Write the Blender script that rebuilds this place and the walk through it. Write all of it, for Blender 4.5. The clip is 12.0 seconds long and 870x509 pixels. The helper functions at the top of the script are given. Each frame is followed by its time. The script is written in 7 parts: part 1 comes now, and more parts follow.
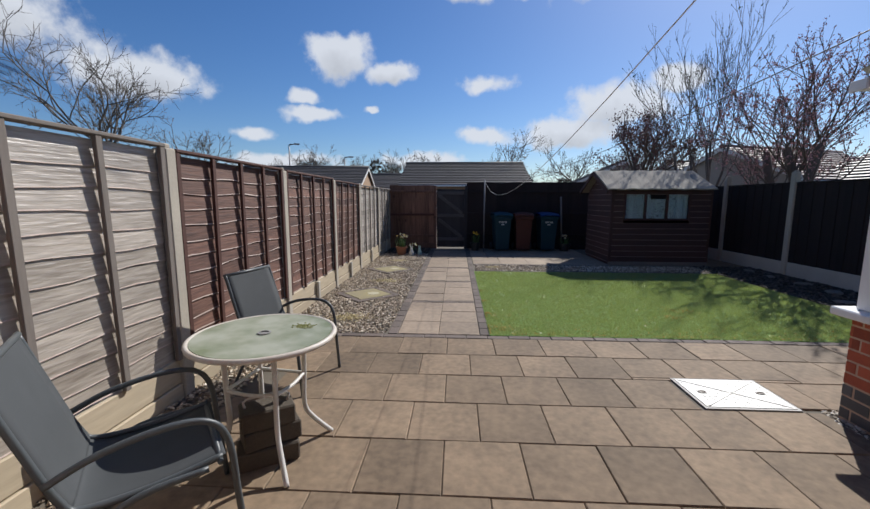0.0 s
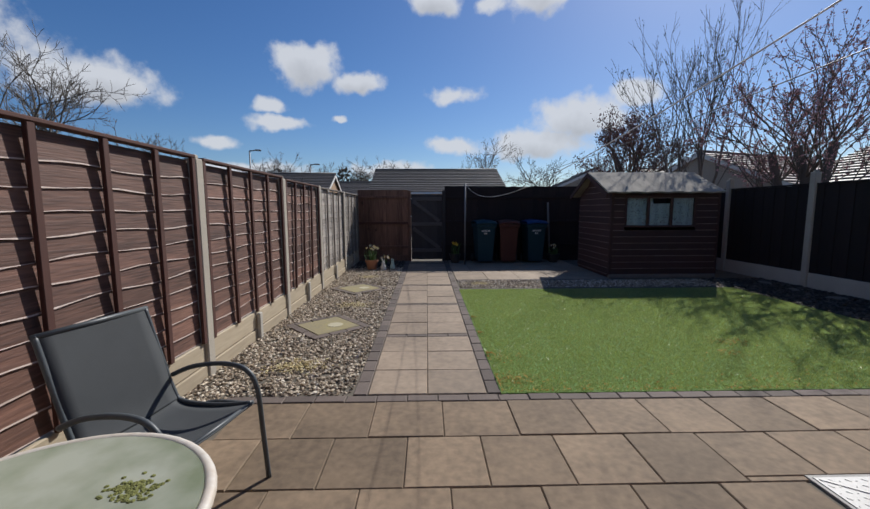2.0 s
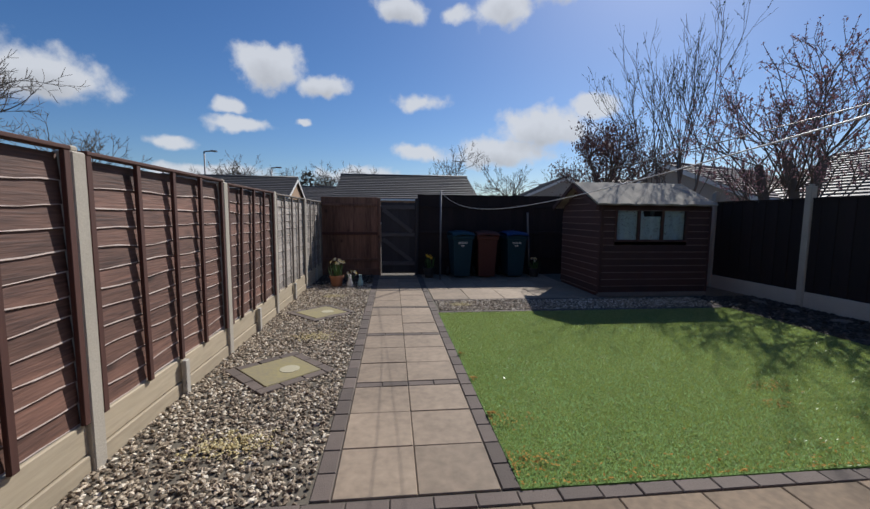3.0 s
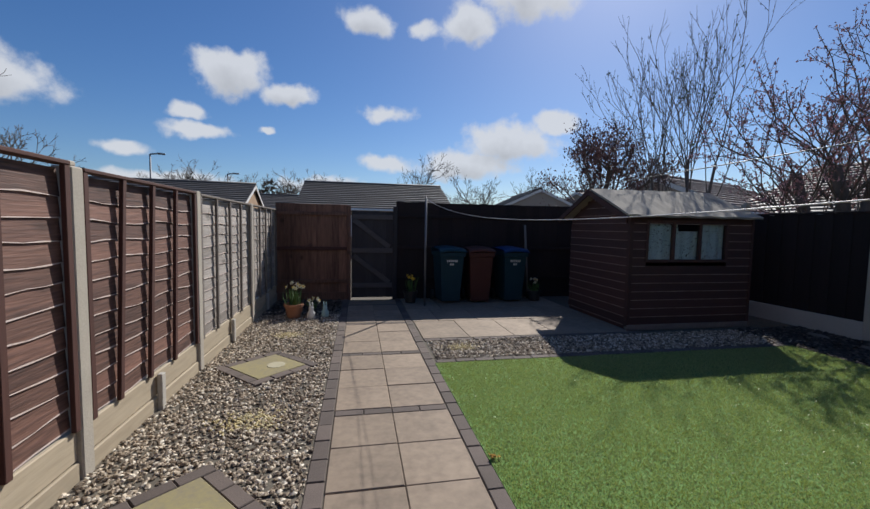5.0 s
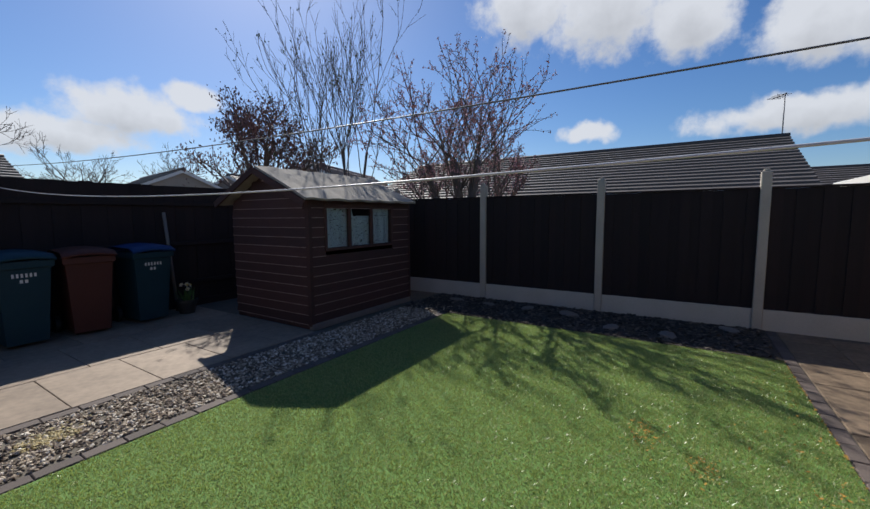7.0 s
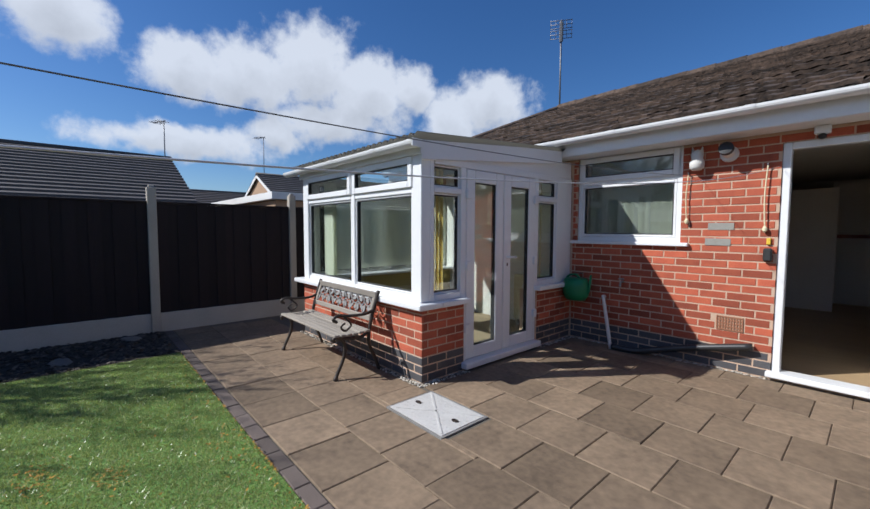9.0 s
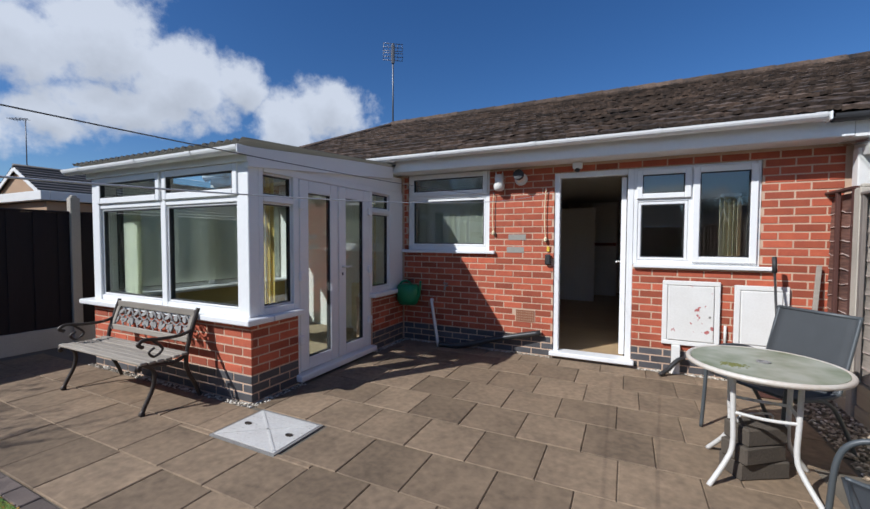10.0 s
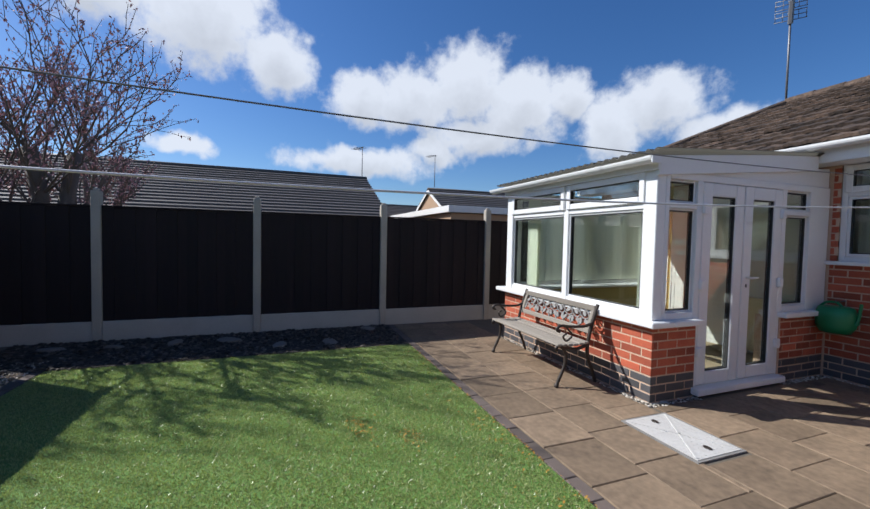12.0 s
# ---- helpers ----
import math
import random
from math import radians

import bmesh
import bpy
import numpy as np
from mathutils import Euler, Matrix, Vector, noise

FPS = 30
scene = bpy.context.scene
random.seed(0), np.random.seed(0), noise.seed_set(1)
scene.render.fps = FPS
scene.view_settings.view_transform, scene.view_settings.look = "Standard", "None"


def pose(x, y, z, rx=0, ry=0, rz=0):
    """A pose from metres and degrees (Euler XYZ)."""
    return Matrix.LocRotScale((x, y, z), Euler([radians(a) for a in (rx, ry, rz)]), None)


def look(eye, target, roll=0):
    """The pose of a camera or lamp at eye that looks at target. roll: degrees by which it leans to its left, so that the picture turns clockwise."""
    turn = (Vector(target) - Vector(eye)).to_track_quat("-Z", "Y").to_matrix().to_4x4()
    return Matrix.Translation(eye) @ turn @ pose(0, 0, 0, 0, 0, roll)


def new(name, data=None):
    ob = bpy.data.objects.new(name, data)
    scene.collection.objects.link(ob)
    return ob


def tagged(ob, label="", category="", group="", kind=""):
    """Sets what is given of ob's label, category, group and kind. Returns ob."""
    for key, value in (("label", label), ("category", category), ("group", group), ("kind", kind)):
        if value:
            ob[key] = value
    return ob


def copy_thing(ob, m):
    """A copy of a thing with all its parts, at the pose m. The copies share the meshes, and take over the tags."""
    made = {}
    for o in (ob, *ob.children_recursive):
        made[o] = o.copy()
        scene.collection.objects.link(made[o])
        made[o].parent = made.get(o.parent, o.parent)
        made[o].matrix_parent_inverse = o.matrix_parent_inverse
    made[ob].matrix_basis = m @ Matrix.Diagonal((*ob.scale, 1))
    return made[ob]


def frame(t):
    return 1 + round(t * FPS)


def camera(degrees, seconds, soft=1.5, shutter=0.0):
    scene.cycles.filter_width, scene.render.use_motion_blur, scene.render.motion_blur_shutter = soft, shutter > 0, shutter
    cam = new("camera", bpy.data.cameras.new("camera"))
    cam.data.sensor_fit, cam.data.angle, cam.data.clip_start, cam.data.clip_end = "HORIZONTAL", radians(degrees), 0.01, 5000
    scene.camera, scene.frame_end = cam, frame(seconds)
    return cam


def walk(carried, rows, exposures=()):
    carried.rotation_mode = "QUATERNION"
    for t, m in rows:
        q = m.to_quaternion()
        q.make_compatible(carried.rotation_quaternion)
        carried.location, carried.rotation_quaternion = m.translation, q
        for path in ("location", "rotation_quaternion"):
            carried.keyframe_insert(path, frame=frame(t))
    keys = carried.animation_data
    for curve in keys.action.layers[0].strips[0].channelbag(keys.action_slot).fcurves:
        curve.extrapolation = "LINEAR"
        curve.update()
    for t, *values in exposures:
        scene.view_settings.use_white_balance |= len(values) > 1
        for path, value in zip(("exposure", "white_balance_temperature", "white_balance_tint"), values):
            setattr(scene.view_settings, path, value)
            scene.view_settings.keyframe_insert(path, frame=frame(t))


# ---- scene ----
cam = camera(95.1, 12.0)
PATH = [
    (0, (0.215, -0.058, 1.358), (0.108, 1.921, 1.086), 0.1),
    (0.5, (0.134, 0.242, 1.354), (0.082, 2.224, 1.09), 0.2),
    (1, (0.087, 0.505, 1.313), (0.063, 2.488, 1.058), 0.2),
    (1.5, (0.077, 0.86, 1.261), (0.078, 2.845, 1.019), 0.1),
    (2, (0.041, 1.184, 1.289), (0.082, 3.171, 1.063), -0.2),
    (2.5, (-0.032, 1.565, 1.34), (0.085, 3.551, 1.131), 0.0),
    (3, (-0.083, 2.029, 1.366), (0.129, 4.008, 1.171), 0.5),
    (5, (-0.212, 3.616, 1.378), (0.166, 5.575, 1.241), 1.0),
    (5.5, (-0.175, 3.955, 1.376), (0.345, 5.882, 1.252), 0.3),
    (6, (-0.088, 4.264, 1.351), (0.736, 6.082, 1.218), -0.7),
    (6.5, (0.1, 4.49, 1.312), (1.342, 6.05, 1.159), -1.5),
    (7, (0.257, 4.665, 1.37), (1.939, 5.733, 1.178), -0.4),
    (7.5, (0.334, 4.80, 1.36), (2.29, 5.19, 1.172), -0.1),
    (9.5, (-0.029, 4.577, 1.33), (1.124, 2.946, 1.233), 0.2),
    (10, (-0.085, 4.686, 1.347), (0.784, 2.886, 1.271), 0.2),
    (10.5, (-0.188, 4.787, 1.341), (0.57, 2.937, 1.273), 0.5),
    (11, (-0.158, 4.908, 1.339), (0.72, 3.113, 1.273), 1.0),
    (11.5, (-0.025, 5.044, 1.319), (1.318, 3.563, 1.259), 1.4),
    (12, (0.194, 5.342, 1.355), (2.064, 4.638, 1.276), 1.2),
]
walk(cam, [(t, look(eye, target, roll)) for t, eye, target, roll in PATH], exposures=((0, 0.27, 6200, 10), (0.5, 0.18, 6200, 10), (1.5, 0.09, 6250, 10), (3, 0.12, 6250, 10), (5.5, 0.15, 6300, 10), (6.5, 0.14, 6350, 10), (7.5, 0.40, 6300, 10), (9.5, 0.26, 5850, 10), (11, 0.14, 5880, 10), (11.5, 0.2, 5900, 10), (12, 0.46, 6030, 10)))


# ---- world, sun ----
CLOUD_LIGHT = 0.64
SUN = Vector((0.70, 0.99, 1.0)).normalized()
world = bpy.data.worlds.new("sky")
scene.world = world
world.use_nodes = True
wn, wl = world.node_tree.nodes, world.node_tree.links
wn.clear()
w_out, w_bg, w_sky = wn.new("ShaderNodeOutputWorld"), wn.new("ShaderNodeBackground"), wn.new("ShaderNodeTexSky")
w_sky.sky_type, w_sky.sun_disc = "NISHITA", False
w_sky.sun_elevation, w_sky.sun_rotation = math.asin(SUN.z), math.atan2(SUN.x, SUN.y)
w_sky.air_density, w_sky.dust_density, w_sky.ozone_density = 1.0, 0.45, 5.0
w_bg.inputs["Strength"].default_value = 0.078
w_hue = wn.new("ShaderNodeHueSaturation")
w_hue.inputs["Hue"].default_value = 0.506
w_hue.inputs["Saturation"].default_value = 1.18
wl.new(w_sky.outputs[0], w_hue.inputs["Color"])
wl.new(w_hue.outputs[0], w_bg.inputs["Color"])


def wmath(op, a, b=None, c=None):
    """A math node of the sky."""
    node = wn.new("ShaderNodeMath")
    node.operation = op
    for i, value in enumerate((a, b, c)):
        if value is None:
            continue
        if isinstance(value, (int, float)):
            node.inputs[i].default_value = value
        else:
            wl.new(value, node.inputs[i])
    return node.outputs[0]


# fair-weather clouds: azimuth from +y towards +x, elevation, half width, half height, thickness
# the last three are unseen, added for the light and reflections they give
CLOUDS = ((-50, 17, 9, 4, 0.8), (-39, 13.8, 9, 3.3, 1), (-15.8, 18.3, 5.5, 3.2, 1), (-9.6, 16.2, 4.2, 2, 1), (-20, 10.9, 4.2, 1.3, 1), (-20.5, 13, 2.4, 1.3, 0.9), (-27, 8.7, 2.8, 1.1, 1), (-12.3, 11.9, 1.4, 0.7, 0.9),
          (4, 15.6, 4.5, 1.3, 0.6), (1, 25.8, 4.5, 2.2, 0.9), (9, 26, 3, 1.5, 0.8), (15.3, 26, 4.5, 3, 1), (23, 29, 8, 4, 1), (4, 8.6, 5, 1.6, 0.9), (15, 8.8, 8, 2.4, 1), (21, 11.8, 7.5, 3.2, 1), (27, 14.4, 4.2, 1.8, 1),
          (-24, 5, 9, 1.2, 0.8), (-5, 5.5, 8, 1.2, 0.8), (70, 26, 8, 5, 0.9), (80, 25, 10, 7, 1), (89, 22, 6, 5, 1), (78.3, 10.5, 4, 1.7, 1), (100, 10.3, 13, 2.6, 0.9), (110, 12.2, 5, 2.2, 0.9),
          (100, 18.5, 6, 4.2, 1), (107, 18.5, 9, 5.5, 1), (115, 20.5, 8, 7, 1), (122, 18, 8, 6, 1), (128.5, 19, 4.5, 4, 1), (117, 14.5, 12, 3.4, 0.9), (134, 14.5, 5, 5.5, 1), (140, 17, 6.5, 5, 1), (146, 13, 6, 3.2, 0.9), (152, 13, 5, 2.6, 0.8), (-95, 18, 16, 6, 0.9), (-140, 22, 14, 5, 0.8), (-70, 24, 10, 5, 0.8))
w_tc, w_sep = wn.new("ShaderNodeTexCoord"), wn.new("ShaderNodeSeparateXYZ")
wl.new(w_tc.outputs["Generated"], w_sep.inputs[0])
w_n1, w_n2 = wn.new("ShaderNodeTexNoise"), wn.new("ShaderNodeTexNoise")
for node, s, d in ((w_n1, 9.0, 3), (w_n2, 20.0, 8)):
    node.inputs["Scale"].default_value, node.inputs["Detail"].default_value, node.inputs["Roughness"].default_value = s, d, 0.6
    wl.new(w_tc.outputs["Generated"], node.inputs["Vector"])
w_nc = wn.new("ShaderNodeSeparateColor")
wl.new(w_n1.outputs["Color"], w_nc.inputs[0])
DEG = 180 / math.pi
w_az = wmath("MULTIPLY_ADD", wmath("ARCTAN2", w_sep.outputs[0], w_sep.outputs[1]), DEG, wmath("MULTIPLY_ADD", w_nc.outputs[0], 5.0, -2.5))
w_el = wmath("MULTIPLY_ADD", wmath("ARCSINE", w_sep.outputs[2]), DEG, wmath("MULTIPLY_ADD", w_nc.outputs[1], 4.0, -2.0))
w_best = None
for az, el, ra, re, thick in CLOUDS:
    u = wmath("MULTIPLY_ADD", w_az, 1 / ra, -az / ra)
    w = wmath("MULTIPLY_ADD", w_el, 1 / re, -el / re)
    d = wmath("MULTIPLY", wmath("SUBTRACT", 1.0, wmath("SQRT", wmath("ADD", wmath("MULTIPLY", u, u), wmath("MULTIPLY", w, w)))), thick)
    w_best = d if w_best is None else wmath("MAXIMUM", w_best, d)
w_field = wmath("ADD", w_best, wmath("MULTIPLY_ADD", w_n2.outputs[0], 1.1, -0.62))
w_mask = wn.new("ShaderNodeMapRange")
w_mask.interpolation_type = "SMOOTHSTEP"
w_mask.inputs["From Min"].default_value, w_mask.inputs["From Max"].default_value = -0.08, 0.42
wl.new(w_field, w_mask.inputs["Value"])
# grey bases: the cloud's thickness a little higher up dims what lies under it
w_over = None
for az, el, ra, re, thick in CLOUDS:
    if re < 2.0 or not -60 < az < 160:
        continue
    u = wmath("MULTIPLY_ADD", w_az, 1 / ra, -az / ra)
    w = wmath("MULTIPLY_ADD", w_el, 1 / re, -(el - 0.55 * re) / re)
    d = wmath("SUBTRACT", 1.0, wmath("SQRT", wmath("ADD", wmath("MULTIPLY", u, u), wmath("MULTIPLY", w, w))))
    w_over = d if w_over is None else wmath("MAXIMUM", w_over, d)
w_shade = wn.new("ShaderNodeMapRange")
w_shade.inputs["From Min"].default_value, w_shade.inputs["From Max"].default_value = 0.25, 1.15
w_shade.inputs["To Min"].default_value, w_shade.inputs["To Max"].default_value = 1.0, 0.70
wl.new(wmath("ADD", w_over, wmath("MULTIPLY_ADD", w_n2.outputs[0], 0.9, -0.45)), w_shade.inputs["Value"])
w_cloud, w_mix = wn.new("ShaderNodeBackground"), wn.new("ShaderNodeMixShader")
w_cloud.inputs["Color"].default_value = (0.94, 0.96, 1.0, 1)
wl.new(wmath("MULTIPLY", w_shade.outputs[0], CLOUD_LIGHT), w_cloud.inputs["Strength"])
wl.new(wmath("MULTIPLY", w_mask.outputs[0], 0.93), w_mix.inputs[0])
wl.new(w_bg.outputs[0], w_mix.inputs[1])
wl.new(w_cloud.outputs[0], w_mix.inputs[2])
wl.new(w_mix.outputs[0], w_out.inputs["Surface"])
lamp = bpy.data.lights.new("sun", "SUN")
lamp.energy, lamp.angle, lamp.color = 4.6, radians(0.53), (1.0, 0.95, 0.87)
new("sun", lamp).matrix_world = look(SUN * 60, (0, 0, 0))


# ---- materials ----
def rgb(h):
    """sRGB hex to linear colour."""
    c = [int(h[i:i + 2], 16) / 255 for i in (0, 2, 4)]
    return tuple(v / 12.92 if v <= 0.04045 else ((v + 0.055) / 1.055) ** 2.4 for v in c) + (1,)


def mat(name, a, b=None, rough=0.75, scale=3.0, fine=60.0, bump=0.3, depth=0.004, metal=0.0, stretch=(1, 1, 1), rnd=0.0, island=0.0, spec=0.5, coord="world", amount=0.8, knots=0.0):
    """Two colours mixed by coarse and fine noise, with relief; rnd and island vary the brightness from piece to piece."""
    m = bpy.data.materials.new(name)
    m.use_nodes = True
    n, l = m.node_tree.nodes, m.node_tree.links
    p = n["Principled BSDF"]
    a = rgb(a) if isinstance(a, str) else (*a, 1)
    b = a if b is None else rgb(b) if isinstance(b, str) else (*b, 1)
    if coord == "world":
        src = n.new("ShaderNodeNewGeometry").outputs["Position"]
    else:
        src = n.new("ShaderNodeTexCoord").outputs["Object"]
    mp = n.new("ShaderNodeMapping")
    mp.inputs["Scale"].default_value = stretch
    if rnd:
        off = n.new("ShaderNodeVectorMath")
        off.operation = "MULTIPLY_ADD"
        off.inputs[1].default_value = (37, 53, 71)
        l.new(n.new("ShaderNodeObjectInfo").outputs["Random"], off.inputs[0])
        l.new(src, off.inputs[2])
        src = off.outputs[0]
    l.new(src, mp.inputs["Vector"])
    big, small = n.new("ShaderNodeTexNoise"), n.new("ShaderNodeTexNoise")
    for node, s, d in ((big, scale, 4), (small, fine, 5)):
        node.inputs["Scale"].default_value, node.inputs["Detail"].default_value = s, d
        l.new(mp.outputs[0], node.inputs["Vector"])
    both = n.new("ShaderNodeMath")
    both.operation = "ADD"
    l.new(big.outputs[0], both.inputs[0])
    l.new(small.outputs[0], both.inputs[1])
    ramp = n.new("ShaderNodeMapRange")
    ramp.inputs["From Min"].default_value, ramp.inputs["From Max"].default_value = 1 - 0.45 / max(amount, 0.05), 1 + 0.45 / max(amount, 0.05)
    l.new(both.outputs[0], ramp.inputs["Value"])
    mix = n.new("ShaderNodeMix")
    mix.data_type = "RGBA"
    mix.inputs["A"].default_value, mix.inputs["B"].default_value = a, b
    l.new(ramp.outputs[0], mix.inputs["Factor"])
    out = mix.outputs["Result"]
    if knots:
        vo, kr, km = n.new("ShaderNodeTexVoronoi"), n.new("ShaderNodeMapRange"), n.new("ShaderNodeMix")
        vo.inputs["Scale"].default_value = knots
        kr.inputs["From Min"].default_value, kr.inputs["From Max"].default_value = 0.05, 0.20
        kr.inputs["To Min"].default_value, kr.inputs["To Max"].default_value = 0.75, 0.0
        kmap = n.new("ShaderNodeMapping")
        kmap.inputs["Scale"].default_value = (1, 0.45, 1)
        l.new(src, kmap.inputs["Vector"])
        l.new(kmap.outputs[0], vo.inputs["Vector"])
        l.new(vo.outputs["Distance"], kr.inputs["Value"])
        km.data_type = "RGBA"
        km.inputs["B"].default_value = (b[0] * 0.35, b[1] * 0.35, b[2] * 0.35, 1)
        l.new(kr.outputs[0], km.inputs["Factor"])
        l.new(out, km.inputs["A"])
        out = km.outputs["Result"]
    if rnd or island:
        hsv = n.new("ShaderNodeHueSaturation")
        r = n.new("ShaderNodeObjectInfo").outputs["Random"] if rnd else n.new("ShaderNodeNewGeometry").outputs["Random Per Island"]
        rr = n.new("ShaderNodeMapRange")
        k = rnd or island
        rr.inputs["To Min"].default_value, rr.inputs["To Max"].default_value = 1 - k, 1 + k
        l.new(r, rr.inputs["Value"])
        l.new(rr.outputs[0], hsv.inputs["Value"])
        l.new(out, hsv.inputs["Color"])
        out = hsv.outputs[0]
    l.new(out, p.inputs["Base Color"])
    p.inputs["Roughness"].default_value, p.inputs["Metallic"].default_value = rough, metal
    p.inputs["Specular IOR Level"].default_value = spec
    if bump:
        bp = n.new("ShaderNodeBump")
        bp.inputs["Strength"].default_value, bp.inputs["Distance"].default_value = bump, depth
        l.new(both.outputs[0], bp.inputs["Height"])
        l.new(bp.outputs[0], p.inputs["Normal"])
    return m


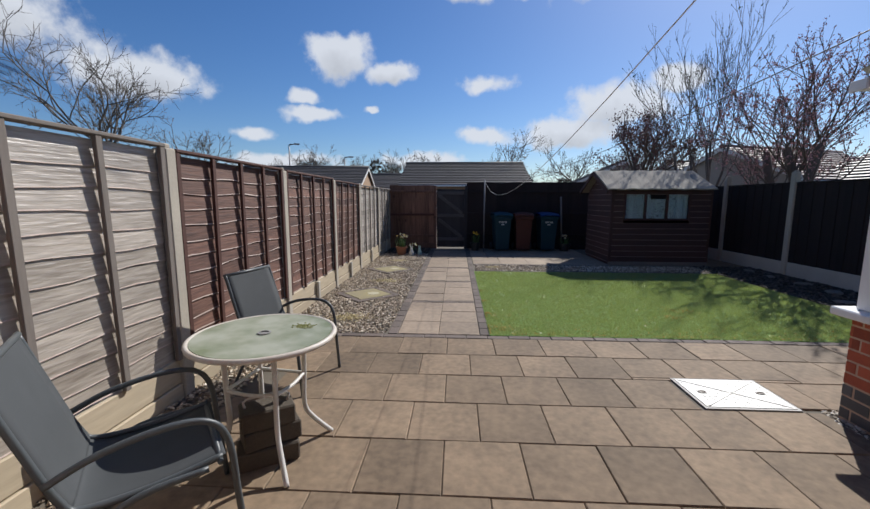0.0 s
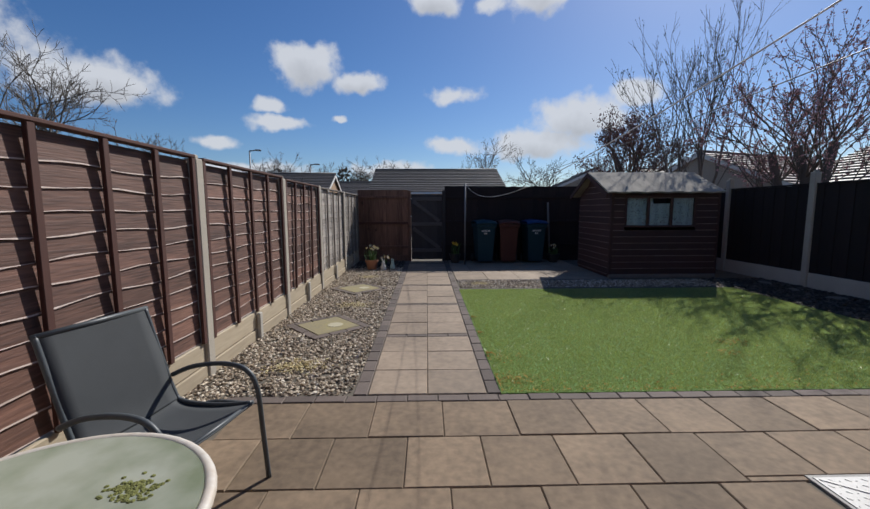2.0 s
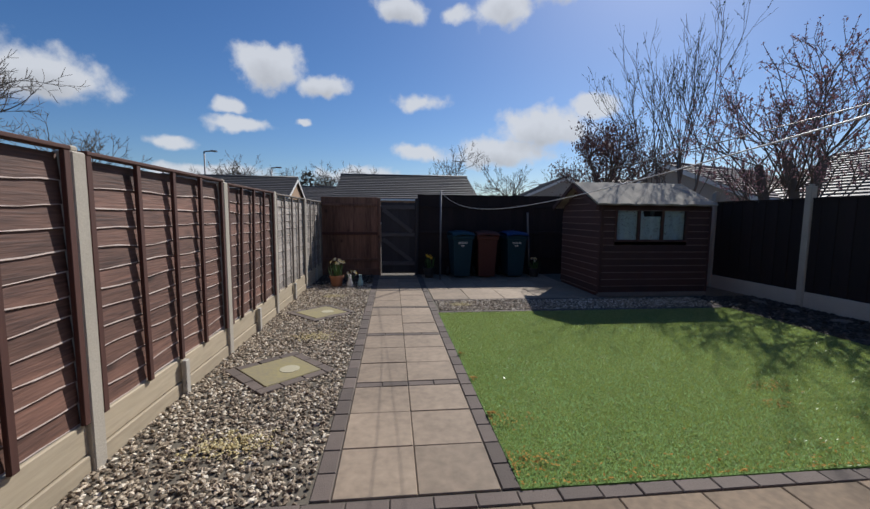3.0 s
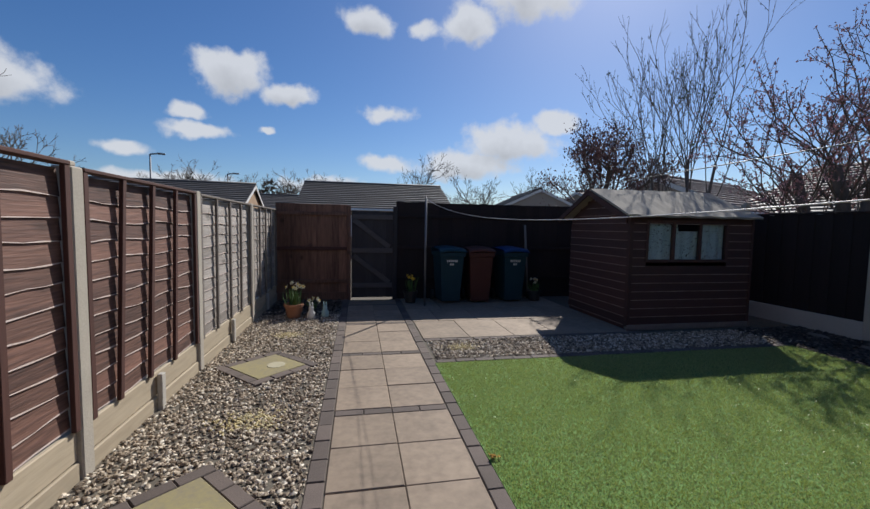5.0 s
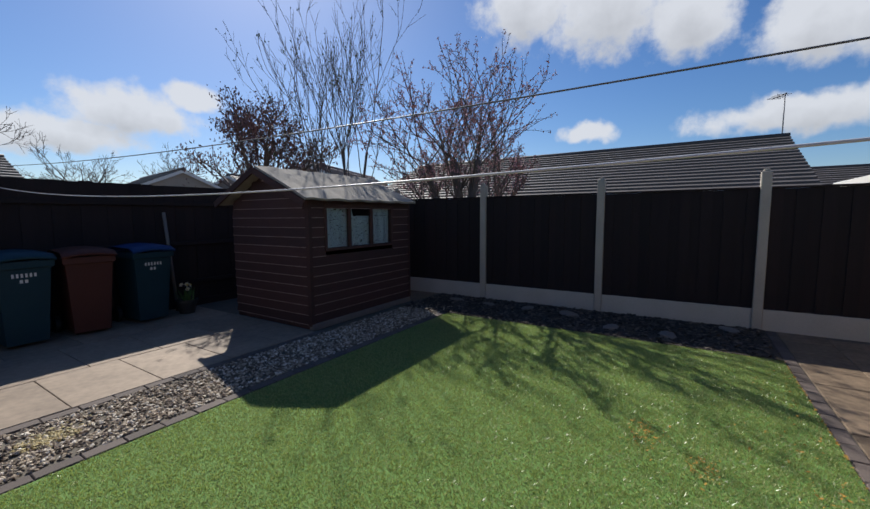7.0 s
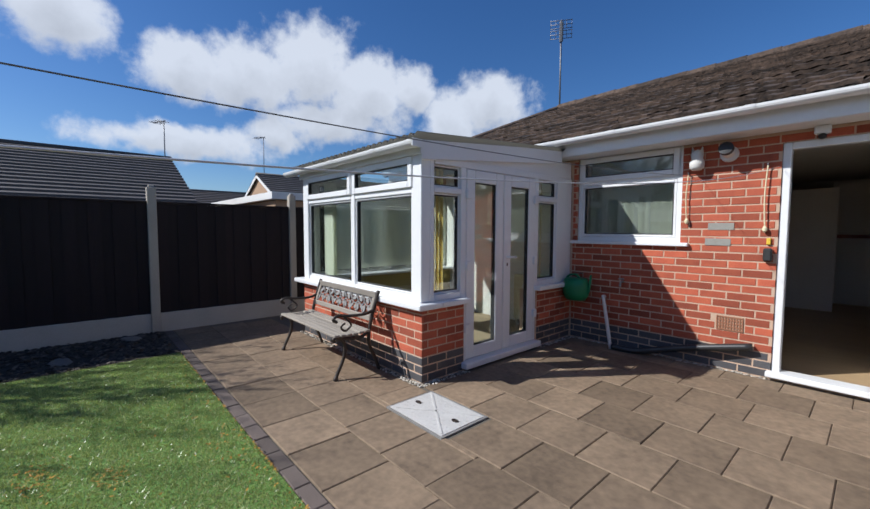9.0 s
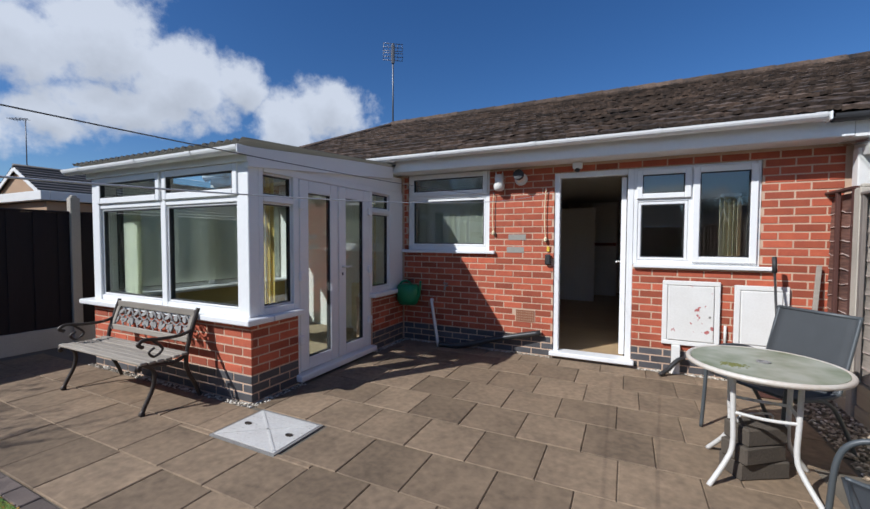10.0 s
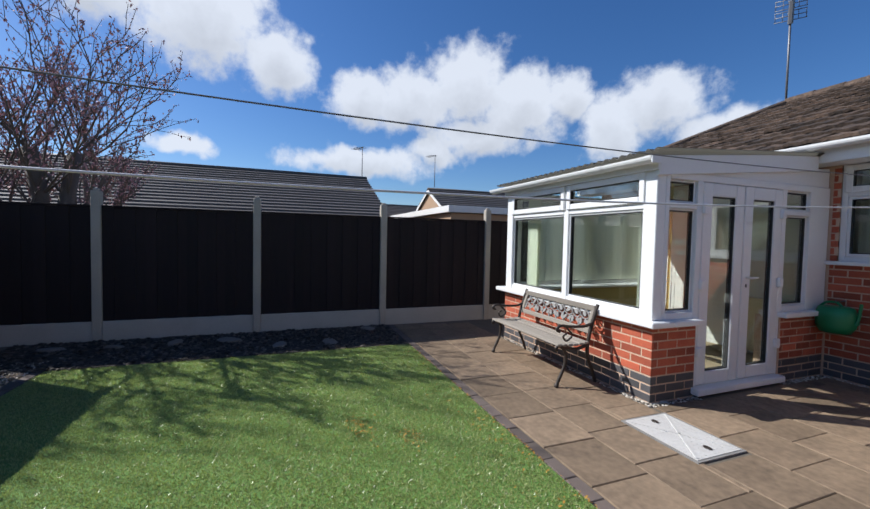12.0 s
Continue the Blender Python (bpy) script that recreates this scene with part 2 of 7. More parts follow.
M = {
    "ground": mat("ground_soil", (0.09, 0.075, 0.055), (0.16, 0.13, 0.10), 0.95, 0.6, 40, 0.6, 0.02),
    "sand": mat("jointing_sand", (0.17, 0.145, 0.11), (0.085, 0.072, 0.055), 0.95, 5, 90),
    "slab": mat("buff_concrete_slab", (0.278, 0.200, 0.129), (0.118, 0.086, 0.058), 0.8, 2.4, 22, 0.4, 0.004, rnd=0.22, amount=1.05, spec=0.3),
    "slab_path": mat("pale_path_slab", (0.35, 0.268, 0.192), (0.20, 0.153, 0.11), 0.75, 2.4, 18, 0.35, 0.004, rnd=0.12, amount=1.2, spec=0.35),
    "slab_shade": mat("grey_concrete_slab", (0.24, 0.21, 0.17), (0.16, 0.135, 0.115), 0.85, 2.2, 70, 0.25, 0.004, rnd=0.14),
    "block": mat("charcoal_block_paver", (0.15, 0.115, 0.095), (0.085, 0.066, 0.056), 0.85, 6, 120, 0.4, 0.004, rnd=0.25),
    "brick": mat("red_facing_brick", (0.46, 0.112, 0.050), (0.27, 0.055, 0.031), 0.85, 9, 130, 0.5, 0.004, rnd=0.36),
    "brick_i": mat("red_facing_brick_far", (0.46, 0.112, 0.050), (0.27, 0.055, 0.031), 0.85, 9, 130, 0.5, 0.004, island=0.25),
    "blue": mat("blue_engineering_brick", (0.055, 0.055, 0.062), (0.10, 0.095, 0.095), 0.55, 9, 110, 0.4, 0.003, rnd=0.25),
    "mortar": mat("buff_mortar", (0.60, 0.43, 0.31), (0.44, 0.30, 0.21), 0.95, 6, 150, 0.5, 0.004),
    "upvc": mat("white_upvc", (0.80, 0.80, 0.79), (0.74, 0.74, 0.73), 0.32, 1.2, 30, 0.02, 0.001),
    "white_paint": mat("weathered_white_paint", (0.76, 0.75, 0.72), (0.66, 0.64, 0.60), 0.5, 5, 80, 0.15, 0.002),
    "tile": mat("brown_concrete_roof_tile", (0.12, 0.079, 0.055), (0.025, 0.019, 0.0155), 0.95, 5, 30, 0.9, 0.012, island=0.45, amount=1.5),
    "concrete": mat("concrete_post", (0.50, 0.45, 0.37), (0.33, 0.295, 0.245), 0.9, 3, 90, 0.4, 0.004),
    "concrete_w": mat("pale_concrete", (0.52, 0.49, 0.43), (0.38, 0.35, 0.30), 0.9, 3, 90, 0.4, 0.004),
    "fence_brown": mat("brown_stained_lap_board", (0.215, 0.108, 0.077), (0.052, 0.026, 0.021), 0.7, 5, 85, 0.7, 0.005, stretch=(1, 0.06, 1), rnd=0.28, amount=1.5, knots=5.0),
    "fence_grey": mat("silvered_lap_board", (0.62, 0.58, 0.55), (0.34, 0.30, 0.28), 0.85, 4, 70, 0.6, 0.005, stretch=(1, 0.07, 1), rnd=0.15, amount=1.4, knots=3.0),
    "fence_old": mat("old_brown_grey_lap_board", (0.51, 0.45, 0.385), (0.22, 0.185, 0.15), 0.38, 5, 60, 0.8, 0.006, stretch=(1, 0.10, 1), rnd=0.2, amount=1.5, knots=3.0, spec=1.0),
    "fence_mid": mat("grey_lap_board", (0.42, 0.38, 0.34), (0.22, 0.19, 0.165), 0.85, 4, 70, 0.6, 0.005, stretch=(1, 0.07, 1), rnd=0.18, amount=1.4, knots=4.0),
    # worn bare lip, painted paler still for the light it catches
    "raw_lit_edge": mat("bare_worn_lit_edge", (0.66, 0.56, 0.50), (0.34, 0.24, 0.20), 0.85, 9, 60, 0.3, 0.002),
    "gravel_board": mat("pale_timber_gravel_board", (0.54, 0.45, 0.32), (0.32, 0.26, 0.18), 0.85, 2, 34, 0.5, 0.004, stretch=(1, 0.12, 1), rnd=0.1),
    "batten_brown": mat("brown_batten", (0.095, 0.035, 0.025), (0.055, 0.022, 0.016), 0.8, 3, 40, 0.4, 0.003, stretch=(1, 1, 0.15)),
    "batten_grey": mat("grey_batten", (0.22, 0.19, 0.165), (0.13, 0.11, 0.095), 0.85, 3, 40, 0.4, 0.003, stretch=(1, 1, 0.15)),
    "fence_dark": mat("dark_stained_closeboard", (0.021, 0.012, 0.0115), (0.012, 0.008, 0.008), 0.9, 2, 34, 0.4, 0.003, stretch=(1, 1, 0.12), rnd=0.2),
    "fence_tan": mat("golden_brown_closeboard", (0.27, 0.135, 0.085), (0.10, 0.048, 0.032), 0.8, 3, 34, 0.4, 0.003, stretch=(1, 1, 0.10), rnd=0.30, amount=1.5, knots=3.5),
    "gate": mat("dark_weathered_gate_board", (0.052, 0.045, 0.046), (0.026, 0.022, 0.023), 0.85, 2, 34, 0.4, 0.003, stretch=(1, 1, 0.12), rnd=0.2),
    "gate_rail": mat("worn_gate_rail", (0.11, 0.098, 0.096), (0.055, 0.048, 0.047), 0.85, 4, 40, 0.4, 0.003, stretch=(0.15, 1, 1)),
    "shed": mat("red_brown_shed_board", (0.075, 0.030, 0.022), (0.040, 0.017, 0.013), 0.8, 2, 34, 0.4, 0.003, stretch=(0.12, 0.12, 1), rnd=0.15),
    # pale tone paints the highlights along the shed board edges
    "shed_edge": mat("highlit_shed_board_edge", (0.13, 0.055, 0.04), (0.46, 0.36, 0.31), 0.85, 6, 40, 0.3, 0.002),
    "felt": mat("grey_mineral_roof_felt", (0.34, 0.31, 0.26), (0.24, 0.215, 0.18), 0.95, 2, 160, 0.5, 0.003),
    "turf": mat("green_turf_backing", (0.13, 0.24, 0.045), (0.09, 0.18, 0.035), 0.9, 3, 90, 0.4, 0.004),
    "plaster": mat("interior_plaster", (0.80, 0.78, 0.72), (0.75, 0.73, 0.67), 0.9, 1, 40, 0.05),
    "ceiling": mat("interior_ceiling", (0.72, 0.71, 0.68), (0.68, 0.67, 0.64), 0.9, 1, 40, 0.05),
    "vinyl": mat("wood_look_vinyl", (0.50, 0.36, 0.20), (0.34, 0.23, 0.13), 0.4, 2, 20, 0.05, 0.001, stretch=(0.2, 1, 1)),
    "carpet": mat("tan_carpet", (0.42, 0.32, 0.20), (0.33, 0.25, 0.15), 0.95, 2, 200, 0.4, 0.004),
    "cream": mat("cream_blind_fabric", (0.72, 0.64, 0.42), (0.66, 0.58, 0.37), 0.8, 3, 120, 0.1, 0.001),
    "soil": mat("dark_bark_bed", (0.035, 0.028, 0.022), (0.075, 0.06, 0.045), 0.95, 6, 70, 0.8, 0.02),
}


def glass(name, tint=(0.9, 0.95, 0.94), rough=0.0):
    m = bpy.data.materials.new(name)
    m.use_nodes = True
    n, l = m.node_tree.nodes, m.node_tree.links
    n.clear()
    out, mx, tr, gl, lw, pw, fr = (n.new(k) for k in ("ShaderNodeOutputMaterial", "ShaderNodeMixShader", "ShaderNodeBsdfTransparent", "ShaderNodeBsdfGlossy", "ShaderNodeLayerWeight", "ShaderNodeMath", "ShaderNodeMath"))
    lw.inputs["Blend"].default_value = 0.5
    pw.operation, fr.operation = "POWER", "MULTIPLY_ADD"
    pw.inputs[1].default_value, fr.inputs[1].default_value, fr.inputs[2].default_value = 4.0, 0.90, 0.11
    l.new(lw.outputs["Facing"], pw.inputs[0])
    l.new(pw.outputs[0], fr.inputs[0])
    tr.inputs[0].default_value = (*tint, 1)
    gl.inputs["Roughness"].default_value = rough
    l.new(fr.outputs[0], mx.inputs[0])
    l.new(tr.outputs[0], mx.inputs[1])
    l.new(gl.outputs[0], mx.inputs[2])
    l.new(mx.outputs[0], out.inputs[0])
    return m


M["glass"] = glass("window_glass")


# ---- building helpers ----
def bx(bm, x0, y0, z0, x1, y1, z1, m=None):
    """Adds a box to bm; m turns or moves it."""
    vs = [Vector((x, y, z)) for z in (min(z0, z1), max(z0, z1)) for y in (min(y0, y1), max(y0, y1)) for x in (min(x0, x1), max(x0, x1))]
    vs = [bm.verts.new(m @ v if m else v) for v in vs]
    for f in ((0, 2, 3, 1), (4, 5, 7, 6), (0, 1, 5, 4), (1, 3, 7, 5), (3, 2, 6, 7), (2, 0, 4, 6)):
        bm.faces.new([vs[i] for i in f])
    return vs


def finish(bm, bevel=0.0, seg=1, smooth=False):
    if bevel:
        bmesh.ops.bevel(bm, geom=bm.edges[:], offset=bevel, segments=seg, affect="EDGES", clamp_overlap=True)
    bmesh.ops.recalc_face_normals(bm, faces=bm.faces)
    if smooth:
        for f in bm.faces:
            f.smooth = True
    return bm


def part(name, bm, material, parent=None, label=""):
    """Links a bmesh as one mesh object, under a thing or part."""
    me = bpy.data.meshes.new(name)
    bm.to_mesh(me)
    bm.free()
    me.materials.append(material)
    ob = new(name, me)
    ob.parent = parent
    if label:
        ob["label"] = label
    return ob


def block(name, material, parent, x0, y0, z0, x1, y1, z1, bevel=0.0, m=None, label=""):
    bm = bmesh.new()
    bx(bm, x0, y0, z0, x1, y1, z1, m)
    return part(name, finish(bm, bevel), material, parent, label)


def blocks(name, material, parent, boxes, bevel=0.0, label=""):
    """Several boxes joined into one part."""
    bm = bmesh.new()
    for b in boxes:
        bx(bm, *b)
    return part(name, finish(bm, bevel), material, parent, label)


def tube(bm, pts, r, sides=8, caps=True):
    """Adds a round bar along pts; r is one radius or one for each point."""
    pts = [Vector(p) for p in pts]
    rs = r if isinstance(r, (list, tuple)) else [r] * len(pts)
    rings, side = [], None
    for i, p in enumerate(pts):
        d = (pts[min(i + 1, len(pts) - 1)] - pts[max(i - 1, 0)]).normalized()
        if side is None:
            side = d.orthogonal().normalized()
        side = (side - d * side.dot(d)).normalized()
        up = d.cross(side)
        rings.append([bm.verts.new(p + (side * math.cos(a) + up * math.sin(a)) * rs[i]) for a in (2 * math.pi * k / sides for k in range(sides))])
    for a, b in zip(rings, rings[1:]):
        for k in range(sides):
            bm.faces.new((a[k], a[(k + 1) % sides], b[(k + 1) % sides], b[k]))
    if caps:
        bm.faces.new(rings[0][::-1])
        bm.faces.new(rings[-1])


def bar(name, material, parent, pts, r, sides=8, label="", smooth=True):
    bm = bmesh.new()
    tube(bm, pts, r, sides)
    return part(name, finish(bm, 0, smooth=smooth), material, parent, label)


def lathe(bm, profile, sides=24, m=None):
    """Adds a turned shape from (radius, height) pairs."""
    rings = []
    for r, z in profile:
        ring = [Vector((r * math.cos(2 * math.pi * k / sides), r * math.sin(2 * math.pi * k / sides), z)) for k in range(sides)]
        rings.append([bm.verts.new(m @ v if m else v) for v in ring])
    for a, b in zip(rings, rings[1:]):
        for k in range(sides):
            bm.faces.new((a[k], a[(k + 1) % sides], b[(k + 1) % sides], b[k]))
    bm.faces.new(rings[0][::-1])
    bm.faces.new(rings[-1])


def empty(name, x=0, y=0, z=0, rz=0, label="", category="", group="", kind=""):
    ob = new(name)
    ob.matrix_world = pose(x, y, z, 0, 0, rz)
    ob.empty_display_size = 0.1
    return tagged(ob, label, category, group, kind)


def smooth_line(pts, n=6):
    """A rounded line through pts."""
    pts = [Vector(p) for p in pts]
    out = []
    for i in range(len(pts) - 1):
        a, b, c, d = pts[max(i - 1, 0)], pts[i], pts[i + 1], pts[min(i + 2, len(pts) - 1)]
        for k in range(n):
            t = k / n
            out.append(0.5 * (2 * b + (c - a) * t + (2 * a - 5 * b + 4 * c - d) * t * t + (3 * b - a - 3 * c + d) * t ** 3))
    return out + [pts[-1]]


SHARED = {}


def piece(name, material, parent, x, y, z, sx, sy, sz, rz=0.0, chamfer=0.006, tilt=0.0):
    """One slab, brick or board of a set: pieces of one size share a mesh with broken edges; x, y, z is the middle of its underside."""
    key = (name, material.name, round(sx, 3), round(sy, 3), round(sz, 3))
    if key not in SHARED:
        bm = bmesh.new()
        c = min(chamfer, sz / 3, sx / 3, sy / 3)
        lo = [bm.verts.new((i * sx / 2, j * sy / 2, 0)) for i, j in ((-1, -1), (1, -1), (1, 1), (-1, 1))]
        mid = [bm.verts.new((i * sx / 2, j * sy / 2, sz - c)) for i, j in ((-1, -1), (1, -1), (1, 1), (-1, 1))]
        hi = [bm.verts.new((i * (sx / 2 - c), j * (sy / 2 - c), sz)) for i, j in ((-1, -1), (1, -1), (1, 1), (-1, 1))]
        for a, b in ((lo, mid), (mid, hi)):
            for k in range(4):
                bm.faces.new((a[k], a[(k + 1) % 4], b[(k + 1) % 4], b[k]))
        bm.faces.new(hi)
        me = bpy.data.meshes.new(name)
        bm.to_mesh(me)
        bm.free()
        me.materials.append(material)
        SHARED[key] = me
    ob = new(name, SHARED[key])
    ob.matrix_world = pose(x, y, z, random.uniform(-tilt, tilt), random.uniform(-tilt, tilt), rz)
    ob.parent = parent
    return ob


# ---- plan, in metres: x to the sunny side, y down the garden from the house wall, z up ----
FENCE_L, FENCE_R, BACK = -1.70, 6.27, 11.20
PATH_L, PATH_R = -0.38, 0.46
LAWN = (0.56, 3.85, 5.03, 7.50)
CONS = (2.65, 5.05, 2.45)
EAVE_Y, EAVE_Z = 0.36, 2.375

# ---- ground ----
def setting(ob, label, category):
    return tagged(ob, label, category, kind="structure")


ground = setting(block("ground", M["ground"], None, -400, -300, -0.5, 400, 400, -0.09), "bare brown earth under and beyond the garden", "ground")
setting(block("ground_bedding", M["sand"], None, -1.75, -0.3, -0.089, 6.25, 11.5, -0.010), "sandy bedding under the garden paving", "ground")
lawn = setting(block("ground_turf", M["turf"], None, LAWN[0], LAWN[1], -0.034, LAWN[2], LAWN[3], 0.0), "bright green artificial grass with small worn patches", "lawn")
border = setting(block("ground_border", M["soil"], None, LAWN[2] + 0.004, LAWN[1], -0.034, 6.2, 8.3, 0.005), "dark bark and soil border along the fence", "ground")

# ---- house wall with its openings ----
OPEN = [(1.44, 1.19, 2.58, 2.207), (-0.14, 0.03, 0.67, 2.10), (-1.21, 1.08, -0.14, 2.10)]


def slabs_around(x0, z0, x1, z1, holes):
    """Rectangles that fill a wall around its openings."""
    xs = sorted({x0, x1, *(h[0] for h in holes), *(h[2] for h in holes)})
    out = []
    for a, b in zip(xs, xs[1:]):
        cuts = sorted((h[1], h[3]) for h in holes if h[0] <= a + 1e-6 and h[2] >= b - 1e-6)
        z = z0
        for c, d in cuts:
            if c > z + 1e-6:
                out.append((a, z, b, c))
            z = max(z, d)
        if z < z1:
            out.append((a, z, b, z1))
    return out


house = empty("house", 0, 0, 0, label="red brick bungalow with brown tiled roof and white frames", category="house")
house_wall = None
for a, z, b, d in slabs_around(-4.2, -0.08, 5.9, 2.28, OPEN):
    w = block("wall", M["mortar"], house, a, -0.27, z, b, -0.0035, d)
    house_wall = house_wall or w
for w in ((5.6, -7.4, -0.08, 5.9, -0.27, 2.28), (-4.2, -7.4, -0.08, -3.9, -0.27, 2.28), (-3.9, -7.4, -0.08, 5.6, -7.1, 2.28)):
    block("gable_wall", M["mortar"], house, *w)

# ---- rooms behind the house wall ----
setting(block("floor_kitchen", M["vinyl"], None, -3.9, -6.2, -0.03, 1.32, -0.27, 0.03), "wood-look vinyl floor of the kitchen", "floor")
setting(block("ceiling_kitchen", M["ceiling"], None, -3.9, -6.2, 2.30, 1.32, -0.27, 2.36), "plain white kitchen ceiling", "ceiling")
setting(block("wall_kitchen_back", M["plaster"], None, -3.9, -6.3, -0.03, 1.32, -6.204, 2.30), "plain plastered kitchen wall", "wall")
setting(block("wall_kitchen_side", M["plaster"], None, 1.324, -6.3, -0.03, 1.41, -0.274, 2.36), "plain plastered kitchen wall", "wall")
setting(block("floor_bedroom", M["carpet"], None, 1.414, -4.2, -0.03, 5.6, -0.274, 0.03), "tan carpet of the back room", "floor")
setting(block("ceiling_bedroom", M["ceiling"], None, 1.414, -4.2, 2.30, 5.6, -0.274, 2.36), "plain white ceiling of the back room", "ceiling")
setting(block("wall_bedroom_back", M["plaster"], None, 1.414, -4.3, -0.03, 5.6, -4.204, 2.30), "plain plastered wall of the back room", "wall")


# ---- house roof ----
RIDGE_Y, RIDGE_Z, TIP = -3.5, 4.03, 5.0
roof_m = M["tile"]
bm = bmesh.new()
ridge = [Vector((-9, RIDGE_Y, RIDGE_Z)), Vector((TIP, RIDGE_Y, RIDGE_Z))]
eave = [Vector((-9, EAVE_Y, EAVE_Z)), Vector((6.25, EAVE_Y, EAVE_Z))]
back = [Vector((-9, -7.5, EAVE_Z)), Vector((6.25, -7.5, EAVE_Z))]
v = [bm.verts.new(p) for p in (*ridge, *eave, *back)]
bm.faces.new((v[0], v[2], v[3], v[1]))
bm.faces.new((v[0], v[1], v[5], v[4]))
bm.faces.new((v[1], v[3], v[5]))
bm.faces.new((v[2], v[4], v[5], v[3]))
roof = part("roof", finish(bm), roof_m, house)

# rows of interlocking tiles on the garden slope
SLOPE = math.atan2(RIDGE_Z - EAVE_Z, EAVE_Y - RIDGE_Y)
ROW, WIDE = 0.30, 0.30
rows_n = int(math.hypot(RIDGE_Z - EAVE_Z, EAVE_Y - RIDGE_Y) / ROW)


def tile_shape(bm, m, w=WIDE, h=ROW + 0.06):
    """One double-roll concrete tile, thick at its lower edge."""
    prof = [(0, 0.012), (0.06, 0.022), (0.12, 0.012), (0.16, 0.012), (0.22, 0.022), (0.28, 0.012), (w, 0.014)]
    top = [bm.verts.new(m @ Vector((x, 0, z + 0.030))) for x, z in prof]
    low = [bm.verts.new(m @ Vector((x, 0, z - 0.005))) for x, z in prof]
    far = [bm.verts.new(m @ Vector((x, h, z - 0.012))) for x, z in prof]
    for i in range(len(prof) - 1):
        bm.faces.new((top[i], top[i + 1], far[i + 1], far[i]))
        bm.faces.new((low[i], low[i + 1], top[i + 1], top[i]))


tilt = Matrix.Rotation(SLOPE, 4, "X") @ Matrix.Rotation(math.pi, 4, "Z")
up_slope = Vector((0, -math.cos(SLOPE), math.sin(SLOPE)))
rest = bmesh.new()
near_tiles = []
for r in range(rows_n + 1):
    base = Vector((0, EAVE_Y + 0.03, EAVE_Z + 0.005)) + up_slope * (r * ROW)
    hip = 6.2 - (6.2 - TIP) * r / rows_n
    for c in range(int((hip + 8.8) / WIDE)):
        x = hip - c * WIDE - (0.15 if r % 2 else 0)
        rot = Matrix.Translation(base + Vector((x, 0, random.uniform(-0.008, 0.010)))) @ Matrix.Rotation(math.pi, 4, "Z") @ Matrix.Rotation(SLOPE + random.uniform(-0.025, 0.02), 4, "X")
        if r < 12 and 0 <= c - 10 < 24:
            near_tiles.append(rot)
        else:
            tile_shape(rest, rot)
tagged(part("far_roof_tiles", rest, roof_m, roof), kind="stuff")
bm = bmesh.new()
tile_shape(bm, Matrix())
tile_mesh = bpy.data.meshes.new("roof_tile")
bm.to_mesh(tile_mesh)
bm.free()
tile_mesh.materials.append(mat("brown_concrete_roof_tile_near", (0.12, 0.079, 0.055), (0.025, 0.019, 0.0155), 0.95, 5, 30, 0.9, 0.012, rnd=0.45, amount=1.5))
for rot in near_tiles:
    ob = new("roof_tile", tile_mesh)
    ob.matrix_world = rot
    ob.parent = roof
bm = bmesh.new()
for k in range(34):
    x = TIP - 0.42 * k
    tube(bm, [(x, RIDGE_Y, RIDGE_Z + 0.0), (x - 0.43, RIDGE_Y, RIDGE_Z + 0.012)], 0.11, 10)
for k in range(10):
    a, b = Vector((TIP, RIDGE_Y, RIDGE_Z)), Vector((6.25, EAVE_Y, EAVE_Z))
    tube(bm, [a.lerp(b, k / 10), a.lerp(b, (k + 1.04) / 10)], 0.09, 8)
tagged(part("ridge_capping", finish(bm), roof_m, roof), kind="stuff")

# fascia, soffit and gutter along the eaves
blocks("fascia", M["upvc"], house, [(-1.72, 0.27, 2.20, 6.2, 0.295, 2.345)])
blocks("soffit", M["upvc"], house, [(-1.72, 0.003, 2.196, 6.2, 0.27, 2.212)])
DARK = mat("black_fascia", (0.03, 0.03, 0.032), (0.05, 0.05, 0.05), 0.5)
blocks("neighbour_fascia", M["white_paint"], house, [(-9, 0.27, 2.19, -1.724, 0.295, 2.335)])
blocks("neighbour_soffit", M["upvc"], house, [(-9, 0.003, 2.19, -1.724, 0.27, 2.206)])


def gutter_mesh(bm, x0, x1, y, z, r=0.058):
    """A half-round gutter with its wall thickness."""
    prof = [(r * math.cos(a), r * math.sin(a)) for a in (math.pi + math.pi * k / 10 for k in range(11))]
    prof += [((r - 0.006) * math.cos(a), (r - 0.006) * math.sin(a)) for a in (2 * math.pi - math.pi * k / 10 for k in range(11))]
    ends = []
    for x in (x0, x1):
        ends.append([bm.verts.new((x, y + a, z + b)) for a, b in prof])
    n = len(prof)
    for k in range(n):
        bm.faces.new((ends[0][k], ends[0][(k + 1) % n], ends[1][(k + 1) % n], ends[1][k]))
    return ends


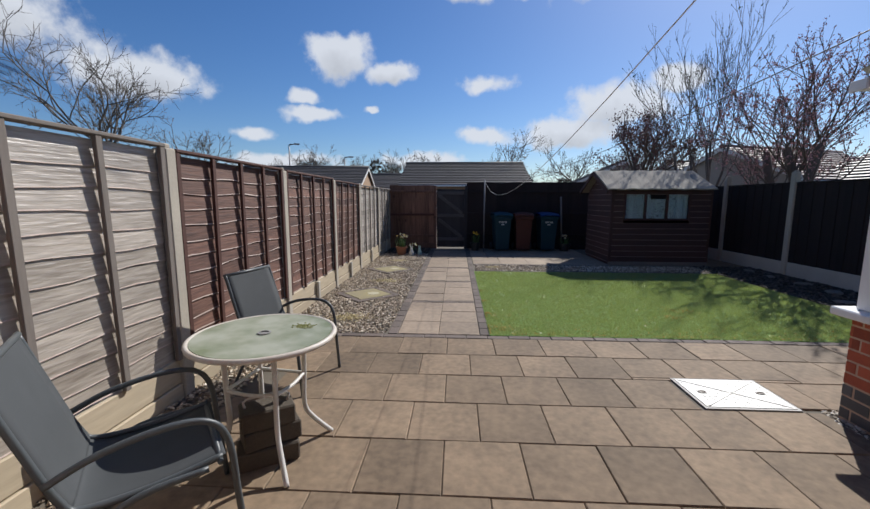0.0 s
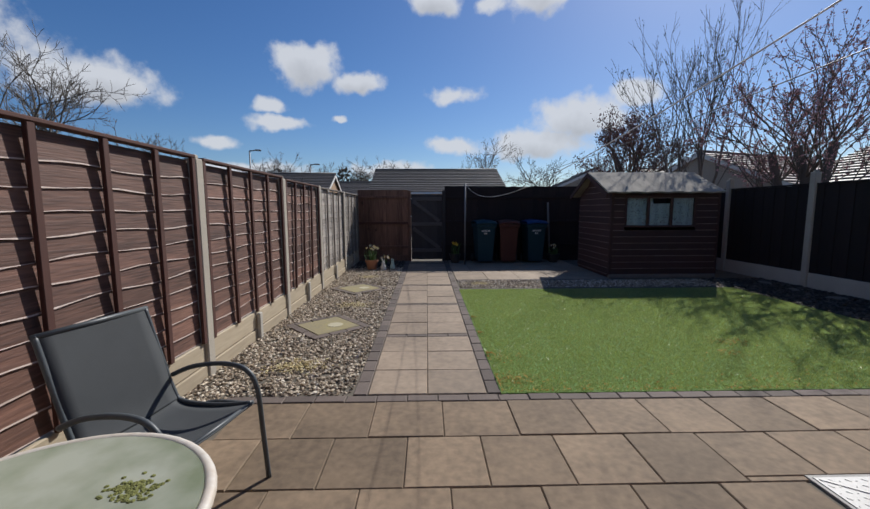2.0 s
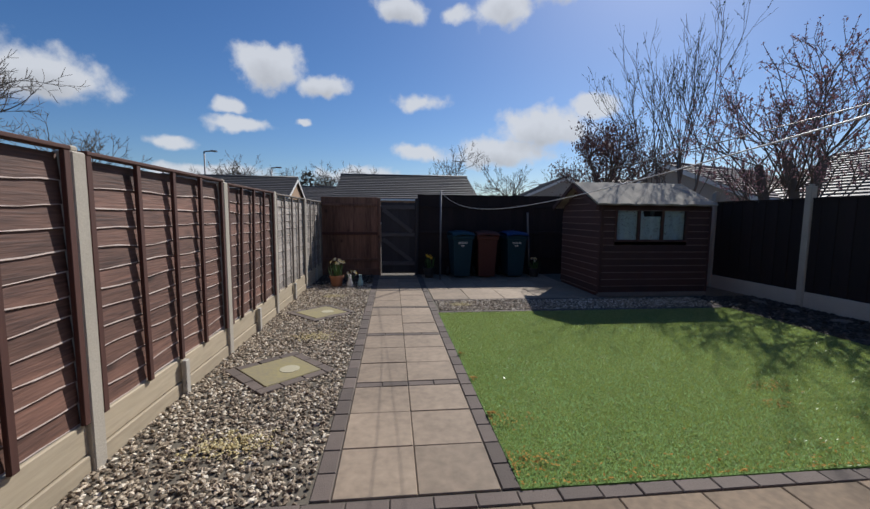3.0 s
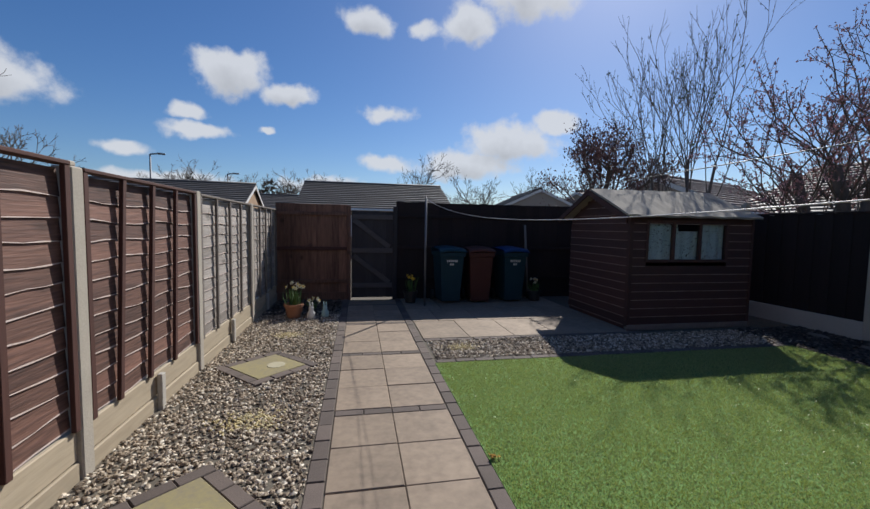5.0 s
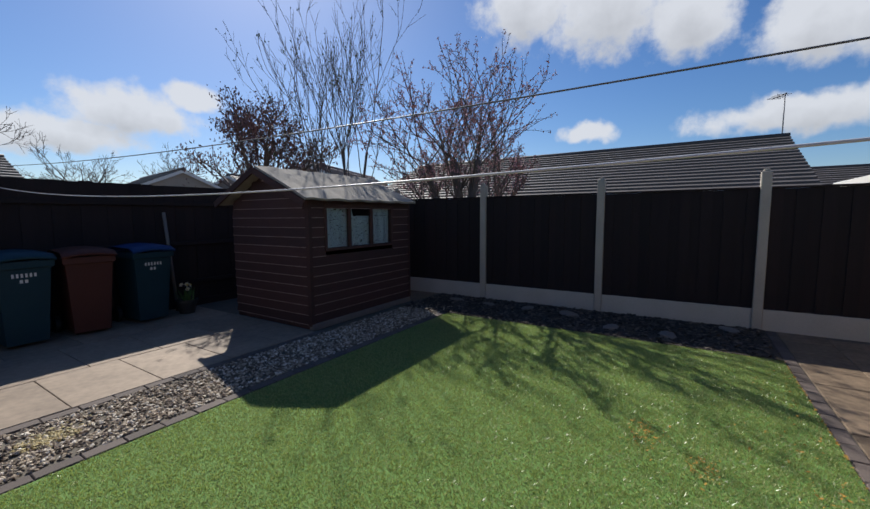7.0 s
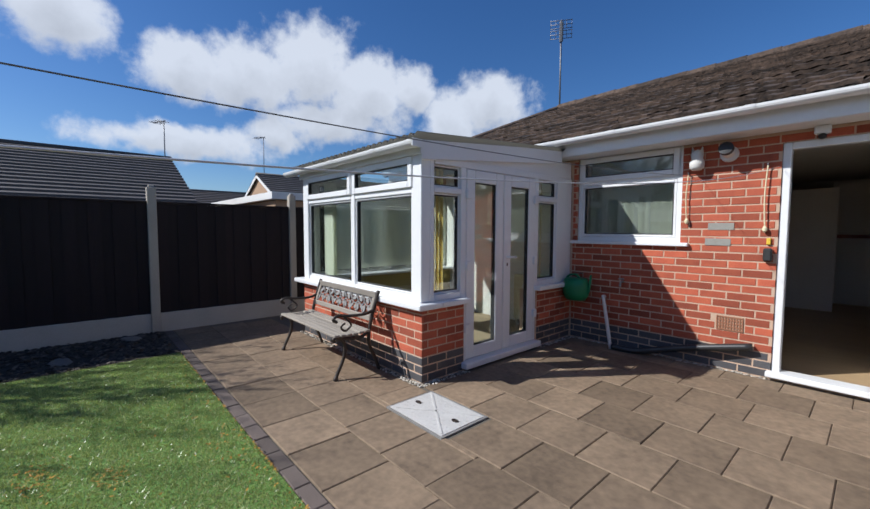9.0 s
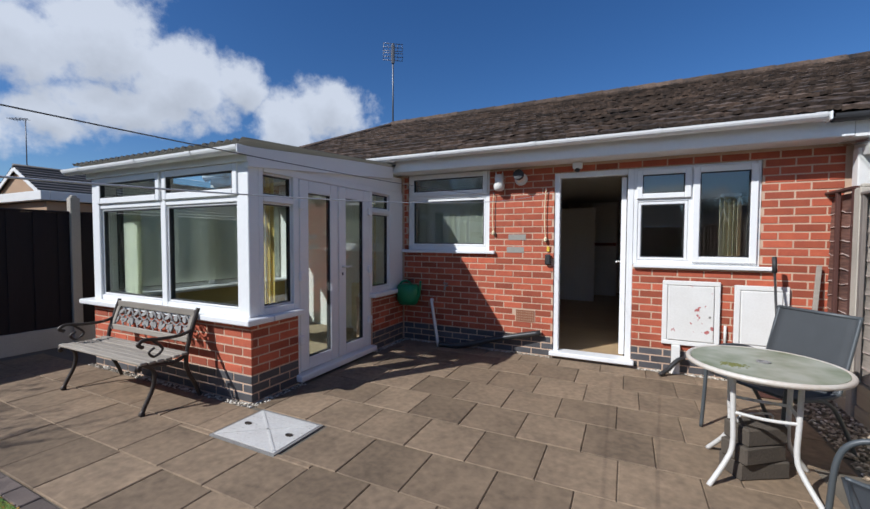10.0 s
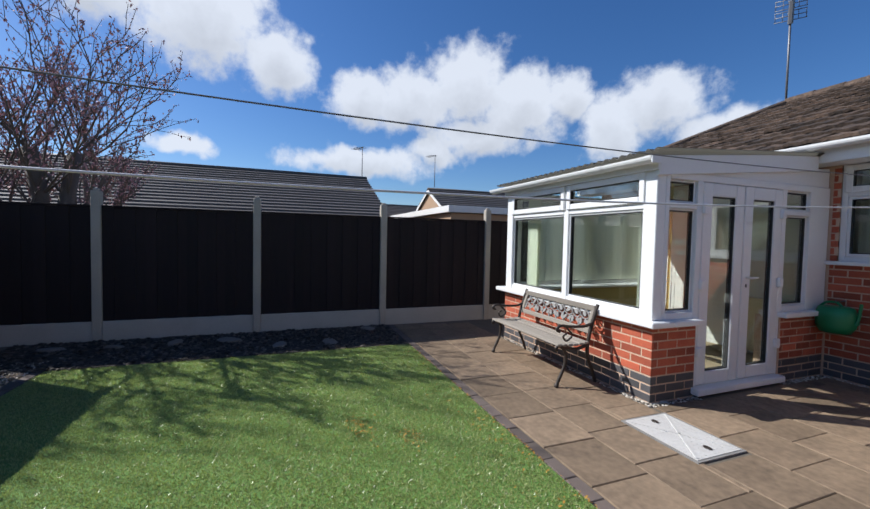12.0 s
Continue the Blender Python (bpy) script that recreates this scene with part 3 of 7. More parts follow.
bm = bmesh.new()
gutter_mesh(bm, -1.52, 6.2, EAVE_Y + 0.03, 2.372)
gutter = part("gutter", finish(bm), M["upvc"], house)
for k in range(6):
    bm = bmesh.new()
    gutter_mesh(bm, -1.5 + k * 1.15, -1.43 + k * 1.15, EAVE_Y + 0.03, 2.374, 0.064)
    part("gutter_joint", finish(bm), M["upvc"], gutter)
block("gutter_end_cap", M["upvc"], gutter, -1.535, EAVE_Y - 0.03, 2.31, -1.52, EAVE_Y + 0.09, 2.378, 0.004)
bm = bmesh.new()
gutter_mesh(bm, -9, -1.56, EAVE_Y, 2.36)
part("neighbour_gutter", finish(bm), DARK, house, "black plastic gutter")


# ---- windows and doors ----
def sash(parent, x0, z0, x1, z1, y, w=0.055, d=0.06, name="sash", axis="x", dark=False):
    """A mitred frame with its pane and black gasket; along x at y, or along y at x."""
    def b(a0, c0, a1, c1, e0, e1):
        return (a0, e0, c0, a1, e1, c1) if axis == "x" else (e0, a0, c0, e1, a1, c1)
    fr = blocks(name, M["upvc"], parent, [b(x0, z0, x0 + w, z1, y - d / 2, y + d / 2), b(x1 - w, z0, x1, z1, y - d / 2, y + d / 2),
                                         b(x0 + w, z0, x1 - w, z0 + w, y - d / 2, y + d / 2), b(x0 + w, z1 - w, x1 - w, z1, y - d / 2, y + d / 2)], 0.006)
    g = 0.008
    i0, j0, i1, j1 = x0 + w, z0 + w, x1 - w, z1 - w
    blocks("gasket", M["rubber"], fr, [b(i0, j0, i0 + g, j1, y - 0.02, y + 0.02), b(i1 - g, j0, i1, j1, y - 0.02, y + 0.02), b(i0 + g, j0, i1 - g, j0 + g, y - 0.02, y + 0.02), b(i0 + g, j1 - g, i1 - g, j1, y - 0.02, y + 0.02)])
    pane = blocks("pane", M["glass"], fr, [b(i0 + g, j0 + g, i1 - g, j1 - g, y - 0.008, y + 0.004)])
    pane.visible_shadow = False
    return fr


M["rubber"] = mat("black_rubber", (0.02, 0.02, 0.02), (0.03, 0.03, 0.03), 0.6, bump=0)
win = setting(empty("window_1"), "white framed bedroom window with a top opening light", "window")
blocks("window_frame", M["upvc"], win, [(1.44, -0.09, 1.21, 1.49, -0.02, 2.207), (2.53, -0.09, 1.21, 2.58, -0.02, 2.207), (1.49, -0.09, 1.21, 2.53, -0.02, 1.26), (1.49, -0.09, 2.165, 2.53, -0.02, 2.207), (1.49, -0.09, 1.87, 2.53, -0.02, 1.92)], 0.005)
sash(win, 1.47, 1.91, 2.55, 2.188, -0.02, 0.06, 0.05)
sash(win, 1.492, 1.262, 2.528, 1.868, -0.045, 0.03, 0.04, "fixed_light")
block("window_sill", M["upvc"], win, 1.36, -0.06, 1.172, 2.66, 0.05, 1.21, 0.006)

win = setting(empty("window_2"), "white kitchen window with three lights", "window")
blocks("window_frame", M["upvc"], win, [(-1.21, -0.09, 1.10, -1.17, -0.02, 2.10), (-0.18, -0.09, 1.10, -0.14, -0.02, 2.10), (-1.17, -0.09, 1.10, -0.18, -0.02, 1.14), (-1.17, -0.09, 2.06, -0.18, -0.02, 2.10), (-0.68, -0.09, 1.14, -0.63, -0.02, 2.06), (-0.63, -0.09, 1.745, -0.18, -0.02, 1.79)], 0.005)
sash(win, -0.65, 1.775, -0.165, 2.075, -0.02, 0.055, 0.05)
sash(win, -0.628, 1.142, -0.182, 1.743, -0.045, 0.03, 0.04, "fixed_light")
sash(win, -1.185, 1.125, -0.665, 2.075, -0.02, 0.06, 0.05)
block("window_sill", M["upvc"], win, -1.30, -0.06, 1.062, -0.145, 0.05, 1.10, 0.006)

door = setting(empty("door_1"), "white kitchen back door standing open inwards", "door")
blocks("door_frame", M["upvc"], door, [(0.61, -0.10, 0.07, 0.67, -0.015, 2.10), (-0.14, -0.10, 0.07, -0.08, -0.015, 2.10), (-0.08, -0.10, 2.04, 0.61, -0.015, 2.10)], 0.005)
block("threshold", M["upvc"], door, -0.17, -0.12, 0.025, 0.70, 0.07, 0.075, 0.008)
leaf = blocks("leaf", M["upvc"], door, [(-0.075, -0.80, 0.09, -0.020, -0.70, 2.03), (-0.075, -0.20, 0.09, -0.020, -0.11, 2.03), (-0.075, -0.70, 0.09, -0.020, -0.20, 0.35), (-0.075, -0.70, 1.93, -0.020, -0.20, 2.03)], 0.005)
p = block("pane", M["glass"], leaf, -0.055, -0.70, 0.35, -0.04, -0.20, 1.93)
p.visible_shadow = False
bar("handle", M["upvc"], leaf, [(-0.02, -0.74, 1.08), (0.03, -0.74, 1.08), (0.03, -0.64, 1.08)], 0.011)

# ---- conservatory ----
cx0, cx1, cy = CONS
cons = empty("conservatory", cx0, cy, 0, label="white framed lean-to conservatory on a low brick wall", category="conservatory")
cons.matrix_world = Matrix()
low_wall = block("low_wall", M["mortar"], cons, cx0 + 0.0035, cy - 0.22, -0.08, cx1, cy - 0.0035, 0.645)
low_wall_b = block("low_wall", M["mortar"], cons, cx0 + 0.0035, 1.93, -0.08, cx0 + 0.22, cy - 0.22, 0.645)
low_wall_c = block("low_wall", M["mortar"], cons, cx0 + 0.0035, 0.002, -0.08, cx0 + 0.22, 0.76, 0.645)
block("low_wall", M["mortar"], cons, cx1 - 0.2, 0.002, -0.08, cx1, cy - 0.22, 0.645)
block("sill", M["upvc"], cons, cx0 - 0.07, cy - 0.18, 0.650, cx1 + 0.13, cy + 0.08, 0.70, 0.008)
block("sill", M["upvc"], cons, cx0 - 0.07, 1.91, 0.650, cx0 + 0.18, cy - 0.184, 0.70, 0.008)
block("sill", M["upvc"], cons, cx0 - 0.07, 0.004, 0.650, cx0 + 0.18, 0.78, 0.70, 0.008)
# front: posts, head, two tall lights with opening fanlights
blocks("front_frame", M["upvc"], cons, [(2.66, cy - 0.10, 0.70, 2.80, cy, 2.01), (4.90, cy - 0.10, 0.70, 5.04, cy, 2.01), (3.775, cy - 0.09, 0.70, 3.855, cy - 0.01, 1.955), (2.80, cy - 0.09, 1.955, 4.90, cy - 0.01, 2.01), (2.80, cy - 0.09, 0.70, 3.775, cy - 0.01, 0.757), (3.855, cy - 0.09, 0.70, 4.90, cy - 0.01, 0.757),
                                        (2.80, cy - 0.09, 1.65, 3.775, cy - 0.01, 1.71), (3.855, cy - 0.09, 1.65, 4.90, cy - 0.01, 1.71)], 0.006)
for a, b in ((2.80, 3.775), (3.855, 4.90)):
    sash(cons, a + 0.002, 0.759, b - 0.002, 1.648, cy - 0.05, 0.018, 0.05, "fixed_light")
    sash(cons, a - 0.02, 1.70, b + 0.02, 1.965, cy - 0.012, 0.06, 0.05, "fanlight")
# side with the double doors
blocks("side_frame", M["upvc"], cons, [(2.66, 2.30, 0.70, 2.76, 2.35, 1.965), (2.66, 1.90, 0.08, 2.76, 1.97, 1.965), (2.66, 0.72, 0.08, 2.76, 0.79, 1.965), (2.66, 0.01, 0.70, 2.76, 0.34, 1.965), (2.656, 0.34, 1.905, 2.764, 2.298, 1.967),
                                       (2.66, 1.97, 1.66, 2.76, 2.30, 1.71), (2.66, 0.34, 1.66, 2.76, 0.72, 1.71), (2.66, 1.97, 0.70, 2.76, 2.30, 0.757), (2.66, 0.34, 0.70, 2.76, 0.72, 0.757)], 0.006)
for a, b in ((1.97, 2.30), (0.34, 0.72)):
    sash(cons, a + 0.002, 0.759, b - 0.002, 1.658, 2.71, 0.015, 0.05, "fixed_light", "y")
    sash(cons, a + 0.002, 1.712, b - 0.002, 1.903, 2.71, 0.015, 0.05, "fixed_light", "y")
for a, b in ((1.349, 1.90), (0.79, 1.341)):
    d = sash(cons, a + 0.004, 0.09, b - 0.004, 1.90, 2.69, 0.115, 0.065, "door", "y")
    for z in (0.35, 0.95, 1.62):
        y = b - 0.01 if a > 1 else a + 0.01
        block("hinge", M["upvc"], d, 2.625, y - 0.03, z, 2.66, y + 0.03, z + 0.09, 0.008)
bar("handle", M["upvc"], d, [(2.655, 1.285, 1.05), (2.62, 1.285, 1.05), (2.62, 1.18, 1.05)], 0.011)
block("lock", M["rubber"], d, 2.652, 1.275, 0.96, 2.66, 1.29, 0.99)
block("door_step", M["upvc"], cons, 2.58, 0.74, 0.02, 2.77, 1.96, 0.08, 0.008)
# far side, roof with side fascia, ribbed sheet and gutter
blocks("far_side", M["upvc"], cons, [(4.95, 0.002, 0.649, 5.03, cy - 0.104, 0.757), (4.95, 0.002, 1.92, 5.03, cy - 0.104, 2.01), (4.95, 0.002, 0.757, 5.03, 0.08, 1.92), (4.95, 1.14, 0.757, 5.03, 1.22, 1.92), (4.95, 2.28, 0.757, 5.03, cy - 0.104, 1.92)])
for a, b in ((0.08, 1.14), (1.22, 2.28)):
    sash(cons, a + 0.002, 0.759, b - 0.002, 1.918, 4.99, 0.02, 0.05, "fixed_light", "y")
ROOF = [(cy + 0.10, 2.062), (0.05, 2.245)]
bm = bmesh.new()
for x0, x1, dz0, dz1 in ((cx0 - 0.02, cx0 + 0.02, -0.14, 0.02),):
    vs = [bm.verts.new((x, y, z + dz)) for x in (x0, x1) for y, z in ((cy + 0.02, 2.058), (0.30, 2.262)) for dz in (dz0, dz1)]
    for f in ((0, 1, 3, 2), (4, 6, 7, 5), (0, 4, 5, 1), (2, 3, 7, 6), (0, 2, 6, 4), (1, 5, 7, 3)):
        bm.faces.new([vs[i] for i in f])
part("side_fascia", finish(bm, 0.004), M["upvc"], cons)
bm = bmesh.new()
vs = [bm.verts.new(p) for x in (cx0 + 0.024, cx0 + 0.09) for p in ((x, 0.012, 1.969), (x, 2.25, 1.969), (x, 2.25, 1.99), (x, 0.012, 2.17))]
for f in ((0, 1, 2, 3), (7, 6, 5, 4), (0, 4, 5, 1), (1, 5, 6, 2), (2, 6, 7, 3), (3, 7, 4, 0)):
    bm.faces.new([vs[i] for i in f])
part("infill_panel", finish(bm, 0.002), M["upvc"], cons)
bm = bmesh.new()
NX = 140
lines = []
for i in range(NX + 1):
    x = cx0 - 0.06 + (cx1 + 0.2 - cx0) * i / NX
    h = 0.014 * math.cos(i * math.pi / 2.5)
    lines.append([bm.verts.new((x, y, z + h + 0.05)) for y, z in ROOF])
for a, b in zip(lines, lines[1:]):
    bm.faces.new((a[0], b[0], b[1], a[1]))
M["sheet"] = mat("bronze_ribbed_sheet", (0.045, 0.040, 0.035), (0.03, 0.026, 0.022), 0.7, 3, 60, 0.05)
sn, sl = M["sheet"].node_tree.nodes, M["sheet"].node_tree.links
s_tr, s_mx = sn.new("ShaderNodeBsdfTranslucent"), sn.new("ShaderNodeMixShader")
s_tr.inputs[0].default_value, s_mx.inputs[0].default_value = (0.80, 0.78, 0.70, 1), 0.30
sl.new(sn["Principled BSDF"].outputs[0], s_mx.inputs[1])
sl.new(s_tr.outputs[0], s_mx.inputs[2])
sl.new(s_mx.outputs[0], sn["Material Output"].inputs[0])
ob = part("roof_sheet", finish(bm), M["sheet"], cons)
ob.modifiers.new("thickness", "SOLIDIFY").thickness = 0.005
block("front_fascia", M["upvc"], cons, cx0 - 0.02, cy + 0.01, 1.965, cx1 + 0.02, cy + 0.035, 2.066, 0.003)
bm = bmesh.new()
gutter_mesh(bm, cx0 - 0.05, cx1 + 0.25, cy + 0.10, 2.062, 0.055)
cg = part("gutter", finish(bm), M["upvc"], cons)
for x in (cx0 - 0.05, cx0 + 0.5, cx0 + 1.3, cx1 - 0.1):
    bm = bmesh.new()
    gutter_mesh(bm, x, x + 0.06, cy + 0.10, 2.063, 0.061)
    part("gutter_joint", finish(bm), M["upvc"], cg)
block("gutter_end_cap", M["upvc"], cg, cx0 - 0.066, cy + 0.045, 2.002, cx0 - 0.05, cy + 0.155, 2.067, 0.004)
setting(block("floor_conservatory", M["carpet"], None, cx0 + 0.222, 0.004, -0.03, cx1 - 0.202, cy - 0.222, 0.05), "tan carpet in the conservatory", "floor")

# ---- fences ----
LEFT_POSTS = [-0.14, 0.55, 2.51, 4.25, 6.03, 7.64, 9.52, 11.24]
LEFT_TOP = [1.80, 1.78, 1.72, 1.70, 1.69, 1.67, 1.66, 1.68]
fence_l = setting(empty("fence_left"), "lap panel fence in brown and silvered grey between posts", "fence")


def post(parent, material, x, y, top, w=0.095, cap=True):
    bm = bmesh.new()
    bx(bm, x - w / 2, y - w / 2, -0.1, x + w / 2, y + w / 2, top - (0.03 if cap else 0))
    if cap:
        bx(bm, x - w / 2 + 0.02, y - w / 2 + 0.02, top - 0.031, x + w / 2 - 0.02, y + w / 2 - 0.02, top)
    return part("post", finish(bm, 0.008), material, parent)


def waney(parent, material, x, y0, y1, z, h, lean, seed):
    """A horizontal lap board with an uneven lower edge."""
    rng = random.Random(seed)
    bm = bmesh.new()
    n = 14
    ph, am = rng.uniform(0, 6), rng.uniform(0.004, 0.012)
    rows = []
    for i in range(n + 1):
        y = y0 + (y1 - y0) * i / n
        low = z - 0.02 + am * math.sin(ph + i * 0.8) + rng.uniform(-0.003, 0.003)
        lip = low + rng.uniform(0.002, 0.009)
        rows.append([bm.verts.new(p) for p in ((x + lean, y, low), (x + lean - 0.002, y, lip), (x, y, z + h), (x - 0.008, y, z + h), (x + lean - 0.011, y, low))])
    for a, b in zip(rows, rows[1:]):
        for k in range(5):
            bm.faces.new((a[k], a[(k + 1) % 5], b[(k + 1) % 5], b[k])).material_index = 1 if k == 0 else 0
    bm.faces.new(rows[0])
    bm.faces.new(rows[-1][::-1])
    ob = part("board", finish(bm), material, parent)
    ob.data.materials.append(M["raw_lit_edge"])
    return ob


STYLE = ["brown", "old", "brown", "brown", "brown", "mid", "mid"]
for k in range(7):
    y0, y1 = LEFT_POSTS[k] + 0.05, LEFT_POSTS[k + 1] - 0.05
    top = min(LEFT_TOP[k], LEFT_TOP[k + 1]) - 0.03
    fm = M["fence_" + STYLE[k]]
    bmat = M["batten_brown" if STYLE[k] == "brown" else "batten_grey"]
    low = 0.30
    panel = empty("panel")
    panel.parent = fence_l
    n = 12
    h = (top - 0.03 - low) / n
    for i in range(n):
        waney(panel, fm, FENCE_L - 0.005, y0 + 0.02, y1 - 0.02, low + i * h, h + 0.012, 0.013, 100 * k + i)
    nb = 2 if k == 0 else 4
    for j in range(nb + 1):
        y = y0 + 0.02 + (y1 - y0 - 0.04) * j / nb
        shift = random.uniform(-0.03, 0.03) + (0.12 if k == 4 and 0 < j < nb else 0)
        bm = bmesh.new()
        vs = bx(bm, FENCE_L + 0.02, y - 0.02, low - 0.03, FENCE_L + 0.045, y + 0.02, top)
        if 0 < j < nb:
            for q in vs[:4]:
                q.co.y -= shift * 0.8
        part("batten", finish(bm, 0.003), bmat, panel)
    block("capping", bmat, panel, FENCE_L - 0.025, y0, top, FENCE_L + 0.05, y1, top + 0.022, 0.004)
    for i in range(2):
        block("gravel_board", M["gravel_board"], fence_l, FENCE_L - 0.02, y0, -0.08 + i * 0.18, FENCE_L + 0.022 + 0.01 * (i == 0), y1, 0.095 + i * 0.175, 0.006)
    for f in (0.5,):
        block("gravel_board_peg", M["concrete_w"], fence_l, FENCE_L + 0.034, y0 + (y1 - y0) * f - 0.03, -0.08, FENCE_L + 0.07, y0 + (y1 - y0) * f + 0.03, 0.26, 0.005)
for y, t in zip(LEFT_POSTS, LEFT_TOP):
    post(fence_l, M["concrete"], FENCE_L, y, t, cap=y < 7)

fence_r = setting(empty("fence_right"), "dark stained board fence between concrete posts", "fence")
RIGHT_POSTS = [11.12, 9.32, 7.52, 5.71, 3.92, 2.11, 0.31, -1.49]
for y0, y1 in zip(RIGHT_POSTS[1:], RIGHT_POSTS):
    block("gravel_board", M["concrete_w"], fence_r, FENCE_R - 0.02, y0 + 0.05, -0.08, FENCE_R + 0.03, y1 - 0.05, 0.24, 0.006)
    n = 15
    w = (y1 - y0 - 0.1) / n
    panel = empty("panel")
    panel.parent = fence_r
    for i in range(n):
        piece("board", M["fence_dark"], panel, FENCE_R + 0.012 * (i % 2), y0 + 0.05 + w * (i + 0.5), 0.24, 0.016, w + 0.006, 1.42 + random.uniform(-0.004, 0.004), chamfer=0.002)
    block("capping", M["fence_dark"], panel, FENCE_R - 0.02, y0 + 0.05, 1.66, FENCE_R + 0.04, y1 - 0.05, 1.685, 0.004)
for y in RIGHT_POSTS:
    post(fence_r, M["concrete"], FENCE_R, y, 1.89, 0.10)

fence_b = setting(empty("fence_back"), "tall board fence at the garden end", "fence")
panel = empty("panel")
panel.parent = fence_b
for i in range(9):
    piece("board", M["fence_tan"], panel, -1.60 + 0.139 * i, BACK + 0.008 * (i % 2), 0.14, 0.143, 0.016, 1.625, chamfer=0.002)
# the middle rail's dark brown stands in for a shadow across the boards
for z in (0.32, 0.92, 1.56):
    block("rail", M["batten_brown"] if z == 0.92 else M["fence_tan"], panel, -1.66, BACK - 0.045, z, -0.42, BACK - 0.008, z + 0.06, 0.004)
block("gravel_board", M["fence_tan"], fence_b, -1.66, BACK - 0.02, -0.05, -0.42, BACK + 0.02, 0.14, 0.004)
post(fence_b, M["fence_tan"], -0.385, BACK - 0.01, 1.75, 0.07, cap=False)
panel = empty("panel")
panel.parent = fence_b
for i in range(42):
    piece("board", M["fence_dark"], panel, 0.56 + 0.138 * i, BACK + 0.008 * (i % 2), 0.10, 0.142, 0.016, 1.745 + random.uniform(-0.006, 0.006), chamfer=0.002)
for z in (0.35, 0.95, 1.55):
    block("rail", M["fence_dark"], panel, 0.50, BACK - 0.04, z, FENCE_R, BACK - 0.008, z + 0.06, 0.004)
block("gravel_board", M["fence_dark"], fence_b, 0.50, BACK - 0.02, -0.05, FENCE_R, BACK + 0.02, 0.10, 0.004)
post(fence_b, M["gate"], 0.47, BACK - 0.01, 1.75, 0.08, cap=False)

gate = setting(empty("gate"), "dark weathered wooden gate with diagonal braces", "gate")
for i in range(6):
    piece("board", M["gate"], gate, -0.275 + 0.128 * i, BACK - 0.02, 0.035, 0.128, 0.018, 1.62 + random.uniform(-0.01, 0.01), chamfer=0.003)
for z in (0.22, 0.88, 1.50):
    block("rail", M["gate_rail"], gate, -0.33, BACK - 0.06, z, 0.42, BACK - 0.03, z + 0.09, 0.004)
for z in (0.26, 0.93):
    a, b = Vector((0.36, 0, z + 0.06)), Vector((-0.30, 0, z + 0.56))
    mid, d = (a + b) / 2, b - a
    block("brace", M["gate_rail"], gate, -d.length / 2, -0.014, -0.045, d.length / 2, 0.014, 0.045, 0.004, m=Matrix.Translation((mid.x, BACK - 0.048, mid.z)) @ Matrix.Rotation(-math.atan2(d.z, d.x), 4, "Y"))

# ---- distance: houses, roofs, hedges ----
M["far_wall"] = mat("far_rendered_wall", (0.40, 0.34, 0.28), (0.32, 0.27, 0.22), 0.9, 1, 20, 0.1)
M["far_brick"] = mat("far_buff_brick", (0.42, 0.28, 0.17), (0.33, 0.21, 0.13), 0.9, 2, 60, 0.2)
M["far_tile"] = mat("far_concrete_tile", (0.10, 0.085, 0.075), (0.065, 0.056, 0.05), 0.6, 1, 30, 0.2, 0.01, island=0.25)
M["far_tile_red"] = mat("far_red_tile", (0.19, 0.12, 0.095), (0.13, 0.085, 0.07), 0.5, 1, 30, 0.2, 0.01, island=0.2)


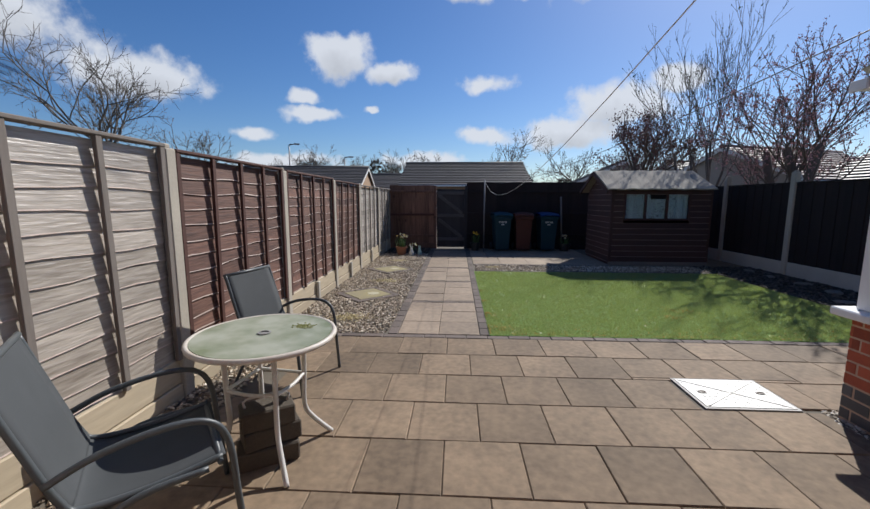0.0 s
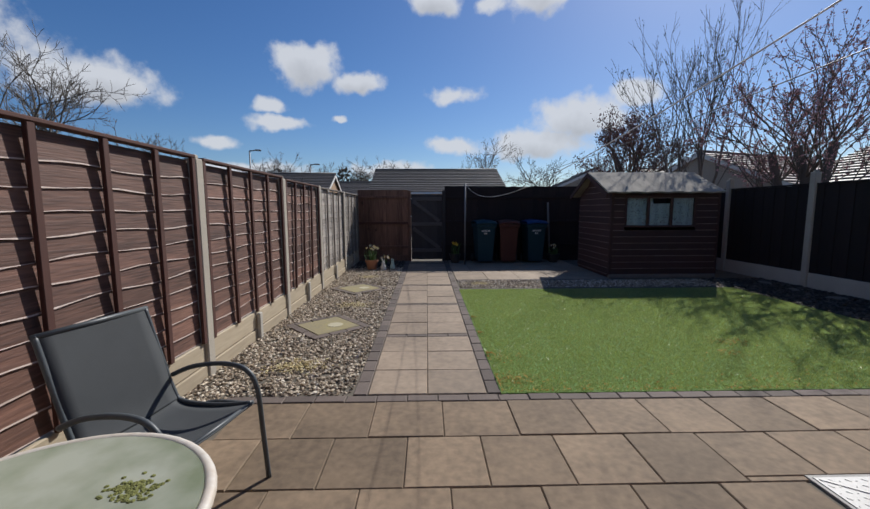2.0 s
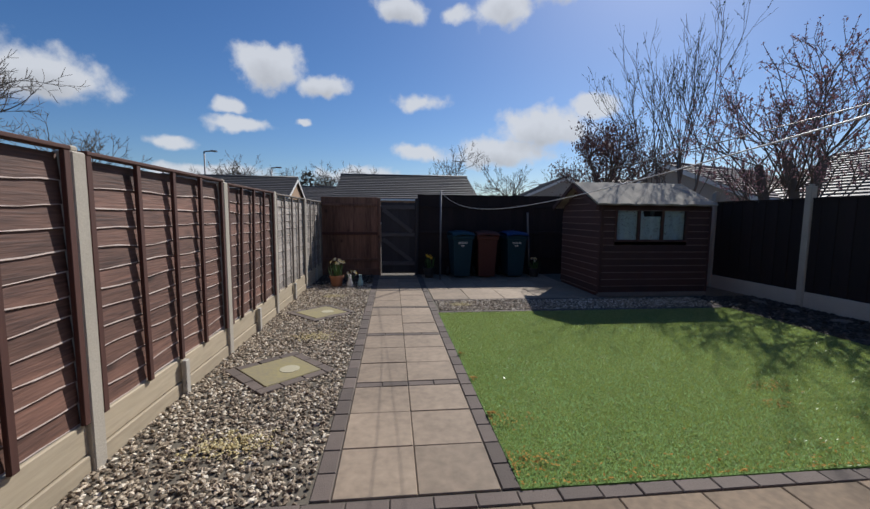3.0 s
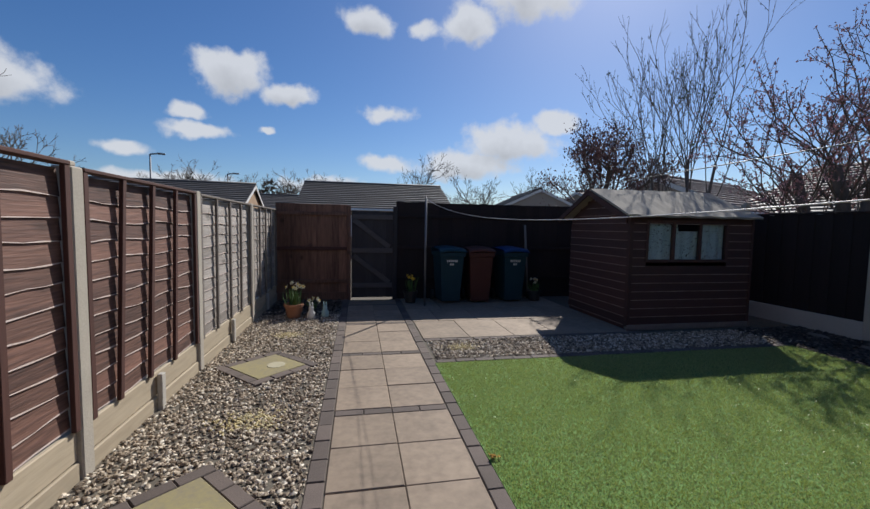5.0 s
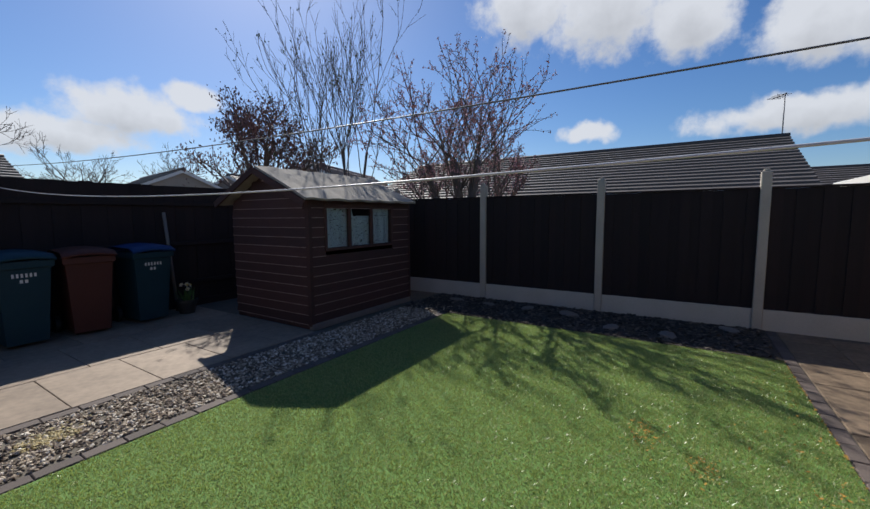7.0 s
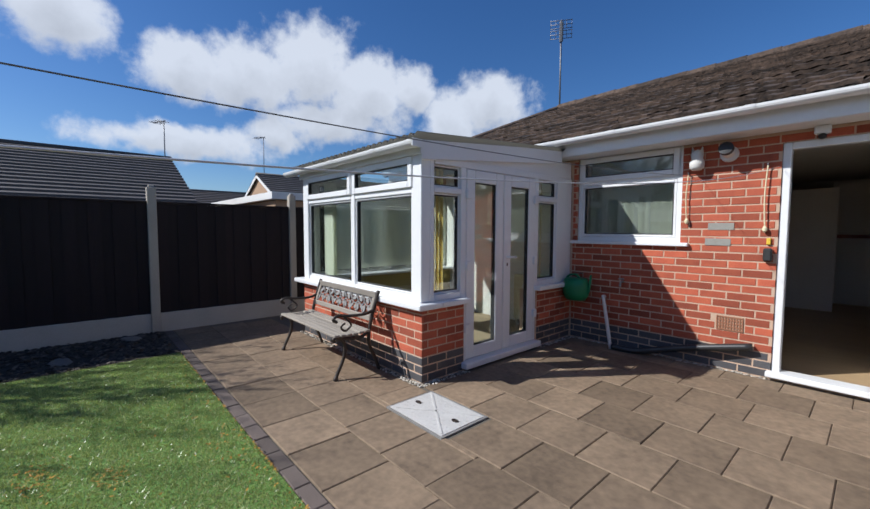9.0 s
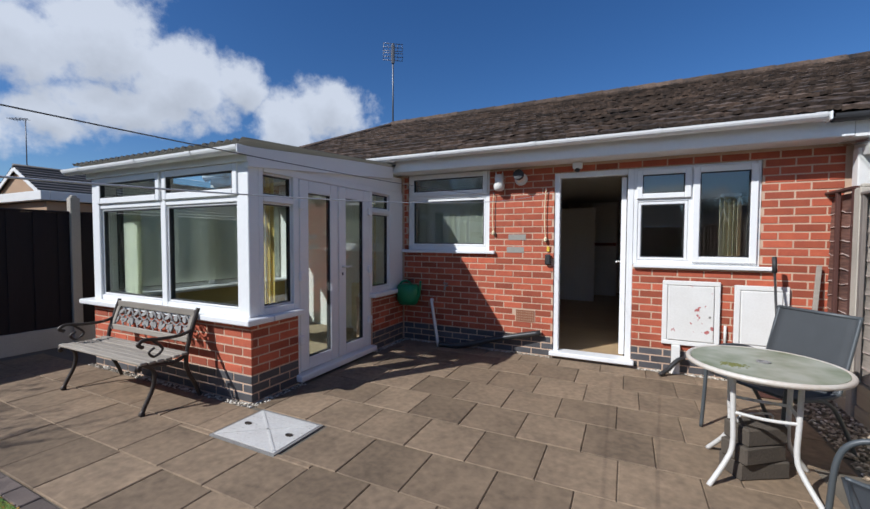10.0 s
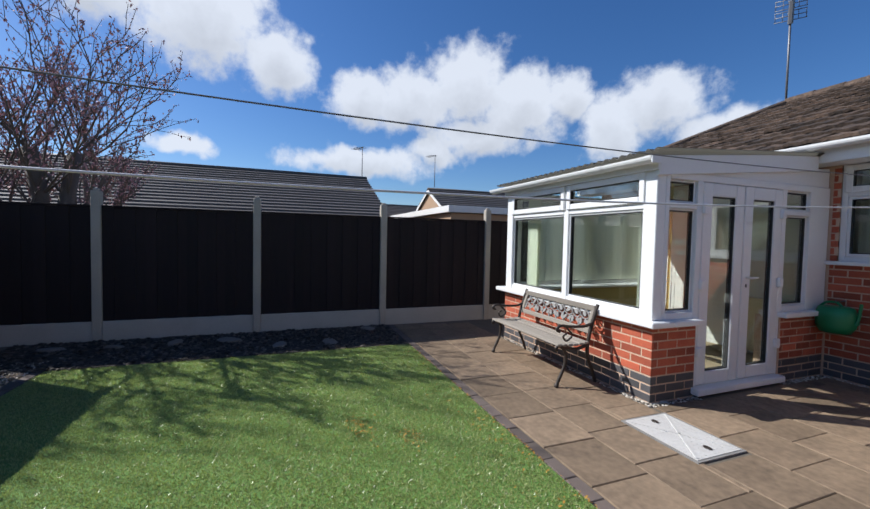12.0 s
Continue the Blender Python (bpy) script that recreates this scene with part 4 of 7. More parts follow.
def far_house(x, y, rz, length, depth, eave, rise, label, tile="far_tile", wall="far_brick", windows=True, course=0.30):
    """A bungalow with gables: walls, courses of tiles, white bargeboards, gutter, windows. Its ridge runs along its own x."""
    h = empty("bungalow", x, y, -0.09, rz, label, "house")
    L, D = length / 2, depth / 2
    bm = bmesh.new()
    pts = [(-D, 0), (D, 0), (D, eave), (0, eave + rise * (D - 0.0) / (D + 0.3)), (-D, eave)]
    ends = [[bm.verts.new((sx * L, py, pz)) for py, pz in pts] for sx in (-1, 1)]
    bm.faces.new(ends[0][::-1])
    bm.faces.new(ends[1])
    for k in range(5):
        bm.faces.new((ends[0][k], ends[0][(k + 1) % 5], ends[1][(k + 1) % 5], ends[1][k]))
    part("wall", finish(bm), M[wall], h)
    bm = bmesh.new()
    run = math.hypot(D + 0.3, rise)
    ang = math.atan2(rise, D + 0.3)
    n = int(run / course)
    line = []
    for i in range(n):
        a, b = i / n, (i + 1) / n
        line += [((D + 0.3) * (1 - a), eave - 0.03 + rise * a), ((D + 0.3) * (1 - a), eave + 0.03 + rise * a)]
    line.append((0, eave + rise))
    full = [(-y, z) for y, z in line] + [(y, z) for y, z in line[-2::-1]]
    cols = [[bm.verts.new((sx * (L + 0.15), y, z)) for sx in (-1, 1)] for y, z in full]
    for u, w in zip(cols, cols[1:]):
        bm.faces.new((u[0], u[1], w[1], w[0]))
    roof_part = part("roof", bm, M[tile], h)
    bar("ridge", M[tile], roof_part, [(-L - 0.15, 0, eave + rise), (L + 0.15, 0, eave + rise)], 0.10, 8)
    for sx in (-1, 1):
        bm = bmesh.new()
        for side in (-1, 1):
            a, b = Vector((sx * (L + 0.13), side * (D + 0.32), eave - 0.12)), Vector((sx * (L + 0.13), 0, eave + rise - 0.10))
            vs = []
            for p in (a, b):
                vs += [bm.verts.new(p + Vector((dx, 0, dz))) for dx in (-0.015, 0.015) for dz in (-0.10, 0.08)]
            for f in ((0, 1, 3, 2), (4, 6, 7, 5), (0, 4, 5, 1), (2, 3, 7, 6), (0, 2, 6, 4), (1, 5, 7, 3)):
                bm.faces.new([vs[i] for i in f])
        part("bargeboard", finish(bm), M["white_paint"], h)
    for side in (-1, 1):
        block("gutter", M["upvc"], h, -L - 0.1, side * (D + 0.28) - 0.05, eave - 0.13, L + 0.1, side * (D + 0.28) + 0.05, eave - 0.03, 0.02)
        if windows:
            for k in range(max(1, int(length / 3.5))):
                wx = -L + length * (k + 0.5) / max(1, int(length / 3.5))
                w = blocks("window", M["upvc"], h, [(wx - 0.7, side * D - 0.03, 0.95, wx - 0.62, side * D + 0.03, 2.0), (wx + 0.62, side * D - 0.03, 0.95, wx + 0.7, side * D + 0.03, 2.0), (wx - 0.62, side * D - 0.03, 0.95, wx + 0.62, side * D + 0.03, 1.03), (wx - 0.62, side * D - 0.03, 1.92, wx + 0.62, side * D + 0.03, 2.0), (wx - 0.03, side * D - 0.03, 1.03, wx + 0.03, side * D + 0.03, 1.92)])
                block("pane", M["dark_glass"], w, wx - 0.62, side * D - 0.01, 1.03, wx + 0.62, side * D + 0.012, 1.92)
    return h


M["dark_glass"] = mat("dark_far_glass", (0.02, 0.025, 0.03), (0.03, 0.035, 0.04), 0.08, bump=0)
far_house(18.6, 9.6, 90, 15.2, 8.6, 2.15, 1.98, "long neighbouring bungalow with ribbed dark tiled roof", "far_tile")
far_house(23.5, -7.5, 90, 9, 6.4, 2.75, 1.75, "buff brick house gable with white bargeboards", "far_tile")
far_house(31, -1.5, 90, 9, 7, 2.3, 1.7, "distant bungalow with dark tiled roof", "far_tile")
far_house(0.7, 27.5, 0, 7.6, 7.2, 2.35, 1.55, "dark tiled bungalow beyond the back fence", "far_tile")
far_house(-10.3, 26.5, 4, 9.0, 6, 2.35, 1.25, "low dark bungalow beyond the fence with white gable", "far_tile")
far_house(-6.0, 36, 0, 14, 7, 2.1, 1.6, "distant low bungalow with brown roof", "far_tile")
far_house(12.5, 33, 82, 8, 7, 2.5, 1.7, "distant pale rendered bungalow with gable", "far_tile", "far_wall")
far_house(19.5, 31, 15, 9, 7, 2.5, 1.7, "distant bungalow with dark roof", "far_tile", "far_wall")
far_house(15.2, 19.5, 20, 7.5, 6.5, 2.2, 1.55, "neighbouring bungalow with red-brown roof and buff gable", "far_tile_red", "far_wall")
far_house(-9.4, 13.6, 88, 8.2, 5.5, 2.0, 0.45, "low neighbouring extension with shallow grey roof", "far_tile", "far_wall", False)

garage = empty("garage", 0, 0, -0.09, 0, "flat roofed brick garage with a white fascia", "garage")
block("wall", M["far_brick"], garage, 13.6, -5.4, 0, 22.0, -0.3, 2.4)
blocks("fascia", M["white_paint"], garage, [(13.4, -0.3, 2.42, 22.2, -0.12, 2.66), (13.4, -5.6, 2.42, 13.58, -0.3, 2.66)], 0.01)
block("roof", DARK, garage, 13.5, -5.5, 2.55, 22.1, -0.2, 2.68)
w = blocks("window", M["upvc"], garage, [(17.4, -0.31, 1.5, 17.5, -0.26, 2.3), (18.9, -0.31, 1.5, 19.0, -0.26, 2.3), (17.5, -0.31, 1.5, 18.9, -0.26, 1.58), (17.5, -0.31, 2.22, 18.9, -0.26, 2.3)])
block("pane", M["dark_glass"], w, 17.5, -0.31, 1.58, 18.9, -0.28, 2.22)


def aerial(x, y, z, tall, rz, label, big=True):
    """A mast with a crossbar of rods."""
    a = empty("tv_aerial", x, y, z, rz, label, "aerial")
    bar("mast", M["steel"], a, [(0, 0, -0.25), (0, 0, tall)], 0.02, 6)
    if big:
        for i, dz in enumerate((-0.05, -0.28)):
            bar("boom", M["steel"], a, [(-0.05, 0, tall + dz), (0.05, 0, tall + dz)], 0.012, 6)
            for k in range(3):
                bar("element", M["steel"], a, [(-0.25, 0.0, tall + dz - 0.14 + 0.09 * k), (0.25, 0.0, tall + dz - 0.14 + 0.09 * k)], 0.008, 5)
            for s in (-0.235, -0.12, 0.12, 0.235):
                bar("spacer", M["steel"], a, [(s, 0, tall + dz - 0.14), (s, 0, tall + dz + 0.05)], 0.006, 5)
        bm = bmesh.new()
        tube(bm, [(0, 0.02, tall - 0.5), (0, 0.1, tall - 0.1)], 0.045, 6)
        part("bracket", finish(bm), M["steel"], a)
    else:
        bar("boom", M["steel"], a, [(-0.1, 0, tall), (0.75, 0, tall + 0.02)], 0.02, 5)
        for k in range(5):
            bar("element", M["steel"], a, [(0.05 + 0.15 * k, -0.22, tall), (0.05 + 0.15 * k, 0.22, tall)], 0.01, 4)
    return a


M["steel"] = mat("dull_grey_steel", (0.20, 0.20, 0.21), (0.13, 0.13, 0.14), 0.5, metal=0.6, bump=0.1)
aerial(5.30, -4.0, 4.10, 2.15, 35, "tall grey television aerial standing on the house roof")
aerial(19.0, 2.0, 3.95, 1.6, 20, "thin television aerial on the neighbouring roof", big=False)
aerial(23.5, -3.3, 4.2, 2.3, 20, "thin television aerial on the gable house", big=False)
aerial(3.9, 27.5, 3.7, 1.1, 10, "thin television aerial on the far bungalow", big=False)
for x, y, t in ((-14.5, 35, 6.2), (9.5, 60, 7.6), (-11.0, 40, 5.6)):
    lamp_post = empty("street_lamp", x, y, -0.09, 30, "distant grey street lamp", "street lamp")
    bar("pole", M["steel"], lamp_post, [(0, 0, 0), (0, 0, t)], [0.08, 0.05], 6)
    bar("arm", M["steel"], lamp_post, [(0, 0, t), (0.5, 0, t + 0.1)], 0.05, 6)
    block("lantern", M["steel"], lamp_post, 0.4, -0.1, t + 0.04, 0.9, 0.1, t + 0.16, 0.03)

# ---- trees ----
M["bark"] = mat("grey_brown_bark", (0.17, 0.14, 0.118), (0.10, 0.082, 0.068), 0.9, 6, 60, 0.5, 0.01)
M["bark_far"] = mat("far_bare_twigs", (0.15, 0.13, 0.11), (0.10, 0.088, 0.076), 0.9, 3, 30, 0)
M["blossom"] = mat("pink_blossom_bud", (0.62, 0.38, 0.38), (0.42, 0.17, 0.16), 0.7, 20, 90, 0, island=0.35)
M["plum"] = mat("purple_plum_leaf", (0.25, 0.14, 0.125), (0.15, 0.075, 0.07), 0.6, 20, 90, 0, island=0.4)
M["green_leaf"] = mat("fresh_green_leaf", (0.07, 0.12, 0.025), (0.04, 0.075, 0.018), 0.6, 20, 90, 0, island=0.35)
M["white_blossom"] = mat("white_blossom", (0.75, 0.72, 0.68), (0.62, 0.56, 0.52), 0.7, 20, 90, 0, island=0.2)


def tree(x, y, height, label, seed, trunk=0.10, fork=0.35, spread=0.6, up=0.35, depth=5, kids=(2, 3), limbs=4, leaf=None, leaves=0, leaf_size=0.04, lean=(0, 0), bark="bark", shrink=0.72, stems=1, splay=0.28, sides=6, bend=0.16, along=False, thin=0.006, scatter=0.05, limb=0.66):
    """A branching tree: trunk, limbs that fork on to twigs, and small leaf or bud shapes set on the twigs."""
    rng = random.Random(seed)
    t = empty("tree", x, y, -0.09, 0, label, "tree")
    bmt, bmc = bmesh.new(), bmesh.new()
    tips = []

    def grow(p, d, length, r, level):
        target = bmt if level == 0 else bmc
        n = 4 if level < depth else 3
        pts, rad = [p], [r]
        q, dd = p.copy(), d.copy()
        end = max(thin * 0.6, r * 0.72)
        for i in range(n):
            dd = (dd + Vector((rng.gauss(0, bend), rng.gauss(0, bend), rng.gauss(0, bend) + up * 0.22))).normalized()
            q = q + dd * (length / n)
            pts.append(q.copy())
            rad.append(r + (end - r) * (i + 1) / n)
            if level >= depth - 1 or (along and level >= 2):
                tips.append((q.copy(), dd.copy()))
        tube(target, pts, rad, sides if level < 2 else 4 if level < 4 else 3, caps=level == 0)
        if level >= depth:
            return
        k = limbs if level == 0 else rng.randint(*kids)
        turn = rng.uniform(0, 6.28)
        for i in range(k):
            frac = 1.0 if i == 0 else rng.uniform(0.45, 1.0)
            j = min(n, max(1, round(frac * n)))
            base, rb = pts[j], rad[j]
            side = Matrix.Rotation(turn + 2 * math.pi * i / k + rng.uniform(-0.4, 0.4), 3, dd) @ dd.orthogonal().normalized()
            nd = (dd + side * spread * rng.uniform(0.6, 1.2) * (0.45 if i == 0 and level else 1.0) + Vector((0, 0, up * 0.3))).normalized()
            grow(base, nd, length * shrink * rng.uniform(0.75, 1.15), max(thin, rb * (limb if level == 0 else 0.86 if i == 0 else 0.66)), level + 1)

    for s in range(stems):
        a = 2 * math.pi * s / stems + 0.4
        d0 = Vector((lean[0] + (splay * math.cos(a) if stems > 1 else 0), lean[1] + (splay * math.sin(a) if stems > 1 else 0), 1)).normalized()
        grow(Vector((0.06 * math.cos(a), 0.06 * math.sin(a), 0)) if stems > 1 else Vector((0, 0, 0)), d0, height * fork * rng.uniform(0.9, 1.1), trunk, 0)
    part("trunk", finish(bmt, smooth=True), M[bark], t)
    part("branchwork", finish(bmc, smooth=True), M[bark], t)
    if leaf:
        bm = bmesh.new()
        for i in range(leaves):
            p, d = tips[rng.randrange(len(tips))]
            c = p + Vector((rng.gauss(0, scatter), rng.gauss(0, scatter), rng.gauss(0, scatter)))
            r = Euler((rng.uniform(0, 6), rng.uniform(0, 6), rng.uniform(0, 6))).to_matrix()
            s = leaf_size * rng.uniform(0.5, 1.2)
            vs = [bm.verts.new(c + r @ Vector(o)) for o in ((-s, 0, 0), (0, -s * 0.45, s * 0.12), (s, 0, 0), (0, s * 0.45, s * 0.12))]
            bm.faces.new(vs)
        tagged(part("crown", bm, M[leaf], t), kind="stuff")
    return t


tree(7.05, 11.55, 7.3, "tall slender bare tree with upright grey branches", 11, trunk=0.042, fork=0.42, spread=0.56, up=0.40, depth=4, kids=(3, 3), limbs=6, leaf="green_leaf", leaves=900, leaf_size=0.032, stems=5, splay=0.26, shrink=0.56, bend=0.08, limb=0.38, thin=0.004, scatter=0.012)
tree(6.85, 8.42, 4.75, "spreading cherry tree with pink blossom buds", 5, trunk=0.11, fork=0.52, spread=1.05, up=0.32, depth=3, kids=(4, 5), limbs=13, leaf="blossom", leaves=9500, leaf_size=0.027, stems=3, splay=0.13, shrink=0.52, along=True, bend=0.09, limb=0.16, thin=0.0042, scatter=0.02)
tree(6.05, 13.15, 6.4, "purple-leaved plum tree behind the fence", 8, trunk=0.075, fork=0.38, spread=0.85, up=0.30, depth=4, kids=(3, 4), limbs=10, leaf="plum", leaves=6000, leaf_size=0.045, along=True, shrink=0.58, scatter=0.11)
tree(10.4, 9.2, 4.0, "bare garden tree with reddish buds", 15, trunk=0.10, fork=0.42, spread=0.85, up=0.30, depth=4, kids=(3, 3), limbs=7, leaf="blossom", leaves=2600, leaf_size=0.03, along=True, shrink=0.64, bend=0.1)
tree(-24.6, 28.6, 17.5, "broad bare tree beyond the neighbouring gardens", 21, trunk=0.24, fork=0.34, spread=1.05, up=0.20, depth=5, kids=(3, 4), limbs=10, bark="bark_far", shrink=0.64, thin=0.016, bend=0.12, limb=0.45)
tree(-19.6, 29.2, 7.4, "rounded bare tree beyond the fence", 23, trunk=0.17, fork=0.36, spread=0.95, up=0.18, depth=5, kids=(3, 3), limbs=8, bark="bark_far", shrink=0.64, thin=0.014, bend=0.12, limb=0.45)
for i, (x, y, h) in enumerate(((7.4, 62, 14.5), (18.3, 62, 13.5), (25.0, 60, 13), (-5.4, 64, 12.4), (-8.8, 62, 11.4), (-15.5, 62, 10.8), (-19.8, 60, 11.2), (-23.5, 60, 11), (-12, 66, 10.5), (32, 58, 12), (-28, 62, 10.5))):
    tree(x, y, h, "distant rounded bare tree against the sky", 40 + i, trunk=0.26, fork=0.34, spread=0.95, up=0.2, depth=5, kids=(3, 3), limbs=8, bark="bark_far", shrink=0.66, sides=5, thin=0.022, bend=0.12, limb=0.42)
tree(3.9, 13.4, 2.1, "white blossom on a small shrub behind the fence", 60, trunk=0.03, fork=0.4, spread=0.8, up=0.5, depth=3, kids=(3, 3), limbs=6, leaf="white_blossom", leaves=900, leaf_size=0.04)
M["hedge"] = mat("dark_hedge", (0.055, 0.052, 0.035), (0.085, 0.075, 0.055), 0.9, 2, 20, 0.8, 0.1)
rng = random.Random(3)
bm = bmesh.new()
for i in range(9000):
    x = rng.uniform(-60, 70)
    h = (7.0 if x < -10 else 4.6) + 1.1 * math.sin(x * 0.31) * math.sin(x * 0.83 + 1) + 0.4 * math.sin(x * 2.1)
    c = Vector((x, 72 + rng.uniform(-2, 2), rng.uniform(0, max(0.6, h))))
    r = Euler((rng.uniform(0, 6), rng.uniform(0, 6), 0)).to_matrix()
    s = rng.uniform(0.25, 0.6)
    bm.faces.new([bm.verts.new(c + r @ Vector(o)) for o in ((-s, 0, 0), (0, -s * 0.5, 0.1), (s, 0, 0), (0, s * 0.5, 0.1))])
hedge = part("far_woods", bm, M["hedge"])
tagged(hedge, "dark line of distant hedges and woods", "hedge", kind="stuff")

# ---- shed ----
SX0, SX1, SY0, SY1, SH = 3.45, 5.42, 8.46, 10.00, 1.56
shed = empty("garden_shed", SX0, SY0, 0, 0, "red-brown wooden garden shed with grey felt roof", "shed")
shed.matrix_world = Matrix()
SR = 1.99
mid_y = (SY0 + SY1) / 2 + 0.02
bm = bmesh.new()
prof = [(SY0 + 0.02, 0.0), (SY1, 0.0), (SY1, SH), (mid_y, SR - 0.05), (SY0 + 0.02, SH)]
# the front is left open behind the window
for x in (SX0 + 0.02, SX1 - 0.02):
    bm.faces.new([bm.verts.new((x, y, z)) for y, z in prof])
for (y, z), (y2, z2) in zip(prof[:3], prof[1:4]):
    bm.faces.new([bm.verts.new(p) for p in ((SX0 + 0.02, y, z), (SX1 - 0.02, y, z), (SX1 - 0.02, y2, z2), (SX0 + 0.02, y2, z2))])
core = part("frame", finish(bm), M["shed"], shed)
core.modifiers.new("thickness", "SOLIDIFY").thickness = 0.02
SW = (3.70, 0.98, 4.98, 1.50)


def shiplap(parent, a, b, x, z, axis, out):
    """One tapered weatherboard."""
    bm = bmesh.new()
    for e in (a, b):
        for o, dz in ((0.022, 0.0), (0.021, 0.007), (0.006, 0.125), (-0.004, 0.125), (-0.004, 0.0)):
            bm.verts.new((e, x + out * o, z + dz) if axis == "x" else (x + out * o, e, z + dz))
    bm.verts.ensure_lookup_table()
    v = bm.verts
    for k in range(5):
        bm.faces.new((v[k], v[(k + 1) % 5], v[5 + (k + 1) % 5], v[5 + k])).material_index = 1 if k == 0 else 0
    bm.faces.new((v[0], v[4], v[3], v[2], v[1]))
    bm.faces.new((v[5], v[6], v[7], v[8], v[9]))
    ob = part("board", finish(bm), M["shed"], parent)
    ob.data.materials.append(M["shed_edge"])
    return ob


for i in range(13):
    z = 0.06 + i * 0.118
    if SW[1] - 0.1 < z < SW[3] - 0.03:
        shiplap(shed, SX0 - 0.02, SW[0] - 0.02, SY0, z, "x", -1)
        shiplap(shed, SW[2] + 0.02, SX1, SY0, z, "x", -1)
    elif z < SH - 0.05:
        shiplap(shed, SX0 - 0.02, SX1, SY0, z, "x", -1)
for i in range(16):
    z = 0.06 + i * 0.118
    half = (SR - z - 0.12) / (SR - SH) * (SY1 - SY0) / 2 if z > SH - 0.1 else 9
    shiplap(shed, max(SY0, mid_y - half), min(SY1, mid_y + half), SX0, z, "y", -1)
block("plinth", M["batten_grey"], shed, SX0 - 0.03, SY0 - 0.035, 0.0, SX1 + 0.01, SY0 + 0.02, 0.075, 0.004)
block("corner_trim", M["shed"], shed, SX0 - 0.035, SY0 - 0.03, 0.05, SX0 + 0.02, SY0 + 0.03, SH, 0.003)
block("corner_trim", M["shed"], shed, SX1 - 0.02, SY0 - 0.03, 0.05, SX1 + 0.02, SY0 + 0.03, SH, 0.003)
bm = bmesh.new()
EF, EB = SY0 - 0.14, SY1 + 0.14
for y0, z0, y1, z1 in ((EF, SH + 0.005, mid_y, SR), (mid_y, SR, EB, SH + 0.005)):
    n, rows = 20, []
    for j in range(5):
        f = j / 4
        rows.append([bm.verts.new((SX0 - 0.16 + (SX1 - SX0 + 0.18) * i / n, y0 + (y1 - y0) * f, z0 + (z1 - z0) * f + 0.006 * math.sin(i * 1.7 + j))) for i in range(n + 1)])
    for a, b in zip(rows, rows[1:]):
        for k in range(n):
            bm.faces.new((a[k], a[k + 1], b[k + 1], b[k]))
ob = part("roof", finish(bm), M["felt"], shed, "grey mineral felt, patchy with moss")
ob.modifiers.new("thickness", "SOLIDIFY").thickness = 0.028
for s in (-1, 1):
    a, b = Vector((SX0 - 0.165, mid_y + s * (EB - EF) / 2, SH - 0.03)), Vector((SX0 - 0.165, mid_y, SR - 0.03))
    d = b - a
    block("bargeboard", M["shed"], shed, -0.01, 0, -0.05, 0.012, d.length, 0.03, 0.002, m=Matrix.Translation(a) @ Matrix.Rotation(math.atan2(d.z, d.y), 4, "X"))
wf = blocks("window", M["shed"], shed, [(SW[0] - 0.03, SY0 - 0.03, SW[1] - 0.035, SW[2] + 0.03, SY0 + 0.02, SW[1]), (SW[0] - 0.03, SY0 - 0.03, SW[3], SW[2] + 0.03, SY0 + 0.02, SW[3] + 0.035)] + [(x - 0.022, SY0 - 0.028, SW[1], x + 0.022, SY0 + 0.02, SW[3]) for x in (SW[0] - 0.01, 4.11, 4.54, SW[2] + 0.01)], 0.003)
p = block("pane", M["glass"], wf, SW[0], SY0 - 0.004, SW[1], SW[2], SY0 + 0.002, SW[3])
p.visible_shadow = False


def lace_material():
    m = mat("white_lace", (0.72, 0.74, 0.74), (0.6, 0.62, 0.63), 0.9, 5, 80, 0.1)
    n, l = m.node_tree.nodes, m.node_tree.links
    vor, geo, lt, mx, tr = (n.new(k) for k in ("ShaderNodeTexVoronoi", "ShaderNodeNewGeometry", "ShaderNodeMath", "ShaderNodeMixShader", "ShaderNodeBsdfTransparent"))
    vor.inputs["Scale"].default_value = 26
    lt.operation = "LESS_THAN"
    lt.inputs[1].default_value = 0.24
    l.new(geo.outputs["Position"], vor.inputs["Vector"])
    l.new(vor.outputs["Distance"], lt.inputs[0])
    l.new(lt.outputs[0], mx.inputs[0])
    l.new(n["Principled BSDF"].outputs[0], mx.inputs[1])
    l.new(tr.outputs[0], mx.inputs[2])
    l.new(mx.outputs[0], n["Material Output"].inputs[0])
    return m


